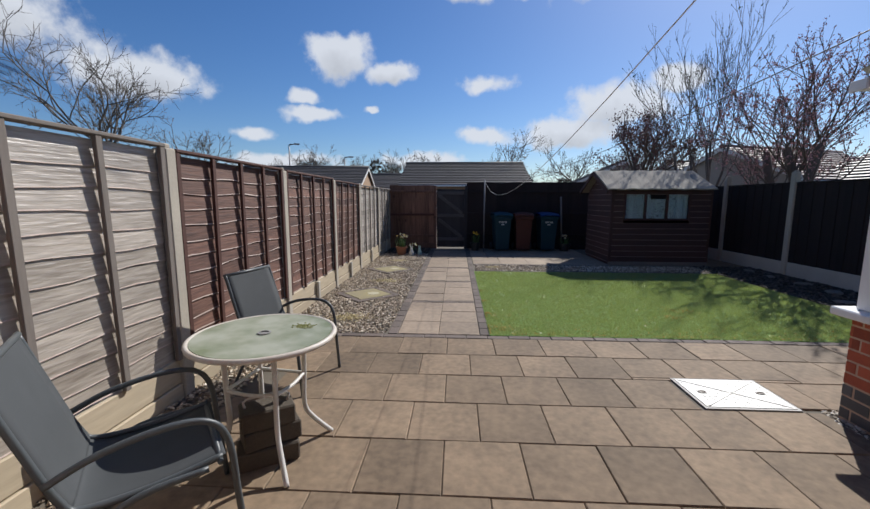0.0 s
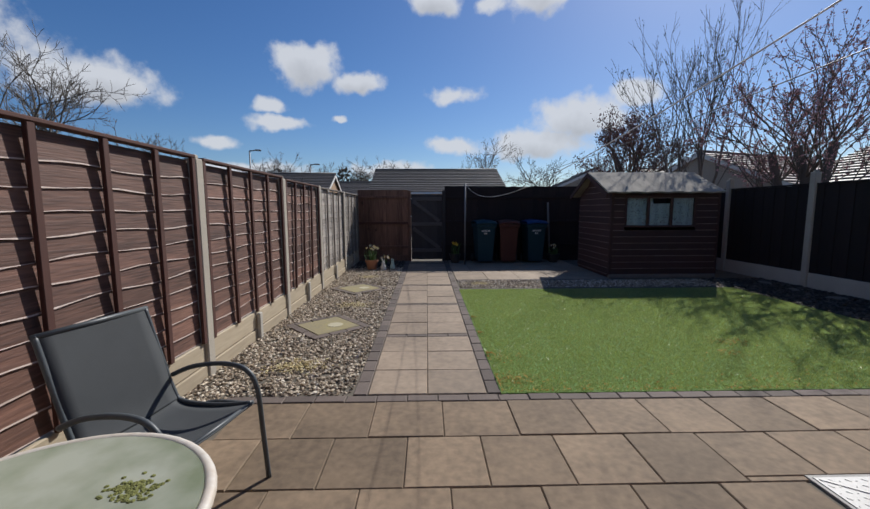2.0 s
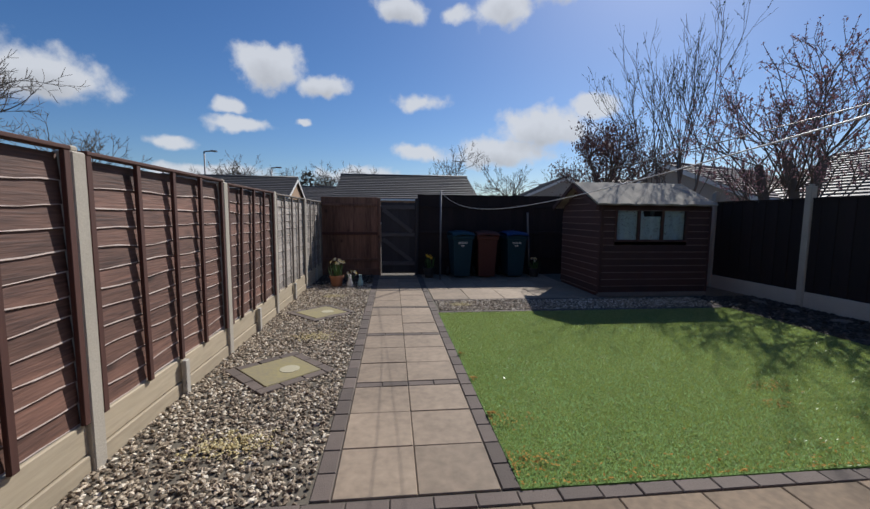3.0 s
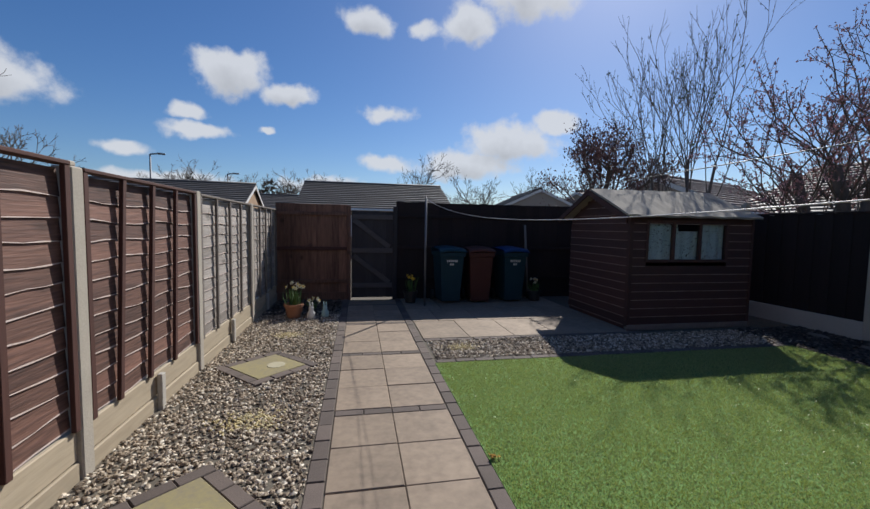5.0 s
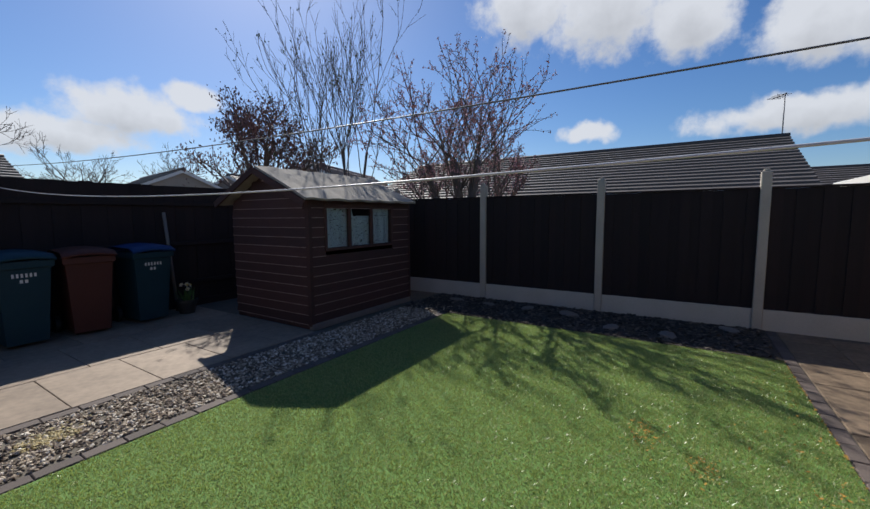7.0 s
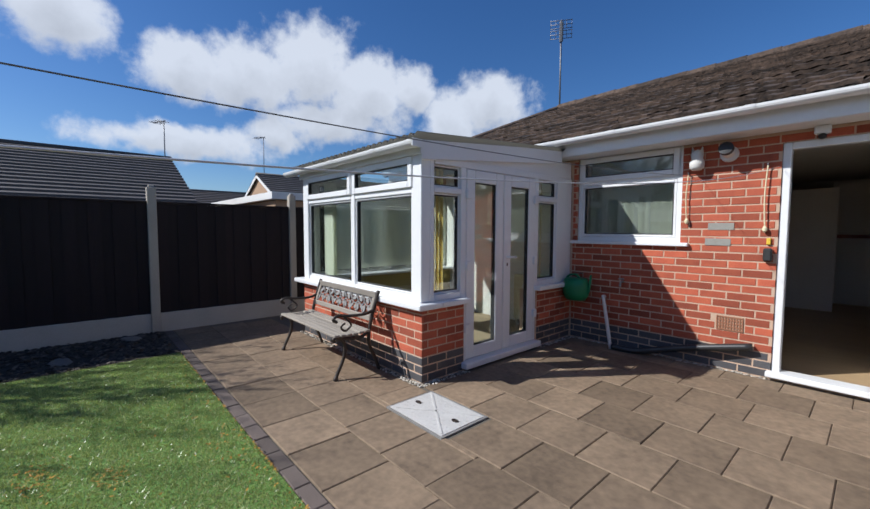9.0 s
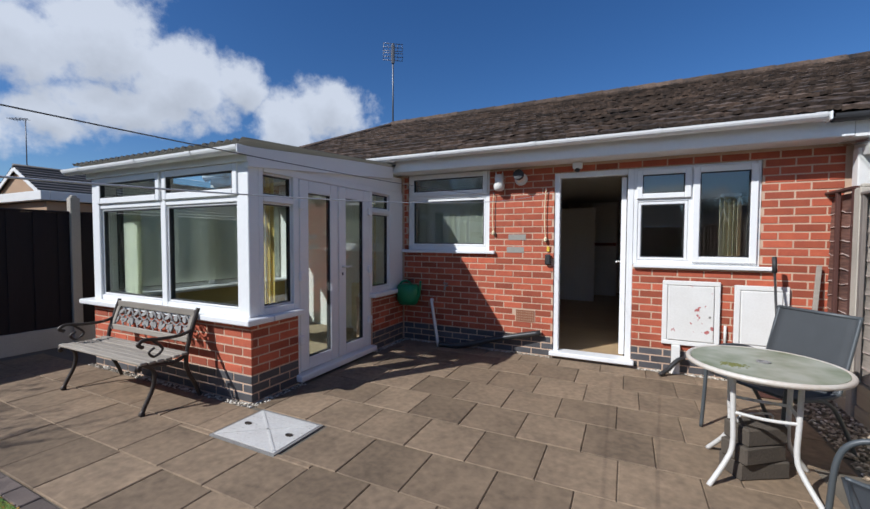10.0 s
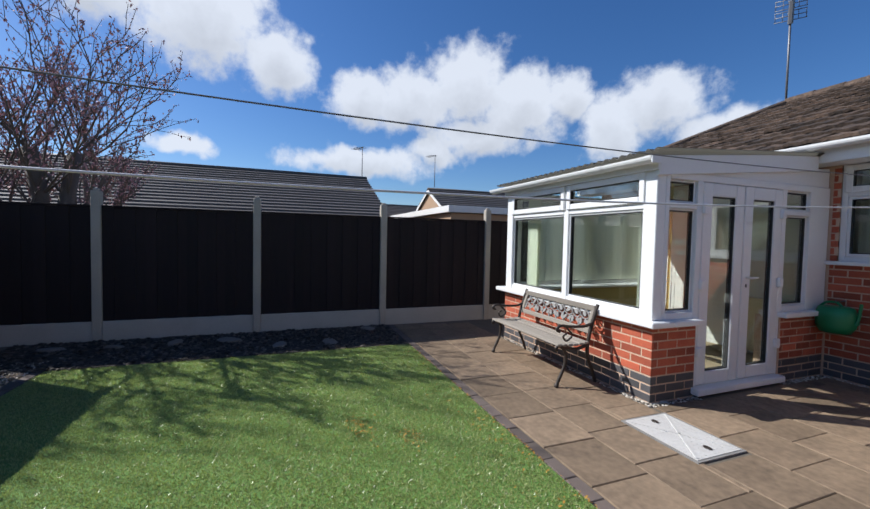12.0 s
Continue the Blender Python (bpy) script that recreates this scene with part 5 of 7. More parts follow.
M["lace"] = lace_material()
curt = empty("lace_curtain", 0, 0, 0, 0, "white patterned lace curtain behind the shed window", "curtain")
bm = bmesh.new()
rows = []
for j in range(2):
    rows.append([bm.verts.new((SW[0] + (SW[2] - SW[0]) * i / 60, SY0 + 0.05 + 0.012 * math.sin(i * 0.9), (SW[1], SW[3] - (0.0 if not 24 < i < 42 else 0.12))[j])) for i in range(61)])
for k in range(60):
    bm.faces.new((rows[0][k], rows[0][k + 1], rows[1][k + 1], rows[1][k]))
part("cloth", bm, M["lace"], curt)
setting(block("shed_base", M["slab_shade"], None, SX0 - 0.03, SY0 - 0.02, -0.034, SX1 + 0.05, SY1 + 0.05, -0.004), "concrete base under the shed", "ground")

# ---- garden furniture ----
M["iron"] = mat("black_cast_iron", (0.035, 0.028, 0.024), (0.06, 0.045, 0.035), 0.5, 8, 90, 0.3, 0.002, metal=0.3)
M["iron_grey"] = mat("worn_grey_casting", (0.30, 0.29, 0.27), (0.16, 0.15, 0.14), 0.6, 12, 90, 0.3, 0.002)
M["teak"] = mat("silvered_bench_slat", (0.34, 0.30, 0.25), (0.19, 0.165, 0.135), 0.85, 3, 40, 0.5, 0.003, stretch=(0.12, 1, 1), rnd=0.15)
bench = empty("garden_bench", 3.80, 2.76, 0, 0, "weathered slatted bench with black cast iron ends", "bench")
for sx in (-0.60, 0.60):
    end = bar("end_frame", M["iron"], bench, smooth_line([(sx, -0.235, 0.0), (sx, -0.20, 0.10), (sx, -0.13, 0.26), (sx, -0.13, 0.40), (sx, -0.17, 0.56), (sx, -0.235, 0.755)]), 0.017, 6)
    bar("front_leg", M["iron"], end, smooth_line([(sx, 0.225, 0.0), (sx, 0.20, 0.06), (sx, 0.135, 0.20), (sx, 0.13, 0.32), (sx, 0.20, 0.385), (sx, 0.235, 0.37), (sx, 0.225, 0.345)]), [0.022] * 4 + [0.016] * 33, 6)
    bar("seat_rail", M["iron"], end, smooth_line([(sx, -0.13, 0.38), (sx, 0.0, 0.345), (sx, 0.14, 0.37), (sx, 0.21, 0.39)]), 0.016, 6)
    bar("armrest", M["iron"], end, smooth_line([(sx, -0.175, 0.58), (sx, -0.08, 0.555), (sx, 0.08, 0.56), (sx, 0.19, 0.575), (sx, 0.235, 0.545), (sx, 0.20, 0.52)]), 0.015, 6)
    bar("arm_scroll", M["iron"], end, smooth_line([(sx, 0.13, 0.555), (sx, 0.06, 0.48), (sx, 0.12, 0.43), (sx, 0.16, 0.47), (sx, 0.12, 0.50)]), 0.010, 6)
for i in range(6):
    y = -0.10 + 0.062 * i
    z = 0.375 + 0.012 * abs(i - 2.5) / 2.5
    block("seat_slat", M["teak"], bench, -0.625, y - 0.026, z, 0.625, y + 0.026, z + 0.022, 0.005)
for y, z, h in ((-0.222, 0.685, 0.055), (-0.155, 0.475, 0.05)):
    block("back_slat", M["teak"], bench, -0.585, y - 0.012, z, 0.585, y + 0.012, z + h, 0.005)
for sx in (-0.56, 0.56):
    block("back_stile", M["teak"], bench, sx - 0.022, -0.012, 0.0, sx + 0.022, 0.010, 0.175, 0.004, m=Matrix.Translation((0, -0.158, 0.523)) @ Matrix.Rotation(0.33, 4, "X"))
bm = bmesh.new()
rng = random.Random(4)
lean = Matrix.Translation((0, -0.165, 0.525)) @ Matrix.Rotation(0.33, 4, "X")
for k in range(9):
    x = -0.48 + 0.12 * k
    tube(bm, [lean @ p for p in smooth_line([(x - 0.07, 0, 0.0), (x - 0.02, 0, 0.06), (x - 0.05, 0, 0.11), (x + 0.02, 0, 0.165)], 4)], 0.008, 5)
    tube(bm, [lean @ p for p in smooth_line([(x - 0.06, 0, 0.10), (x, 0, 0.075), (x + 0.06, 0, 0.10)], 4)], 0.007, 5)
    for dx, dz in ((0.02, 0.125), (-0.035, 0.05), (0.045, 0.045)):
        a = rng.uniform(0, 3.1)
        vs = [lean @ Vector((x + dx + 0.036 * math.cos(t) * math.cos(a) - 0.019 * math.sin(t) * math.sin(a), 0.006, min(0.16, max(0.01, dz + 0.036 * math.cos(t) * math.sin(a) + 0.019 * math.sin(t) * math.cos(a))))) for t in (2 * math.pi * q / 8 for q in range(8))]
        f = [bm.verts.new(p) for p in vs]
        g = [bm.verts.new(p + Vector((0, -0.012, 0))) for p in vs]
        bm.faces.new(f)
        bm.faces.new(g[::-1])
        for q in range(8):
            bm.faces.new((f[q], g[q], g[(q + 1) % 8], f[(q + 1) % 8]))
part("lattice", finish(bm), M["iron_grey"], bench, "cast vine lattice with leaves, worn grey")

M["tube_white"] = mat("grubby_white_tube", (0.66, 0.65, 0.62), (0.50, 0.48, 0.44), 0.45, 8, 60, 0.1, 0.001)
M["frosted"] = glass("frosted_table_glass", (0.55, 0.60, 0.50), 0.25)
nt = M["frosted"].node_tree
dif = nt.nodes.new("ShaderNodeBsdfDiffuse")
dif.inputs[0].default_value = (0.36, 0.38, 0.30, 1)
mixd = nt.nodes.new("ShaderNodeMixShader")
mixd.inputs[0].default_value = 0.70
outn = [n for n in nt.nodes if n.type == "OUTPUT_MATERIAL"][0]
src = outn.inputs[0].links[0].from_socket
nt.links.new(src, mixd.inputs[1])
nt.links.new(dif.outputs[0], mixd.inputs[2])
nt.links.new(mixd.outputs[0], outn.inputs[0])
tp, tn, tr_, tg = nt.nodes.new("ShaderNodeTexNoise"), nt.nodes.new("ShaderNodeValToRGB"), nt.nodes.new("ShaderNodeTexCoord"), nt.nodes.new("ShaderNodeMix")
tp.inputs["Scale"].default_value, tp.inputs["Detail"].default_value = 5.0, 6
nt.links.new(tr_.outputs["Object"], tp.inputs["Vector"])
nt.links.new(tp.outputs[0], tn.inputs[0])
tn.color_ramp.elements[0].position, tn.color_ramp.elements[0].color = 0.35, (0.24, 0.27, 0.17, 1)
tn.color_ramp.elements[1].position, tn.color_ramp.elements[1].color = 0.65, (0.46, 0.47, 0.38, 1)
nt.links.new(tn.outputs[0], dif.inputs[0])
table = empty("patio_table", -0.785, 1.90, 0, 0, "round frosted glass patio table with white metal legs", "table")
TR, TZ = 0.355, 0.665
bm = bmesh.new()
tube(bm, [(TR * math.cos(a), TR * math.sin(a), TZ - 0.012) for a in (2 * math.pi * k / 48 for k in range(49))], 0.0145, 8, caps=False)
M["rim"] = mat("rusting_white_rim", (0.64, 0.62, 0.57), (0.48, 0.38, 0.28), 0.5, 7, 60, 0.2, 0.001, amount=0.7)
part("rim", finish(bm, smooth=True), M["rim"], table, "white metal rim with rust streaks")
bm = bmesh.new()
inner, outer, lowi, lowo = ([bm.verts.new((r * math.cos(2 * math.pi * k / 48), r * math.sin(2 * math.pi * k / 48), z)) for k in range(48)] for r, z in ((0.022, TZ), (TR - 0.012, TZ), (0.022, TZ - 0.006), (TR - 0.012, TZ - 0.006)))
for k in range(48):
    j = (k + 1) % 48
    for q in ((inner[k], outer[k], outer[j], inner[j]), (lowi[k], lowi[j], lowo[j], lowo[k]), (outer[k], lowo[k], lowo[j], outer[j]), (inner[k], inner[j], lowi[j], lowi[k])):
        bm.faces.new(q)
top = part("tabletop", finish(bm), M["frosted"], table)
bm = bmesh.new()
lathe(bm, [(0.034, TZ + 0.001), (0.034, TZ + 0.006), (0.022, TZ + 0.007), (0.022, TZ - 0.004)], 16)
part("parasol_collar", finish(bm), M["iron_grey"], top, "grey plastic parasol collar")
M["moss"] = mat("yellow_green_moss", (0.19, 0.19, 0.05), (0.11, 0.12, 0.035), 0.95, 20, 120, 0.8, 0.01)
bm = bmesh.new()
for i in range(110):
    x, y = 0.16 + random.gauss(0, 0.028), 0.13 + random.gauss(0, 0.020)
    lathe(bm, [(0.006, 0), (0.005, 0.0015), (0.0015, 0.003)], 6, Matrix.Translation((x, y, TZ)))
part("moss_patch", finish(bm), M["moss"], top, "patch of yellow-green moss")
for k in range(4):
    a = radians(37 + 90 * k)
    c, s = math.cos(a), math.sin(a)
    leg = bar("leg", M["tube_white"], table, smooth_line([(r * c, r * s, z) for r, z in ((0.20, TZ - 0.02), (0.195, 0.42), (0.19, 0.22), (0.23, 0.13), (0.34, 0.0))]), 0.0135, 8)
for z, r in ((TZ - 0.075, 0.196), (0.40, 0.194)):
    for k in range(4):
        ends = [Vector((r * math.cos(radians(37 + 90 * q)), r * math.sin(radians(37 + 90 * q)), z)) for q in (k, k + 1)]
        mid = (ends[0] + ends[1]) * 0.54
        bar("stretcher", M["tube_white"], table, smooth_line([ends[0], Vector((mid.x, mid.y, z - 0.006)), ends[1]]), 0.0095, 8)
M["dark_block"] = mat("mossy_concrete_block", (0.10, 0.08, 0.06), (0.055, 0.046, 0.036), 0.95, 8, 80, 0.6, 0.006)
for k, (x, y, z, a, l) in enumerate(((-0.77, 1.84, 0, 30, 0.30), (-0.76, 1.86, 0.10, 38, 0.28), (-0.77, 1.85, 0.20, 34, 0.26))):
    b = block("paving_block", M["dark_block"], None, -l / 2, -0.08, 0, l / 2, 0.08, 0.098, 0.008)
    b.matrix_world = pose(x, y, z, 0, 0, a)
    tagged(b, "dark mossy concrete block stacked under the table", "concrete block", "blocks under the table")
grip = bar("wire_handle", M["tube_white"], None, smooth_line([(-0.86, 1.80, 0.298), (-0.85, 1.80, 0.345), (-0.69, 1.90, 0.345), (-0.68, 1.90, 0.298)], 3), 0.006, 6)
tagged(grip, "pale bent wire handle on the stacked blocks", "handle")

M["tube_dark"] = mat("dark_grey_powder_coat", (0.075, 0.085, 0.09), (0.055, 0.062, 0.066), 0.45, 8, 60, 0.1, 0.001)
M["sling"] = mat("charcoal_sling_mesh", (0.056, 0.061, 0.065), (0.040, 0.044, 0.047), 0.8, 10, 260, 0.3, 0.001)
chair = empty("garden_chair", -1.00, 1.31, 0, -51.5, "charcoal sling garden chair with curved metal arms", "chair", "chairs at the patio table")
for sx in (-1, 1):
    x = sx * 0.265
    bar("side_frame", M["tube_dark"], chair, smooth_line([(x, 0.31, 0.0), (x, 0.29, 0.25), (x, 0.27, 0.47), (x, 0.21, 0.565), (x, 0.08, 0.585), (x, -0.10, 0.555), (x, -0.23, 0.50)]), 0.0125, 8)
    bar("rear_leg", M["tube_dark"], chair, smooth_line([(x, 0.20, 0.385), (x, -0.05, 0.355), (x, -0.20, 0.18), (x, -0.30, 0.0)]), 0.0125, 8)
    x = sx * 0.24
    bar("sling_rail", M["tube_dark"], chair, smooth_line([(x, 0.25, 0.405), (x, 0.05, 0.375), (x, -0.15, 0.375), (x, -0.205, 0.43), (x, -0.27, 0.62), (x, -0.345, 0.86)]), 0.0125, 8)
bar("seat_crossbar", M["tube_dark"], chair, [(-0.265, 0.24, 0.395), (0.265, 0.24, 0.395)], 0.011, 8)
bar("back_crossbar", M["tube_dark"], chair, [(-0.25, -0.343, 0.855), (0.25, -0.343, 0.855)], 0.0125, 8)
prof = smooth_line([(0, 0.26, 0.41), (0, 0.05, 0.372), (0, -0.14, 0.37), (0, -0.20, 0.43), (0, -0.262, 0.62), (0, -0.345, 0.868)], 8)
for name, a, b in (("seat", 0, 20), ("backrest", 20, 41)):
    bm = bmesh.new()
    rows = []
    for p in prof[a:b + 1]:
        rows.append([bm.verts.new((-0.24 + 0.48 * i / 8, p.y, p.z - 0.014 * math.sin(math.pi * i / 8))) for i in range(9)])
    for u, w in zip(rows, rows[1:]):
        for k in range(8):
            bm.faces.new((u[k], u[k + 1], w[k + 1], w[k]))
    ob = part(name, finish(bm, smooth=True), M["sling"], chair)
    ob.modifiers.new("thickness", "SOLIDIFY").thickness = 0.004
copy_thing(chair, pose(-1.075, 2.82, 0, 0, 0, -103.3) @ Matrix.Scale(0.95, 4))

# ---- manhole cover ----
M["cover"] = mat("white_painted_steel_plate", (0.62, 0.61, 0.58), (0.48, 0.46, 0.43), 0.5, 6, 70, 0.2, 0.002)
mh = empty("manhole_cover", 2.17, 2.715, 0, 0, "white chequered steel manhole cover in the patio", "manhole cover")
blocks("frame", M["iron_grey"], mh, [(-0.305, -0.225, -0.03, 0.305, -0.208, 0.003), (-0.305, 0.208, -0.03, 0.305, 0.225, 0.003), (-0.305, -0.208, -0.03, -0.288, 0.208, 0.003), (0.288, -0.208, -0.03, 0.305, 0.208, 0.003)])
bm = bmesh.new()
bx(bm, -0.284, -0.204, -0.02, 0.284, 0.204, 0.006)
for s in (-1, 1):
    m = Matrix.Translation((0, 0, 0.006)) @ Matrix.Rotation(s * math.atan2(0.4, 0.56), 4, "Z")
    bx(bm, -0.33, -0.008, 0, 0.33, 0.008, 0.004, m)
for i in range(14):
    for j in range(10):
        m = Matrix.Translation((-0.26 + 0.04 * i, -0.18 + 0.04 * j, 0.006)) @ Matrix.Rotation(radians(45 if (i + j) % 2 else -45), 4, "Z")
        bx(bm, -0.011, -0.003, 0, 0.011, 0.003, 0.0022, m)
plate = part("plate", bm, M["cover"], mh)
for s in (-1, 1):
    bm = bmesh.new()
    lathe(bm, [(0.030, 0.0), (0.030, 0.009), (0.022, 0.009), (0.020, 0.004)], 14, Matrix.Translation((s * 0.20, -0.0, 0.003)) @ Matrix.Diagonal((1, 0.6, 1, 1)))
    part("lifting_key_hole", finish(bm), M["iron"], plate)

# ---- wheelie bins ----
M["bin_green"] = mat("dark_green_bin_plastic", (0.014, 0.050, 0.066), (0.010, 0.036, 0.048), 0.6, 3, 60, 0.1, 0.001, spec=0.25)
M["bin_brown"] = mat("brown_bin_plastic", (0.10, 0.034, 0.024), (0.07, 0.024, 0.018), 0.6, 3, 60, 0.1, 0.001, spec=0.25)
M["lid_blue"] = mat("blue_lid_plastic", (0.010, 0.045, 0.15), (0.008, 0.034, 0.11), 0.6, 3, 60, 0.1, 0.001, spec=0.25)
M["lid_green"] = mat("teal_lid_plastic", (0.013, 0.052, 0.075), (0.010, 0.040, 0.056), 0.6, 3, 60, 0.1, 0.001, spec=0.25)


def bin_(x, y, rz, body, lid, label, letters=True):
    b = empty("wheelie_bin", x, y, 0.0, rz, label, "wheelie bin", "bins at the back fence")
    bm = bmesh.new()
    rings = [[bm.verts.new((sx * w, (d0 if sy < 0 else d1), z)) for sx, sy in ((-1, -1), (1, -1), (1, 1), (-1, 1))] for w, d0, d1, z in ((0.17, -0.22, 0.22, 0.04), (0.215, -0.29, 0.28, 0.85), (0.24, -0.32, 0.31, 0.86), (0.24, -0.32, 0.31, 0.93), (0.23, -0.31, 0.30, 0.935))]
    for u, w in zip(rings, rings[1:]):
        for k in range(4):
            bm.faces.new((u[k], u[(k + 1) % 4], w[(k + 1) % 4], w[k]))
    bm.faces.new(rings[0][::-1])
    bm.faces.new(rings[-1])
    body_ob = part("body", finish(bm, 0.012, 2), M[body], b)
    bm = bmesh.new()
    n = 8
    rows = [[bm.verts.new((-0.25 + 0.50 * i / n, y, z + 0.03 * math.sin(math.pi * i / n))) for i in range(n + 1)] for y, z in ((-0.345, 0.925), (-0.345, 0.95), (-0.25, 0.995), (0.15, 1.01), (0.29, 0.99), (0.30, 0.93))]
    for u, w in zip(rows, rows[1:]):
        for k in range(n):
            bm.faces.new((u[k], u[k + 1], w[k + 1], w[k]))
    ob = part("lid", finish(bm, smooth=True), M[lid], b)
    ob.modifiers.new("thickness", "SOLIDIFY").thickness = 0.008
    bar("handle", M[lid], b, [(-0.22, 0.36, 0.93), (0.22, 0.36, 0.93)], 0.014, 8)
    for s in (-1, 1):
        block("handle_bracket", M[body], b, s * 0.2 - 0.015, 0.27, 0.90, s * 0.2 + 0.015, 0.37, 0.945, 0.004)
        bm = bmesh.new()
        lathe(bm, [(0.10, -0.022), (0.10, 0.022), (0.05, 0.026)], 20, Matrix.Translation((s * 0.235, 0.235, 0.10)) @ Matrix.Rotation(math.pi / 2, 4, "Y"))
        part("wheel", finish(bm), M["rubber"], b)
    if letters:
        blocks("painted_number", M["white_paint"], body_ob, [(-0.10 + 0.035 * i, -0.288, 0.76, -0.10 + 0.035 * i + 0.018, -0.281, 0.80) for i in range(6)] + [(-0.04 + 0.04 * i, -0.282, 0.70, -0.015 + 0.04 * i, -0.274, 0.735) for i in range(2)], label="white hand-painted number")
    return b


bin_(1.42, 10.80, 4, "bin_green", "lid_green", "dark green wheelie bin with a white painted number")
bin_(2.00, 10.80, -3, "bin_brown", "bin_brown", "brown wheelie bin against the dark fence", False)
bin_(2.63, 10.82, 3, "bin_green", "lid_blue", "dark green wheelie bin with a blue lid")

# ---- washing line and cable ----
M["cord"] = mat("white_plastic_cord", (0.62, 0.62, 0.62), (0.5, 0.5, 0.5), 0.5, bump=0)
M["cable"] = mat("grey_cable", (0.15, 0.15, 0.155), (0.10, 0.10, 0.10), 0.5, bump=0)
lpst = empty("line_post", 0.93, 10.42, 0, 0, "thin rusty metal washing line post", "post")
bar("pole", M["steel"], lpst, [(0, 0, 0), (0, 0, 1.88)], 0.018, 8)
bar("hook", M["steel"], lpst, [(0, -0.03, 1.865), (0, 0.05, 1.90), (0, 0.05, 1.86)], 0.008, 6)
LINE_POST = Vector((0.93, 10.40, 1.865))


def slung(name, material, end, sag, r, label):
    """A line slung from the post to a hook on the house wall."""
    pts = []
    for k in range(49):
        f = k / 48
        p = LINE_POST.lerp(Vector(end), f)
        p.z -= 4 * sag * f * (1 - f)
        pts.append(p)
    return tagged(bar(name, material, None, pts, r, 6), label, "washing line")


slung("washing_line", M["cord"], (0.68, 0.03, 1.90), 0.455, 0.0019, "white washing line sagging from post to house wall")
slung("upper_washing_line", M["cable"], (1.30, 0.03, 1.88), 0.245, 0.0019, "grey twisted washing line from post to house wall")

# ---- pots, flowers and ornaments by the gate ----
M["terracotta"] = mat("terracotta", (0.36, 0.16, 0.085), (0.27, 0.12, 0.065), 0.85, 8, 90, 0.3, 0.002)
M["stem"] = mat("daffodil_leaf", (0.06, 0.13, 0.025), (0.045, 0.095, 0.02), 0.6, 10, 60, 0)
M["petal"] = mat("white_petal", (0.80, 0.78, 0.66), (0.72, 0.68, 0.50), 0.7, 30, 90, 0)
M["trumpet"] = mat("yellow_petal", (0.75, 0.50, 0.04), (0.62, 0.40, 0.03), 0.7, 30, 90, 0)
M["pot_black"] = mat("black_plastic_pot", (0.02, 0.022, 0.022), (0.03, 0.03, 0.03), 0.5, bump=0.05)


def potted(x, y, r, h, pot, label, n, tall, bloom, seed, heads=6):
    rng = random.Random(seed)
    p = empty("flower_pot", x, y, 0, 0, label, "flower pot")
    bm = bmesh.new()
    lathe(bm, [(r * 0.68, 0), (r * 0.95, h * 0.8), (r * 1.06, h * 0.8), (r * 1.06, h), (r * 0.95, h), (r * 0.9, h * 0.88)], 20)
    part("pot", finish(bm, smooth=False), M[pot], p)
    bm = bmesh.new()
    tops = []
    for i in range(n):
        a, d = rng.uniform(0, 6.28), rng.uniform(0, r * 0.75)
        b = Vector((d * math.cos(a), d * math.sin(a), h * 0.86))
        t = b + Vector((rng.gauss(0, 0.05), rng.gauss(0, 0.05), tall * rng.uniform(0.7, 1.0)))
        mid = b.lerp(t, 0.55) + Vector((rng.gauss(0, 0.01), rng.gauss(0, 0.01), 0))
        s = Vector((math.cos(a + 1), math.sin(a + 1), 0)) * 0.008
        v = [bm.verts.new(q) for q in (b - s, b + s, mid + s, mid - s, t)]
        bm.faces.new(v[:4])
        bm.faces.new((v[3], v[2], v[4]))
        tops.append(t)
    part("foliage", bm, M["stem"], p)
    for i in range(heads):
        c = tops[i] + Vector((rng.uniform(0, 0.06), 0, 0.03))
        bm = bmesh.new()
        tl = Matrix.Translation(c) @ Matrix.Rotation(rng.uniform(0, 6), 4, "Z") @ Matrix.Rotation(1.2, 4, "X")
        for k in range(6):
            ang = k * math.pi / 3
            m = tl @ Matrix.Rotation(ang, 4, "Z")
            v = [bm.verts.new(m @ Vector(q)) for q in ((0, 0, 0), (0.016, -0.011, 0.006), (0.042, 0, 0.0), (0.016, 0.011, 0.006))]
            bm.faces.new(v)
        fl = part("flower", bm, M[bloom], p)
        bm = bmesh.new()
        lathe(bm, [(0.008, 0), (0.010, 0.015), (0.014, 0.022)], 8, tl)
        part("trumpet", finish(bm), M["trumpet"], fl)
    return p


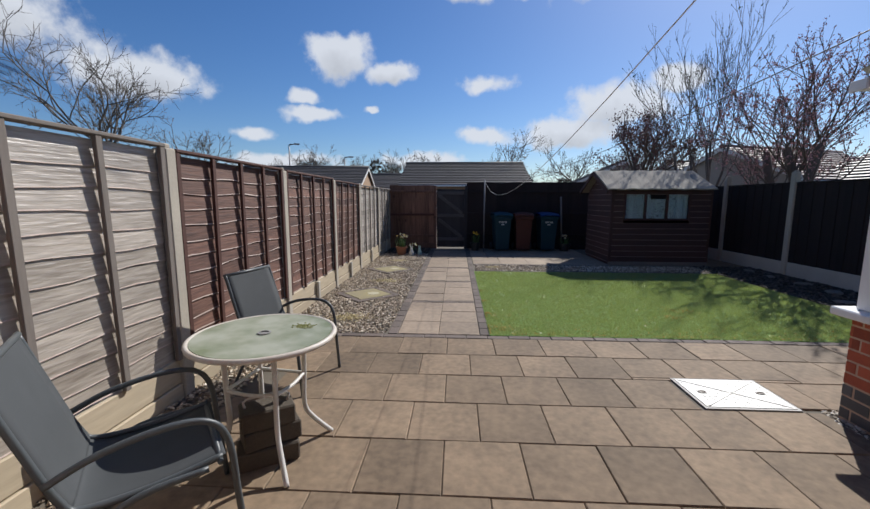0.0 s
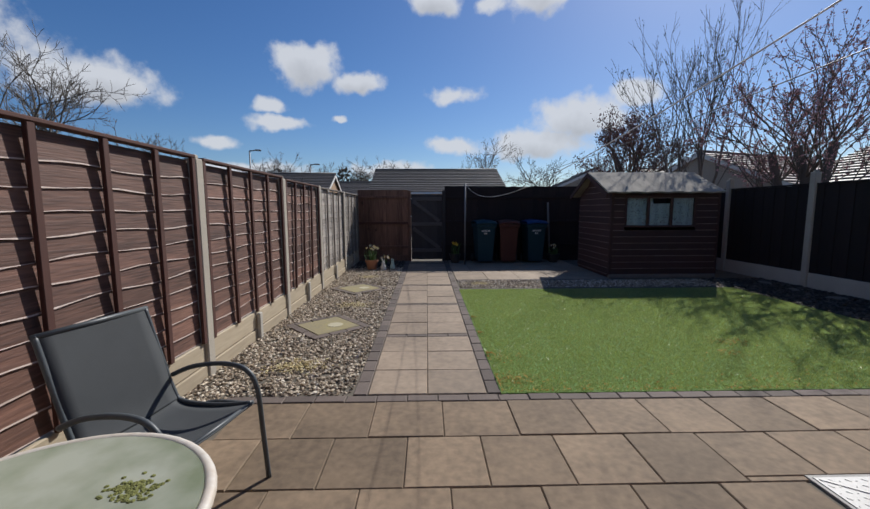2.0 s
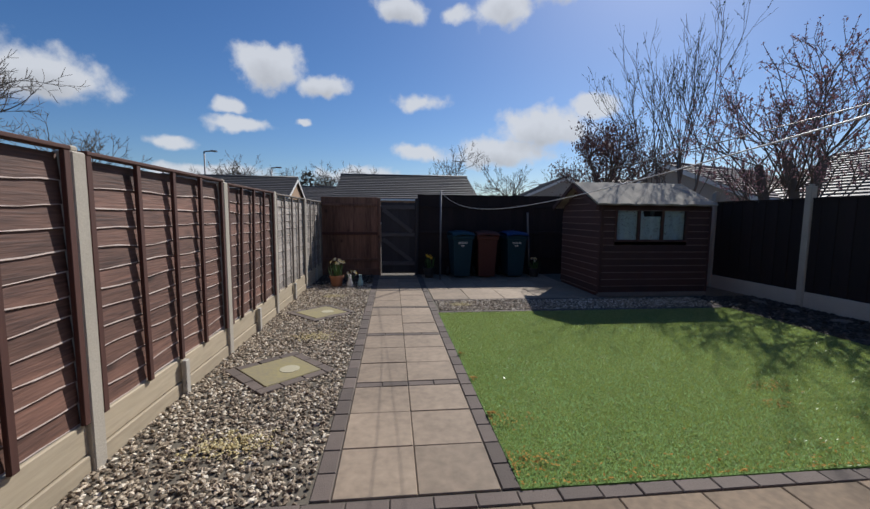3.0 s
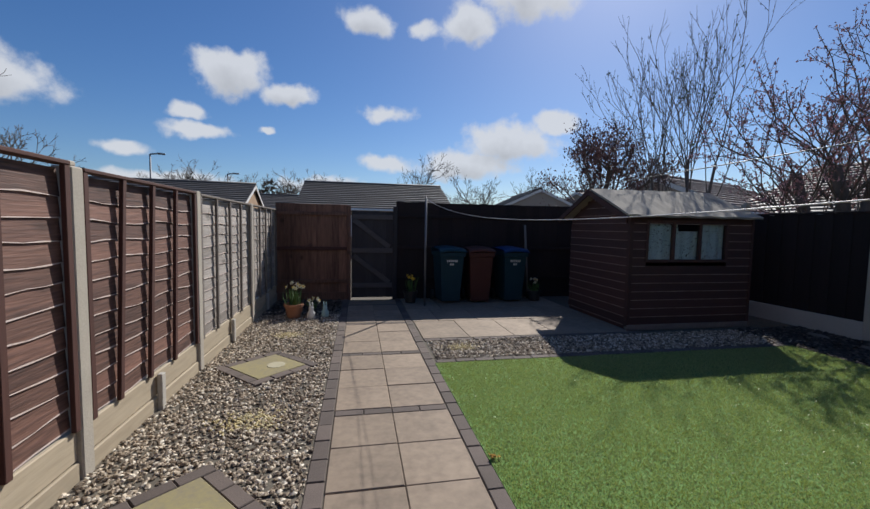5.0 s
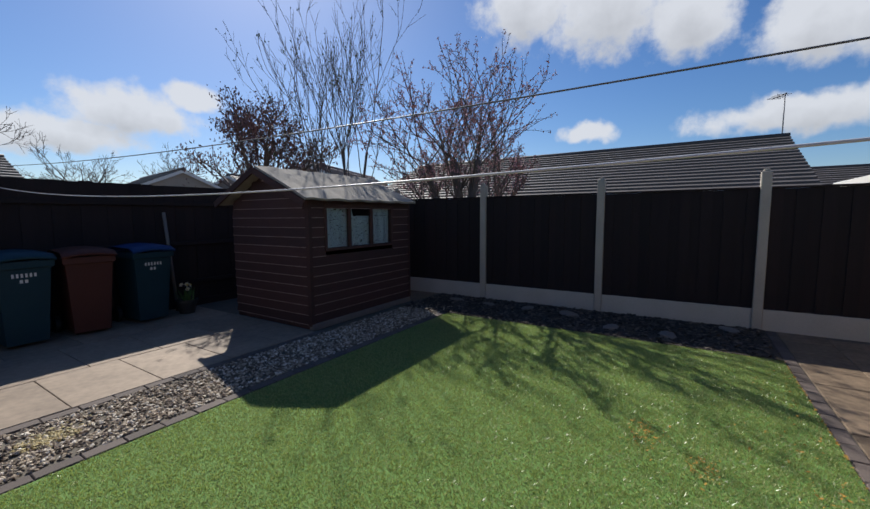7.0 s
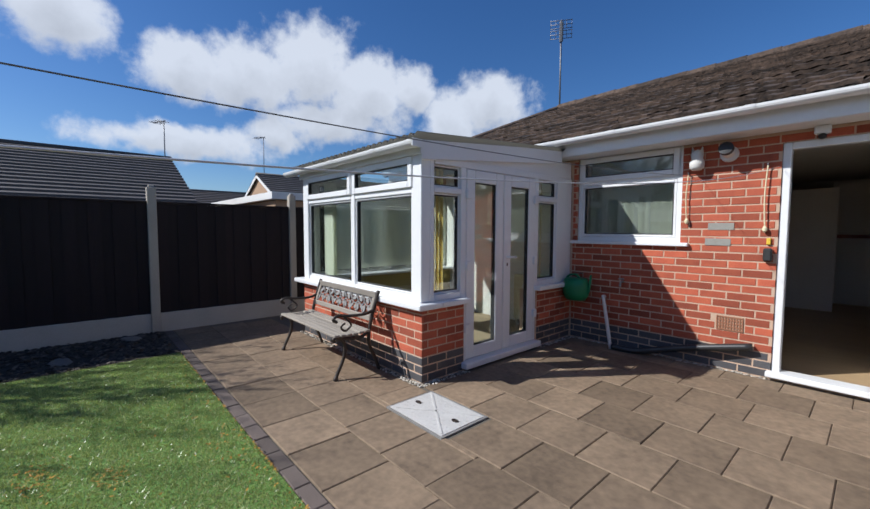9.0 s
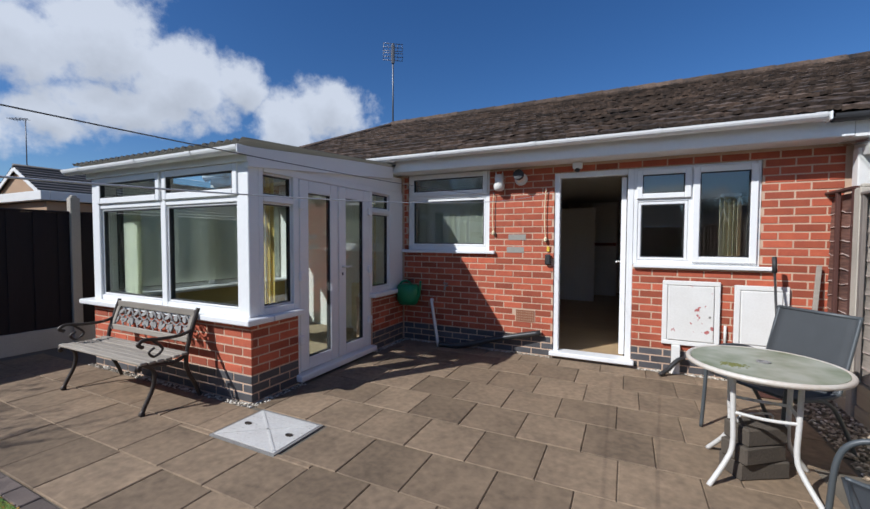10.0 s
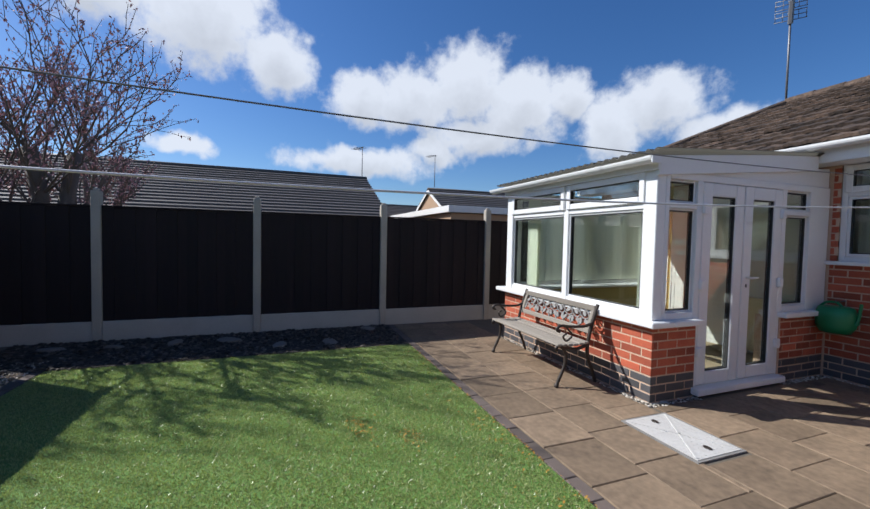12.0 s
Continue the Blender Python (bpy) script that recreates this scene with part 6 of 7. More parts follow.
potted(-1.15, 9.75, 0.135, 0.21, "terracotta", "terracotta pot of white daffodils on the gravel", 46, 0.30, "petal", 1, 7)
potted(-0.90, 9.82, 0.08, 0.12, "pot_black", "small pot of pale flowers on the gravel", 16, 0.14, "petal", 2, 5)
potted(0.72, 10.75, 0.13, 0.22, "pot_black", "black pot of yellow daffodils by the gate", 30, 0.30, "trumpet", 3, 5)
potted(3.12, 10.75, 0.14, 0.20, "pot_black", "dark pot with pale plants beside the bins", 30, 0.22, "petal", 6, 5)
pole = empty("wooden_pole", 3.10, 10.98, 0, 0, "grey wooden pole leaning on the dark fence", "pole")
bar("shaft", M["batten_grey"], pole, [(0, 0, 0), (-0.03, 0.165, 1.45)], 0.024, 8)
bar("iron_tip", M["iron"], pole, [(0, 0, 0.0), (-0.003, 0.016, 0.14)], 0.027, 8)
M["plaster_white"] = mat("white_painted_ornament", (0.72, 0.70, 0.66), (0.55, 0.52, 0.47), 0.7, 20, 90, 0.2)
M["plaster_teal"] = mat("pale_teal_ornament", (0.30, 0.47, 0.45), (0.40, 0.50, 0.47), 0.7, 20, 90, 0.2)
for x, y, m, s, lab in ((-0.89, 9.64, "plaster_white", 1.0, "small white rabbit ornament standing on the gravel"), (-0.70, 9.74, "plaster_teal", 0.95, "small pale teal rabbit ornament on the gravel")):
    bm = bmesh.new()
    lathe(bm, [(0.05, 0), (0.058, 0.03), (0.055, 0.09), (0.035, 0.12), (0.036, 0.15), (0.03, 0.175), (0.012, 0.185)], 14)
    for dx in (-0.014, 0.014):
        tube(bm, [(dx, 0, 0.17), (dx * 1.4, 0.01, 0.215), (dx * 1.2, 0.02, 0.24)], [0.010, 0.012, 0.005], 6)
    ob = part("garden_ornament", finish(bm, smooth=True), M[m])
    ob.matrix_world = pose(x, y, 0, 0, 0, 20) @ Matrix.Scale(s, 4)
    tagged(ob, lab, "ornament")

# ---- fittings on the house wall ----
M["green_plastic"] = mat("bright_green_plastic", (0.01, 0.20, 0.075), (0.008, 0.16, 0.06), 0.4, bump=0.02)
can = empty("watering_can", 2.49, 0.16, 0.50, 0, "bright green plastic watering can hung on the wall", "watering can")
bm = bmesh.new()
lathe(bm, [(0.085, 0.0), (0.11, 0.05), (0.115, 0.14), (0.10, 0.20), (0.07, 0.21)], 18, Matrix.Diagonal((1.4, 1.15, 1.25, 1)))
part("body", finish(bm, smooth=True), M["green_plastic"], can)
bar("spout", M["green_plastic"], can, smooth_line([(-0.12, 0, 0.07), (-0.165, 0, 0.14), (-0.185, 0, 0.31)]), [0.022] * 6 + [0.014] * 7, 8)
bar("handle", M["green_plastic"], can, smooth_line([(-0.06, 0, 0.24), (0.0, 0, 0.30), (0.10, 0, 0.28), (0.165, 0, 0.16), (0.14, 0, 0.07)]), 0.012, 8)
bar("hook", M["steel"], can, [(0.0, -0.155, 0.31), (0.0, 0.01, 0.31), (0.0, 0.02, 0.325)], 0.006, 6)
M["pipe_white"] = mat("white_plastic_pipe", (0.70, 0.68, 0.63), (0.60, 0.57, 0.52), 0.4, bump=0.02)
M["pipe_black"] = mat("black_plastic_pipe", (0.022, 0.022, 0.023), (0.035, 0.034, 0.033), 0.4, bump=0.02)
tagged(bar("waste_pipe", M["pipe_white"], None, smooth_line([(2.20, 0.02, 0.555), (2.19, 0.07, 0.56), (2.17, 0.10, 0.52), (2.03, 0.20, 0.0)], 5), 0.020, 8), "white waste pipe sloping from wall to drain", "pipe")
tagged(bar("drain_pipe", M["pipe_black"], None, smooth_line([(2.02, 0.20, 0.035), (1.75, 0.16, 0.037), (1.30, 0.10, 0.16), (0.80, 0.045, 0.27)], 6), 0.034, 10), "black plastic downpipe lying against the wall", "pipe")
tap = empty("garden_tap", 2.0, 0, 0.70, 0, "brass outdoor tap on the brick wall", "tap")
bar("spout", M["iron_grey"], tap, smooth_line([(0, -0.01, 0.05), (0, 0.06, 0.05), (0, 0.08, 0.0)]), 0.013, 8)
bar("handle", M["iron_grey"], tap, [(-0.03, 0.05, 0.085), (0.03, 0.05, 0.085)], 0.008, 6)
vent = empty("air_brick", 0.99, 0, 0.38, 0, "terracotta air brick with rows of holes", "vent")
bm = bmesh.new()
for j in range(5):
    bx(bm, -0.107, -0.004, j * 0.031, 0.107, 0.006, j * 0.031 + 0.010)
for i in range(10):
    bx(bm, -0.107 + i * 0.0226, -0.004, 0, -0.097 + i * 0.0226, 0.0055, 0.134)
part("grille", bm, M["terracotta"], vent)
# black plate added to stand in for the shade inside the holes
block("backing", M["rubber"], vent, -0.107, -0.02, 0, 0.107, -0.005, 0.134)


def chipped_paint():
    m = mat("flaking_white_paint", (0.74, 0.73, 0.69), (0.62, 0.60, 0.56), 0.5, 5, 80, 0.2, 0.002)
    n, l = m.node_tree.nodes, m.node_tree.links
    p = n["Principled BSDF"]
    old = p.inputs["Base Color"].links[0].from_socket
    geo, nz, gt, mx = (n.new(k) for k in ("ShaderNodeNewGeometry", "ShaderNodeTexNoise", "ShaderNodeMath", "ShaderNodeMix"))
    nz.inputs["Scale"].default_value, nz.inputs["Detail"].default_value = 14, 8
    gt.operation = "GREATER_THAN"
    gt.inputs[1].default_value = 0.645
    mx.data_type = "RGBA"
    mx.inputs["B"].default_value = (0.42, 0.13, 0.12, 1)
    l.new(geo.outputs["Position"], nz.inputs["Vector"])
    l.new(nz.outputs[0], gt.inputs[0])
    l.new(gt.outputs[0], mx.inputs["Factor"])
    l.new(old, mx.inputs["A"])
    l.new(mx.outputs["Result"], p.inputs["Base Color"])
    return m


M["chipped"] = chipped_paint()
for x0, x1, z0, z1, m, lab in ((-0.91, -0.42, 0.29, 0.94, "chipped", "white meter box with flaking paint on the wall"), (-1.43, -1.02, 0.31, 0.92, "white_paint", "plain white meter box on the brick wall")):
    box = empty("meter_box", (x0 + x1) / 2, 0, z0, 0, lab, "meter box")
    w, h = (x1 - x0) / 2, z1 - z0
    blocks("body", M["white_paint"], box, [(-w, 0.003, 0, w, 0.035, 0.045), (-w, 0.003, h - 0.045, w, 0.035, h), (-w, 0.003, 0.045, -w + 0.045, 0.035, h - 0.045), (w - 0.045, 0.003, 0.045, w, 0.035, h - 0.045), (-w, 0.003, -0.0, w, 0.02, h)], 0.005)
    d = block("door", M[m], box, -w + 0.05, 0.006, 0.05, w - 0.05, 0.042, h - 0.05, 0.006)
    block("lock", M["iron_grey"], d, -w + 0.075, 0.04, h * 0.45, -w + 0.095, 0.047, h * 0.45 + 0.02, 0.003)
tagged(block("pipe_cover", M["white_paint"], None, -0.585, 0.003, -0.03, -0.51, 0.06, 0.289, 0.006), "white painted pipe cover below the meter box", "pipe cover")
tagged(bar("meter_hose", M["pipe_black"], None, smooth_line([(-0.62, 0.05, 0.16), (-0.56, 0.10, 0.15), (-0.47, 0.16, 0.06), (-0.40, 0.22, 0.02)], 5), 0.022, 8), "black flexible hose under the meter box", "hose")
tagged(bar("small_pipe", M["pipe_white"], None, [(-0.955, 0.02, 0.30), (-0.955, 0.02, 0.52)], 0.012, 8), "short white pipe on the wall", "pipe")
broom = empty("broom", -1.27, 0.30, 0, 0, "black broom handle leaning on the wall", "broom")
bar("handle", M["pipe_black"], broom, [(0, 0.12, 0.08), (0, -0.10, 1.06)], 0.010, 8)
bar("grip", M["rubber"], broom, [(0, -0.10, 1.06), (0, -0.125, 1.20)], 0.019, 8)
block("head", M["batten_brown"], broom, -0.15, 0.09, 0.0, 0.15, 0.15, 0.085, 0.01)
tagged(block("wooden_stake", M["teak"], None, -0.018, -0.01, 0, 0.018, 0.01, 1.15, 0.003, m=Matrix.Translation((-1.50, 0.24, 0.0)) @ Matrix.Rotation(radians(10), 4, "X") @ Matrix.Rotation(radians(-6), 4, "Y")), "wooden stake leaning against the wall", "stake")
sensor = empty("security_light", 0.42, 0.02, 2.145, 0, "small white security sensor above the kitchen door", "security light")
block("body", M["upvc"], sensor, -0.05, 0.003, -0.02, 0.05, 0.07, 0.05, 0.01)
bm = bmesh.new()
lathe(bm, [(0.012, 0), (0.026, 0.012), (0.028, 0.03), (0.012, 0.045)], 12, Matrix.Translation((0.0, 0.05, -0.06)))
part("lens", finish(bm, smooth=True), M["rubber"], sensor)
camr = empty("wall_lamp", 1.05, 0, 2.05, 0, "round black and white lamp on the wall", "lamp")
camr.matrix_world = camr.matrix_world @ Matrix.Scale(1.35, 4)
bm = bmesh.new()
lathe(bm, [(0.055, 0.0), (0.055, 0.02), (0.04, 0.03), (0.04, 0.10), (0.03, 0.115)], 16, Matrix.Rotation(radians(-75), 4, "X"))
part("body", finish(bm), M["white_paint"], camr)
bm = bmesh.new()
lathe(bm, [(0.044, 0.095), (0.044, 0.125), (0.02, 0.13)], 16, Matrix.Rotation(radians(-75), 4, "X"))
part("front", finish(bm), M["rubber"], camr)
bm = bmesh.new()
lathe(bm, [(0.03, 0), (0.05, 0.02), (0.052, 0.06), (0.04, 0.09), (0.045, 0.12), (0.03, 0.15), (0.008, 0.16)], 14)
for dx in (-0.028, 0.028):
    tube(bm, [(dx, 0, 0.135), (dx * 1.2, 0, 0.18)], [0.016, 0.003], 6)
ob = part("wall_ornament", finish(bm, smooth=True), M["plaster_white"])
ob.matrix_world = pose(1.30, 0.065, 1.925) @ Matrix.Scale(1.25, 4)
tagged(ob, "weathered white stone animal ornament fixed to the wall", "ornament")
for x, z0, z1 in ((1.38, 1.42, 1.90), (0.76, 1.34, 1.92)):
    r = empty("hanging_rope", x, 0.03, z1, 0, "frayed cream rope hanging from a wall hook", "rope")
    bar("cord", M["cream"], r, smooth_line([(0, 0, 0), (0.012, 0.004, -(z1 - z0) * 0.5), (0, 0, z0 - z1)]), 0.006, 6)
    bm = bmesh.new()
    lathe(bm, [(0.006, 0), (0.018, 0.015), (0.018, 0.04), (0.006, 0.06)], 10, Matrix.Translation((0, 0, z0 - z1 - 0.02)))
    part("knot", finish(bm), M["cream"], r)
    bar("hook", M["steel"], r, [(0, -0.035, 0.0), (0, 0.008, 0.0), (0, 0.008, 0.015)], 0.006, 6)
ks = empty("key_safe", 0.73, 0, 1.06, 0, "black key safe on the wall by the door", "key safe")
block("body", M["rubber"], ks, -0.032, 0.003, 0, 0.032, 0.05, 0.12, 0.012)
block("label", M["trumpet"], ks, -0.015, 0.003, 0.15, 0.015, 0.02, 0.21, 0.004, label="small yellow plastic tag")

M["render_grey"] = mat("grey_mortar_patch", (0.33, 0.32, 0.28), (0.24, 0.23, 0.20), 0.95, 12, 90, 0.4, 0.003)
for x, z in ((1.10, 1.375), (1.12, 1.225)):
    tagged(block("mortar_patch", M["render_grey"], None, x - 0.11, -0.002, z - 0.034, x + 0.10, 0.0045, z + 0.034, 0.002), "grey mortar patch on the brick wall", "mortar patch")

# ---- indoors, as far as it shows ----
M["unit"] = mat("off_white_kitchen_unit", (0.80, 0.79, 0.76), (0.76, 0.75, 0.72), 0.4, 2, 30, 0.02)
M["red_trim"] = mat("dark_red_trim", (0.20, 0.03, 0.03), (0.16, 0.025, 0.025), 0.4, bump=0)
unit = empty("tall_cabinet", 0.41, -5.85, 0.03, 0, "tall off-white kitchen cabinet with a red trim", "cabinet")
block("body", M["unit"], unit, -0.27, -0.3, 0, 0.27, 0.298, 2.19, 0.004)
block("door", M["unit"], unit, -0.262, 0.30, 0.06, 0.262, 0.318, 1.18, 0.004)
block("door", M["unit"], unit, -0.262, 0.30, 1.25, 0.262, 0.318, 2.17, 0.004)
block("trim", M["red_trim"], unit, -0.262, 0.30, 1.185, 0.262, 0.312, 1.245)
idoor = setting(empty("door_2", 0.90, -4.45, 0.03), "plain white internal door standing open", "door")
block("leaf", M["unit"], idoor, -0.36, -0.02, 0, 0.40, 0.02, 2.0, 0.004)
def see_through(m, colour, share):
    """Lets light through cloth."""
    n, l = m.node_tree.nodes, m.node_tree.links
    tr, mx = n.new("ShaderNodeBsdfTranslucent"), n.new("ShaderNodeMixShader")
    tr.inputs[0].default_value, mx.inputs[0].default_value = (*colour, 1), share
    l.new(n["Principled BSDF"].outputs[0], mx.inputs[1])
    l.new(tr.outputs[0], mx.inputs[2])
    l.new(mx.outputs[0], n["Material Output"].inputs[0])
    return m


M["blind"] = see_through(mat("pale_green_blind", (0.80, 0.82, 0.74), (0.74, 0.76, 0.68), 0.8, 3, 120, 0.1, 0.001), (0.95, 0.96, 0.88), 0.8)
M["cream_cloth"] = see_through(mat("cream_blind_cloth", (0.74, 0.66, 0.42), (0.68, 0.60, 0.37), 0.8, 3, 120, 0.1, 0.001), (0.92, 0.80, 0.46), 0.75)


def blind(x0, y0, x1, y1, z0, z1, n, turn, material, label):
    """Vertical blind: a head rail with hanging slats."""
    b = empty("vertical_blind", (x0 + x1) / 2, (y0 + y1) / 2, z0, 0, label, "blind")
    b.matrix_world = Matrix()
    bar("head_rail", M["upvc"], b, [(x0, y0, z1), (x1, y1, z1)], 0.018, 6)
    me = None
    for i in range(n):
        f = (i + 0.5) / n
        if me is None:
            bm = bmesh.new()
            bx(bm, -0.044, -0.001, 0, 0.044, 0.001, z1 - z0 - 0.02)
            ob = part("slat", bm, material, b)
            me = ob.data
        else:
            ob = new("slat", me)
            ob.parent = b
        ob.matrix_world = pose(x0 + (x1 - x0) * f, y0 + (y1 - y0) * f, z0, 0, 0, turn + 3 * math.sin(i * 1.3))
    return b


blind(4.86, 0.12, 4.86, 2.22, 0.80, 1.90, 27, 58, M["blind"], "pale vertical blind half drawn in the conservatory")
blind(4.75, 2.27, 4.55, 2.27, 0.74, 1.92, 6, 100, M["blind"], "bunched pale blind slats at the window")
blind(2.95, 2.27, 2.82, 2.27, 0.74, 1.92, 5, 75, M["blind"], "bunched pale blind slats at the corner window")
blind(2.85, 2.22, 2.85, 2.02, 0.74, 1.92, 4, 118, M["cream_cloth"], "cream vertical blind at the side window")
blind(2.85, 0.66, 2.85, 0.36, 0.74, 1.92, 5, 118, M["cream_cloth"], "cream vertical blind beside the doors")
blind(1.52, -0.20, 2.50, -0.20, 1.24, 2.18, 12, 12, M["blind"], "pale vertical blind drawn across the bedroom window")
blind(-1.10, -0.20, -0.92, -0.20, 1.14, 1.80, 5, 60, M["cream"], "bunched cream blind slats at the kitchen window")
rad = empty("radiator", 3.05, 0.12, 0.05, 0, "cream panel radiator on the conservatory wall", "radiator")
block("panel", M["cream"], rad, -0.15, -0.06, 0.06, 0.35, 0.06, 0.68, 0.01)
for s in (-0.1, 0.3):
    block("foot", M["cream"], rad, s - 0.02, -0.05, 0.0, s + 0.02, 0.05, 0.06)
blocks("inner_wall", M["plaster"], cons, [(cx0 + 0.10, 0.003, 0.05, 4.94, 0.02, 2.18)])
M["ochre"] = mat("ochre_painted_plaster", (0.46, 0.36, 0.13), (0.40, 0.31, 0.11), 0.85, 2, 60, 0.1)
blocks("inner_dado", M["ochre"], cons, [(4.83, 0.022, 0.05, 4.847, cy - 0.226, 0.70), (cx0 + 0.226, cy - 0.24, 0.05, 4.83, cy - 0.224, 0.70)], label="ochre painted plaster under the sills")
block("inner_sill", M["upvc"], cons, 4.70, 0.022, 0.702, 4.945, cy - 0.226, 0.732, 0.006)

# ---- neighbour's lean-to beside the house ----
M["clear_sheet"] = glass("clear_corrugated_sheet", (0.85, 0.88, 0.88), 0.15)
lean_to = empty("lean_to", -1.9, 0.1, 0, 0, "neighbour's white lean-to with a clear corrugated roof", "lean-to")
lean_to.matrix_world = Matrix()
block("post", M["white_paint"], lean_to, -1.90, 0.06, -0.09, -1.80, 0.16, 2.12, 0.006)
block("post", M["white_paint"], lean_to, -1.90, 1.50, -0.09, -1.82, 1.58, 1.86, 0.006)
block("beam", M["white_paint"], lean_to, -4.1, 1.50, 1.80, -1.80, 1.58, 1.90, 0.006)
block("rafter", M["white_paint"], lean_to, -0.04, 0, -0.05, 0.04, 1.55, 0.04, 0.004, m=Matrix.Translation((-1.86, 0.02, 2.13)) @ Matrix.Rotation(radians(-8.5), 4, "X"))
bm = bmesh.new()
lines = []
for i in range(121):
    x = -1.72 - 2.4 * i / 120
    h = 0.016 * math.cos(i * math.pi / 2)
    lines.append([bm.verts.new((x, y, z + h)) for y, z in ((0.03, 2.18), (1.75, 1.93))])
for a, b in zip(lines, lines[1:]):
    bm.faces.new((a[0], a[1], b[1], b[0]))
part("roof_sheet", finish(bm, smooth=True), M["clear_sheet"], lean_to)
blocks("glazing", M["dark_glass"], lean_to, [(-4.0, 1.52, 0.5, -1.92, 1.535, 1.80)])

# ---- paving, brickwork, gravel and turf ----
def minus(rect, hole):
    """What is left of a rectangle around a hole, as rectangles."""
    x0, y0, x1, y1 = rect
    a0, b0, a1, b1 = hole
    if x1 <= a0 or x0 >= a1 or y1 <= b0 or y0 >= b1:
        return [rect]
    out = []
    if y0 < b0:
        out.append((x0, y0, x1, b0))
    if y1 > b1:
        out.append((x0, b1, x1, y1))
    lo, hi = max(y0, b0), min(y1, b1)
    if x0 < a0:
        out.append((x0, lo, a0, hi))
    if x1 > a1:
        out.append((a1, lo, x1, hi))
    return out


def lay(parent, name, material, rect, holes=(), joint=0.0035, top=0.0):
    rects = [rect]
    for h in holes:
        rects = [q for r in rects for q in minus(r, h)]
    for x0, y0, x1, y1 in rects:
        if x1 - x0 > 0.04 and y1 - y0 > 0.04:
            thick = 0.036
            piece(name, material, parent, (x0 + x1) / 2, (y0 + y1) / 2, top - thick + random.uniform(-0.0025, 0.0025), x1 - x0 - joint, y1 - y0 - joint, thick, chamfer=0.005, tilt=0.18)


patio = setting(empty("pavement_patio"), "weathered buff concrete slabs laid in staggered rows", "patio")
HOLES = [(CONS[0] - 0.06, -0.5, 9, CONS[2] + 0.07), (1.865, 2.49, 2.475, 2.945)]
ROWS = [(3.325, 3.745, -0.304, 0.439), (2.905, 3.325, -0.075, 0.4125), (2.475, 2.905, -0.278, 0.4225), (2.045, 2.475, -0.062, 0.4225), (1.615, 2.045, -0.267, 0.4225), (1.185, 1.615, -0.04, 0.4225), (0.755, 1.185, -0.20, 0.4225), (0.325, 0.755, -0.08, 0.4225), (0.06, 0.325, -0.28, 0.4225)]
for y0, y1, off, wide in ROWS:
    for k in range(-4, 17):
        x0, x1 = off + k * wide, off + (k + 1) * wide
        if x1 < -1.05 or x0 > 6.0:
            continue
        lay(patio, "slab", M["slab"], (max(x0, -1.32), y0, min(x1, 6.2), y1), HOLES)

path = setting(empty("pavement_path"), "buff slab path with charcoal block edging", "path")
for y0 in (3.855, 5.215, 6.575, 7.935, 9.295, 10.655):
    for i in range(3):
        for j in range(2):
            a, b = y0 + i * 0.423, y0 + (i + 1) * 0.423
            if b < 11.22:
                lay(path, "slab", M["slab_path"], (PATH_L + j * 0.42, a, PATH_L + (j + 1) * 0.42, b))
    for k in range(4):
        if y0 + 1.27 < 11.3:
            lay(path, "block", M["block"], (PATH_L + k * 0.21, y0 + 1.270, PATH_L + (k + 1) * 0.21, y0 + 1.358), joint=0.005)
for k in range(36):
    y = 3.855 + k * 0.21
    lay(path, "block", M["block"], (PATH_L - 0.105, y, PATH_L - 0.003, y + 0.21), joint=0.005)
    lay(path, "block", M["block"], (PATH_R + 0.003, y, PATH_R + 0.102, y + 0.21), joint=0.005)
for k in range(36):
    x = -1.36 + k * 0.21
    if x < 6.1:
        lay(patio, "block", M["block"], (x, 3.75, x + 0.21, 3.845), joint=0.005)
for k in range(22):
    x = LAWN[0] + 0.02 + k * 0.21
    lay(path, "block", M["block"], (x, 7.515, x + 0.21, 7.61), joint=0.005)
    if k < 14:
        lay(path, "block", M["block"], (x, 8.29, x + 0.21, 8.385), joint=0.005)
rear = setting(empty("pavement_rear"), "grey concrete slabs in front of the bins", "patio")
for j in range(4):
    for k in range(6):
        x, y = 0.58 + k * 0.60 - 0.22 * (j % 2), 8.39 + j * 0.90
        lay(rear, "slab", M["slab_path"], (x, y, x + 0.60, min(11.16, y + 0.90)), [(SX0 - 0.02, 8.3, 9, 12), (-1, 8, 0.57, 12)])
for j in range(8):
    lay(rear, "slab", M["slab"], (SX1 + 0.06, 8.4 + j * 0.4, 6.2, 8.8 + j * 0.4))

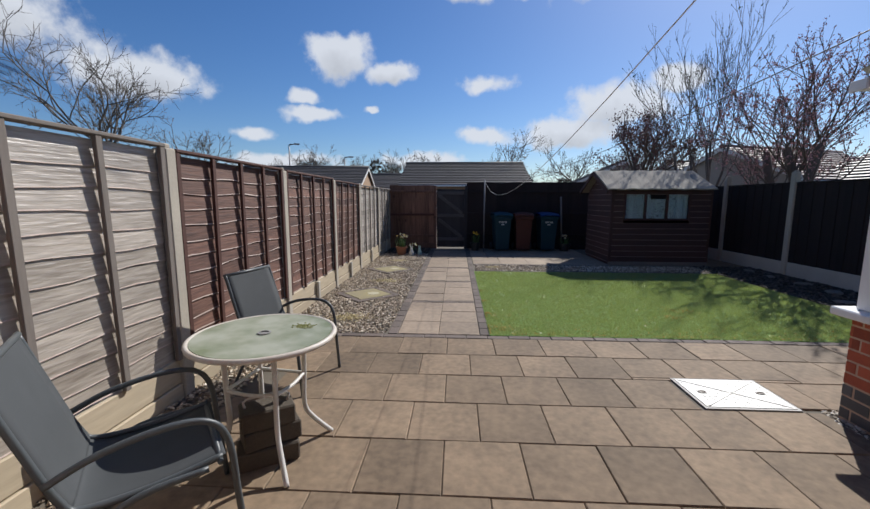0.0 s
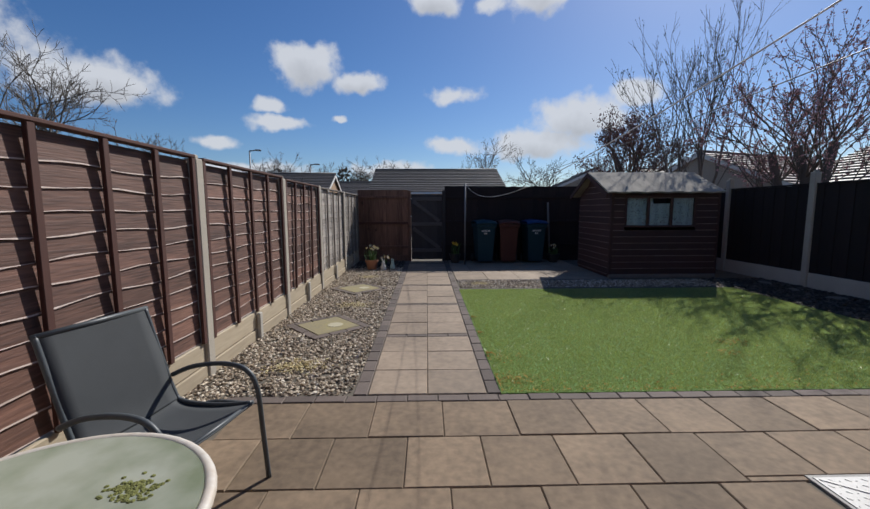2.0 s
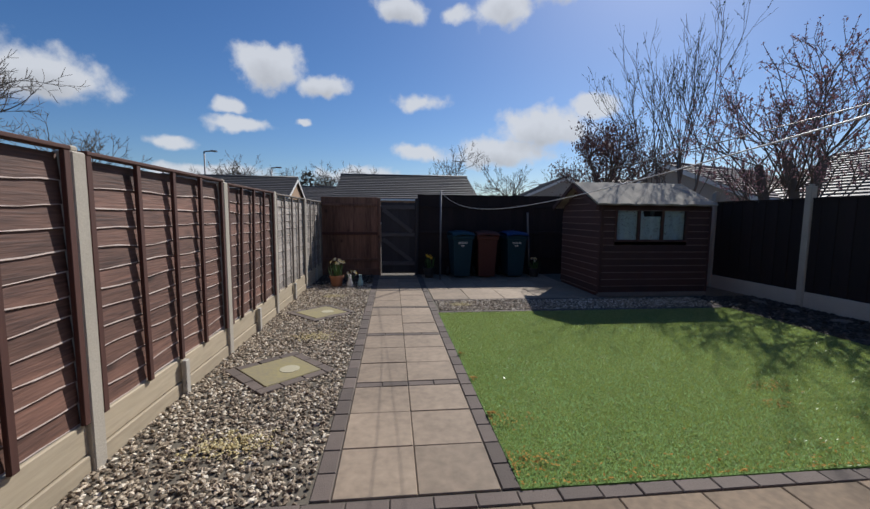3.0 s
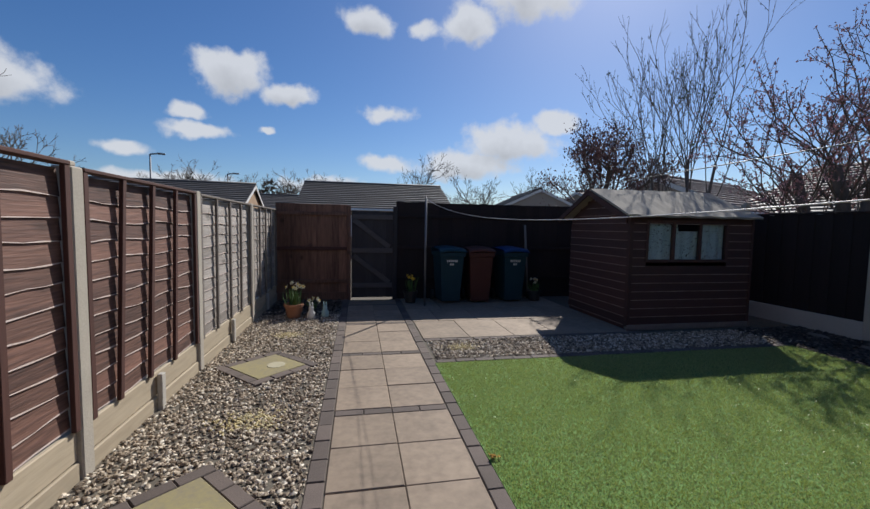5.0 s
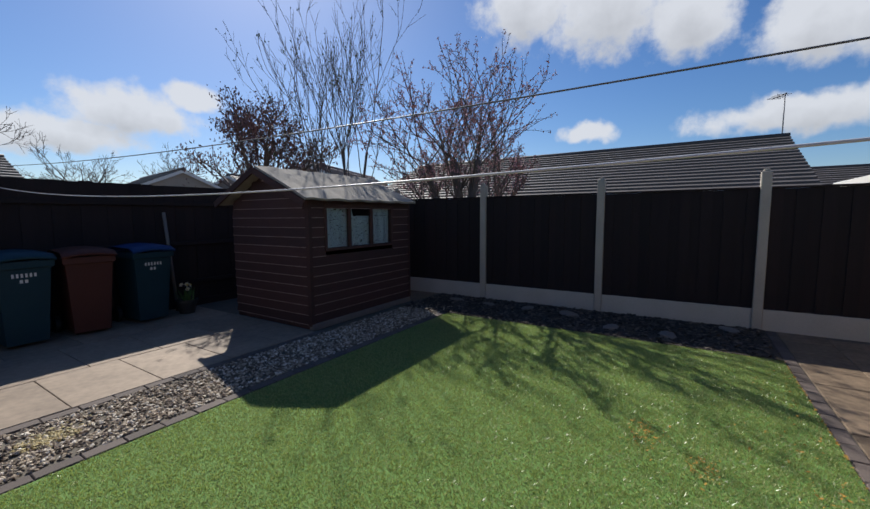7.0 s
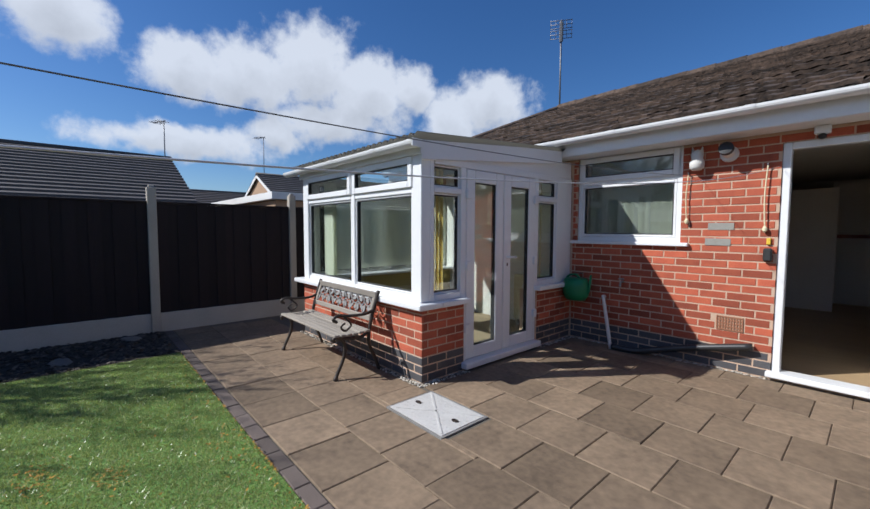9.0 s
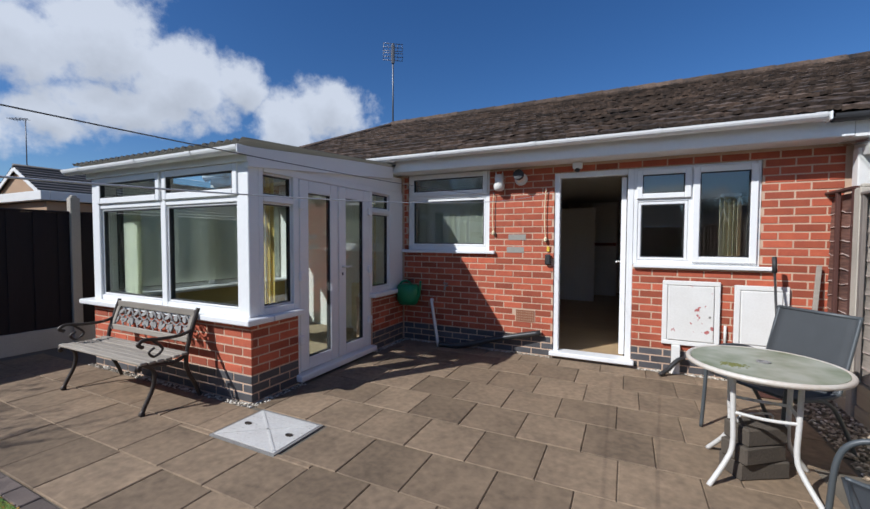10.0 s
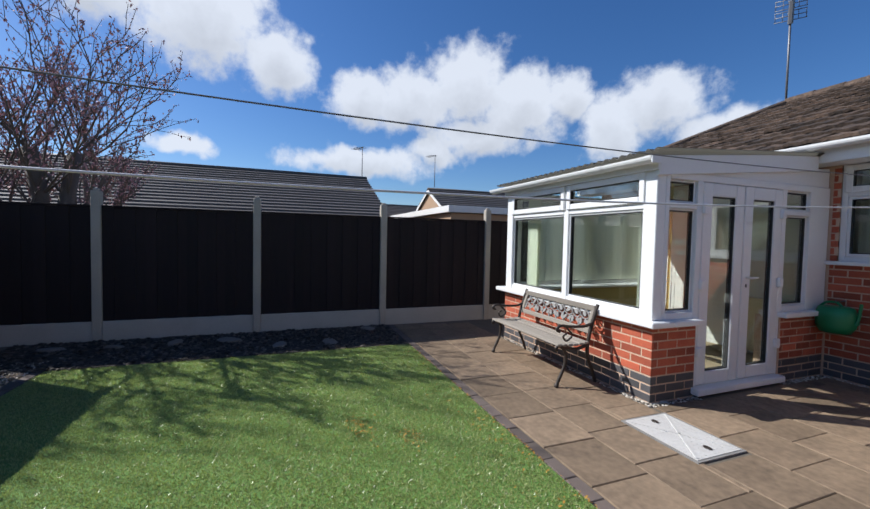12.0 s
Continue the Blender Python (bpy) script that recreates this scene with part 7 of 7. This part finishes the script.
# two diamond features set in the gravel
M["lichen"] = mat("lichen_yellow_slab", (0.20, 0.17, 0.13), (0.34, 0.29, 0.11), 0.9, 3, 40, 0.3, 0.003)
M["ring"] = mat("pale_worn_ring", (0.46, 0.42, 0.30), (0.38, 0.34, 0.22), 0.9, 8, 80, 0.3, 0.002)
for x, y, a in ((-1.06, 5.52, 42), (-1.07, 7.62, 44)):
    d = empty("paved_diamond", x, y, 0, a, "diamond of lichened slabs edged with charcoal blocks", "paving feature")
    s = 0.25
    inner = block("slab", M["lichen"], d, -s, -s, -0.03, s, s, 0.014, 0.006)
    bm = bmesh.new()
    lathe(bm, [(0.085, 0.0), (0.085, 0.004), (0.06, 0.005)], 20, Matrix.Translation((0.06, -0.05, 0.013)))
    part("worn_ring", finish(bm), M["ring"], inner)
    for side in range(4):
        for k in range(3):
            m = Matrix.Rotation(side * math.pi / 2, 4, "Z")
            u0 = -s - 0.09 + k * (2 * s + 0.09) / 3
            block("block", M["block"], d, u0 + 0.003, -s - 0.092, -0.03, u0 + (2 * s + 0.09) / 3 - 0.003, -s - 0.004, 0.012 + random.uniform(-0.003, 0.003), 0.005, m=m)


def ramp_material(name, stops, rough=0.85):
    """Each stone takes its own colour out of a range."""
    m = mat(name, (0.3, 0.3, 0.3), (0.2, 0.2, 0.2), rough, 20, 160, 0.2, 0.002)
    n, l = m.node_tree.nodes, m.node_tree.links
    g, cr, mul = n.new("ShaderNodeNewGeometry"), n.new("ShaderNodeValToRGB"), n.new("ShaderNodeMix")
    while len(cr.color_ramp.elements) < len(stops):
        cr.color_ramp.elements.new(0.5)
    for e, (pos, col) in zip(cr.color_ramp.elements, stops):
        e.position, e.color = pos, (*col, 1)
    l.new(g.outputs["Random Per Island"], cr.inputs[0])
    l.new(cr.outputs[0], n["Principled BSDF"].inputs["Base Color"])
    return m


M["gravel"] = ramp_material("mixed_gravel", [(0.0, (0.10, 0.075, 0.052)), (0.3, (0.25, 0.19, 0.13)), (0.55, (0.40, 0.32, 0.225)), (0.8, (0.57, 0.47, 0.35)), (1.0, (0.82, 0.74, 0.60))])
M["gravel_gold"] = ramp_material("golden_gravel", [(0.0, (0.34, 0.26, 0.11)), (0.5, (0.52, 0.42, 0.20)), (1.0, (0.66, 0.58, 0.36))])
M["gravel_pale"] = ramp_material("pale_gravel", [(0.0, (0.22, 0.19, 0.15)), (0.5, (0.48, 0.42, 0.33)), (1.0, (0.70, 0.66, 0.58))])
M["bark_chip"] = ramp_material("dark_bark_chip", [(0.0, (0.02, 0.016, 0.013)), (0.6, (0.055, 0.042, 0.032)), (1.0, (0.16, 0.13, 0.10))])


def stones(name, material, label, places, size=(0.011, 0.022), flat=0.6, seed=1, z=-0.006, heap=0.012):
    """Many small faceted stones in one mesh; places is an array of x, y."""
    rng = np.random.default_rng(seed)
    n = len(places)
    base = np.array([(1, 0, 0), (0.3, 0.95, 0), (-0.8, 0.6, 0), (-0.8, -0.6, 0), (0.3, -0.95, 0), (0.1, 0.1, 0.9), (-0.1, 0, -0.9)])
    tri = np.array([(0, 1, 5), (1, 2, 5), (2, 3, 5), (3, 4, 5), (4, 0, 5), (1, 0, 6), (2, 1, 6), (3, 2, 6), (4, 3, 6), (0, 4, 6)])
    v = base[None] * rng.uniform(0.75, 1.25, (n, 7, 3)) * rng.uniform(size[0], size[1], (n, 1, 1)) * np.array([1, rng.uniform(0.6, 0.9), flat])
    a, b = rng.uniform(0, 2 * np.pi, n), rng.normal(0, 0.45, n)
    ca, sa, cb, sb = np.cos(a)[:, None], np.sin(a)[:, None], np.cos(b)[:, None], np.sin(b)[:, None]
    y, zz = v[..., 1] * cb - v[..., 2] * sb, v[..., 1] * sb + v[..., 2] * cb
    v = np.stack([v[..., 0] * ca - y * sa, v[..., 0] * sa + y * ca, zz], -1)
    v[..., 0] += places[:, :1]
    v[..., 1] += places[:, 1:2]
    v[..., 2] += (z + rng.uniform(0, heap, n))[:, None]
    f = (tri[None] + (np.arange(n) * 7)[:, None, None]).reshape(-1, 3)
    me = bpy.data.meshes.new(name)
    me.from_pydata(v.reshape(-1, 3).tolist(), [], f.tolist())
    me.materials.append(material)
    ob = new(name, me)
    return tagged(ob, label, "gravel", kind="stuff")


rs = np.random.default_rng(7)


def spread(x0, y0, x1, y1, per_m2):
    n = int((x1 - x0) * (y1 - y0) * per_m2)
    return np.stack([rs.uniform(x0, x1, n), rs.uniform(y0, y1, n)], -1)


def outside(p, cx, cy, half, angle=45):
    c, s = math.cos(radians(angle)), math.sin(radians(angle))
    u, w = (p[:, 0] - cx) * c + (p[:, 1] - cy) * s, -(p[:, 0] - cx) * s + (p[:, 1] - cy) * c
    return p[(np.abs(u) > half) | (np.abs(w) > half)]


side_g = np.concatenate([spread(-1.66, 3.85, -0.49, 10.2, 2100), spread(-1.66, 0.2, -1.33, 3.85, 2100)])
side_g = outside(outside(side_g, -1.06, 5.52, 0.335, 42), -1.07, 7.62, 0.335, 44)
setting(block("ground_gravel", M["sand"], None, -1.67, 3.85, -0.0345, -0.49, 11.17, -0.008), "earth under the gravel bed", "ground")
stones("gravel_bed", M["gravel"], "mixed grey and brown gravel beside the path", side_g, seed=2)
stones("gravel_strip", M["gravel"], "mixed gravel strip between lawn and rear paving", np.concatenate([spread(0.60, 7.62, 5.4, 8.28, 2100)]), seed=3)
gold = [np.stack([rs.normal(x, 0.085 * k, 300), rs.normal(y, 0.06 * k, 300)], -1) for x, y, k in ((-1.05, 4.38, 1.3), (-0.95, 6.50, 1.3), (-1.05, 8.75, 1.0), (0.95, 7.98, 0.9))]
stones("golden_gravel", M["gravel_gold"], "patches of golden gravel lying on the grey", np.concatenate(gold), (0.008, 0.016), seed=4, z=0.0)
edge = np.concatenate([spread(0.70, 0.0, 2.6, 0.07, 2600), spread(-1.3, 0.0, -0.2, 0.07, 2600), spread(2.57, 1.9, 2.645, 2.5, 2600), spread(2.6, 2.455, 5.1, 2.52, 2600), spread(2.57, 0.05, 2.645, 0.75, 2600)])
stones("edge_gravel", M["gravel_pale"], "pale gravel along the foot of the walls", edge, (0.008, 0.016), seed=5, z=-0.008)
stones("bark_chips", M["bark_chip"], "dark bark chips in the fence border", np.concatenate([spread(5.05, 3.88, 6.2, 8.3, 700), spread(-1.62, 9.9, -0.5, 11.12, 700)]), (0.014, 0.034), 0.35, seed=6, z=0.004)
rng = random.Random(9)
for k in range(7):
    s = rng.uniform(0.07, 0.13)
    bm = bmesh.new()
    lathe(bm, [(s * 0.9, 0), (s, 0.012), (s * 0.85, 0.026), (s * 0.4, 0.03)], 9, Matrix.Diagonal((1.4, 0.8, 1, 1)))
    for v in bm.verts:
        v.co.x += rng.gauss(0, 0.008)
        v.co.y += rng.gauss(0, 0.008)
    ob = part("edging_stone", finish(bm), M["slab_shade"])
    ob.matrix_world = pose(rng.uniform(5.3, 6.0), 4.2 + 0.6 * k, 0.004, 0, 0, rng.uniform(0, 180))
    tagged(ob, "flat pale stone lying on the bark border", "stone", "stones in the border")

# turf blades
rs2 = np.random.default_rng(12)
N = 330000
bx_, by_ = rs2.uniform(LAWN[0] + 0.005, LAWN[2] - 0.005, N), rs2.uniform(LAWN[1] + 0.005, LAWN[3] - 0.005, N)
ang, wid, hei = rs2.uniform(0, 2 * np.pi, N), rs2.uniform(0.0018, 0.0034, N), rs2.uniform(0.006, 0.016, N)
lx, ly = rs2.normal(0.0, 0.009, N), rs2.normal(0.0, 0.009, N)
v = np.zeros((N, 3, 3))
v[:, 0] = np.stack([bx_ - wid * np.cos(ang), by_ - wid * np.sin(ang), np.full(N, -0.001)], -1)
v[:, 1] = np.stack([bx_ + wid * np.cos(ang), by_ + wid * np.sin(ang), np.full(N, -0.001)], -1)
v[:, 2] = np.stack([bx_ + lx, by_ + ly, hei], -1)
me = bpy.data.meshes.new("turf_blades")
me.vertices.add(N * 3)
me.vertices.foreach_set("co", v.ravel())
me.loops.add(N * 3)
me.loops.foreach_set("vertex_index", np.arange(N * 3))
me.polygons.add(N)
me.polygons.foreach_set("loop_start", np.arange(N) * 3)
me.update()
M["blade"] = mat("artificial_grass_blade", (0.50, 0.49, 0.23), (0.25, 0.30, 0.11), 0.32, 1.6, 25, 0, island=0.62)
gn, gl_ = M["blade"].node_tree.nodes, M["blade"].node_tree.links
g_tr, g_mx = gn.new("ShaderNodeBsdfTranslucent"), gn.new("ShaderNodeMixShader")
g_tr.inputs[0].default_value, g_mx.inputs[0].default_value = (0.34, 0.42, 0.10, 1), 0.4
gl_.new(gn["Principled BSDF"].outputs[0], g_mx.inputs[1])
gl_.new(g_tr.outputs[0], g_mx.inputs[2])
gl_.new(g_mx.outputs[0], gn["Material Output"].inputs[0])
me.materials.append(M["blade"])
tagged(new("turf_blades", me), "short bright green artificial grass blades", "grass", kind="stuff")
M["rust"] = mat("orange_dead_moss", (0.42, 0.22, 0.03), (0.30, 0.17, 0.03), 0.95, 20, 120, 0.5, 0.004)
bm = bmesh.new()
rng = random.Random(31)
for x, y, n, s in ((2.95, 4.85, 110, 0.10), (2.72, 4.55, 60, 0.07), (0.68, 4.05, 110, 0.10), (0.63, 4.5, 60, 0.10), (2.5, 3.88, 90, 0.3), (1.6, 3.87, 90, 0.3), (3.4, 3.87, 120, 0.5), (4.4, 3.87, 90, 0.4), (1.0, 3.87, 90, 0.25), (0.585, 5.2, 40, 0.02), (0.585, 5.8, 40, 0.02), (0.585, 4.6, 60, 0.02)):
    for i in range(n):
        c = Vector((rng.gauss(x, s), max(3.86, rng.gauss(y, s * 0.5)), rng.uniform(0.012, 0.024)))
        c.x = max(0.57, c.x)
        r = Euler((rng.uniform(-0.5, 0.5), rng.uniform(-0.5, 0.5), rng.uniform(0, 6))).to_matrix()
        q = rng.uniform(0.006, 0.014)
        bm.faces.new([bm.verts.new(c + r @ Vector(o)) for o in ((-q, 0, 0), (0, -q * 0.5, 0), (q, 0, 0), (0, q * 0.5, 0))])
tagged(part("dead_moss", bm, M["rust"]), "orange patches of dead moss on the turf", "moss", kind="stuff")

# bricks
BRICK_L, COURSE = 0.225, 0.075


def brick_mesh(l, h, material):
    key = ("brick", round(l, 3), material.name)
    if key not in SHARED:
        bm = bmesh.new()
        c = 0.003
        lo = [bm.verts.new((i * l / 2, j * h / 2, -0.02)) for i, j in ((-1, -1), (1, -1), (1, 1), (-1, 1))]
        mid = [bm.verts.new((i * l / 2, j * h / 2, -c)) for i, j in ((-1, -1), (1, -1), (1, 1), (-1, 1))]
        hi = [bm.verts.new((i * (l / 2 - c), j * (h / 2 - c), 0)) for i, j in ((-1, -1), (1, -1), (1, 1), (-1, 1))]
        for a, b in ((lo, mid), (mid, hi)):
            for k in range(4):
                bm.faces.new((a[k], a[(k + 1) % 4], b[(k + 1) % 4], b[k]))
        bm.faces.new(hi)
        me = bpy.data.meshes.new("brick")
        bm.to_mesh(me)
        bm.free()
        me.materials.append(material)
        SHARED[key] = me
    return SHARED[key]


def brickwork(parent, face, a0, a1, holes, z1, near, way="y"):
    """Stretcher bond on a wall face; near picks the bricks that stay parts, the others are joined."""
    joined = {}
    r = 0
    while r * COURSE + 0.07 < z1:
        z = 0.005 + r * COURSE
        x = a0 - (BRICK_L / 2 if r % 2 else 0)
        while x < a1:
            b0, b1 = max(x, a0), min(x + BRICK_L - 0.012, a1)
            x += BRICK_L
            for h in holes:
                if z + 0.06 > h[1] and z < h[3]:
                    if b0 >= h[0] and b1 <= h[2]:
                        b1 = b0
                    elif b0 < h[0] < b1:
                        b1 = h[0]
                    elif b0 < h[2] < b1:
                        b0 = h[2]
            if b1 - b0 < 0.03:
                continue
            blue = r < 3
            proud = random.uniform(-0.0015, 0.0015)
            c, zc = (b0 + b1) / 2, z + 0.0325
            m = pose(c, face + proud, zc, -90, 0, 0) if way == "y" else pose(face - proud, c, zc) @ Matrix.Rotation(-math.pi / 2, 4, "Y") @ Matrix.Rotation(math.pi / 2, 4, "Z")
            if near(c, z):
                ob = new("brick", brick_mesh(b1 - b0, 0.063, M["blue"] if blue else M["brick"]))
                ob.matrix_world = m
                ob.parent = parent
            else:
                me = brick_mesh(b1 - b0, 0.063, M["blue"] if blue else M["brick_i"])
                bm = joined.setdefault(blue, bmesh.new())
                vs = [bm.verts.new(m @ v.co) for v in me.vertices]
                for p in me.polygons:
                    bm.faces.new([vs[i] for i in p.vertices])
        r += 1
    for blue, bm in joined.items():
        tagged(part("upper_bricks" if not blue else "plinth_bricks", bm, M["blue"] if blue else M["brick_i"], parent), kind="stuff")


VENT = (0.87, 0.37, 1.11, 0.52)
brickwork(house_wall, 0.0, -1.78, 2.64, OPEN + [VENT], 2.20, lambda x, z: -1.5 < x < 2.6 and z < 1.32)
brickwork(low_wall, CONS[2], CONS[0], CONS[1], [], 0.685, lambda x, z: True, "y")
brickwork(low_wall_b, CONS[0], 1.935, CONS[2] - 0.008, [], 0.685, lambda x, z: True, "x")
brickwork(low_wall_c, CONS[0], 0.02, 0.735, [], 0.685, lambda x, z: True, "x")
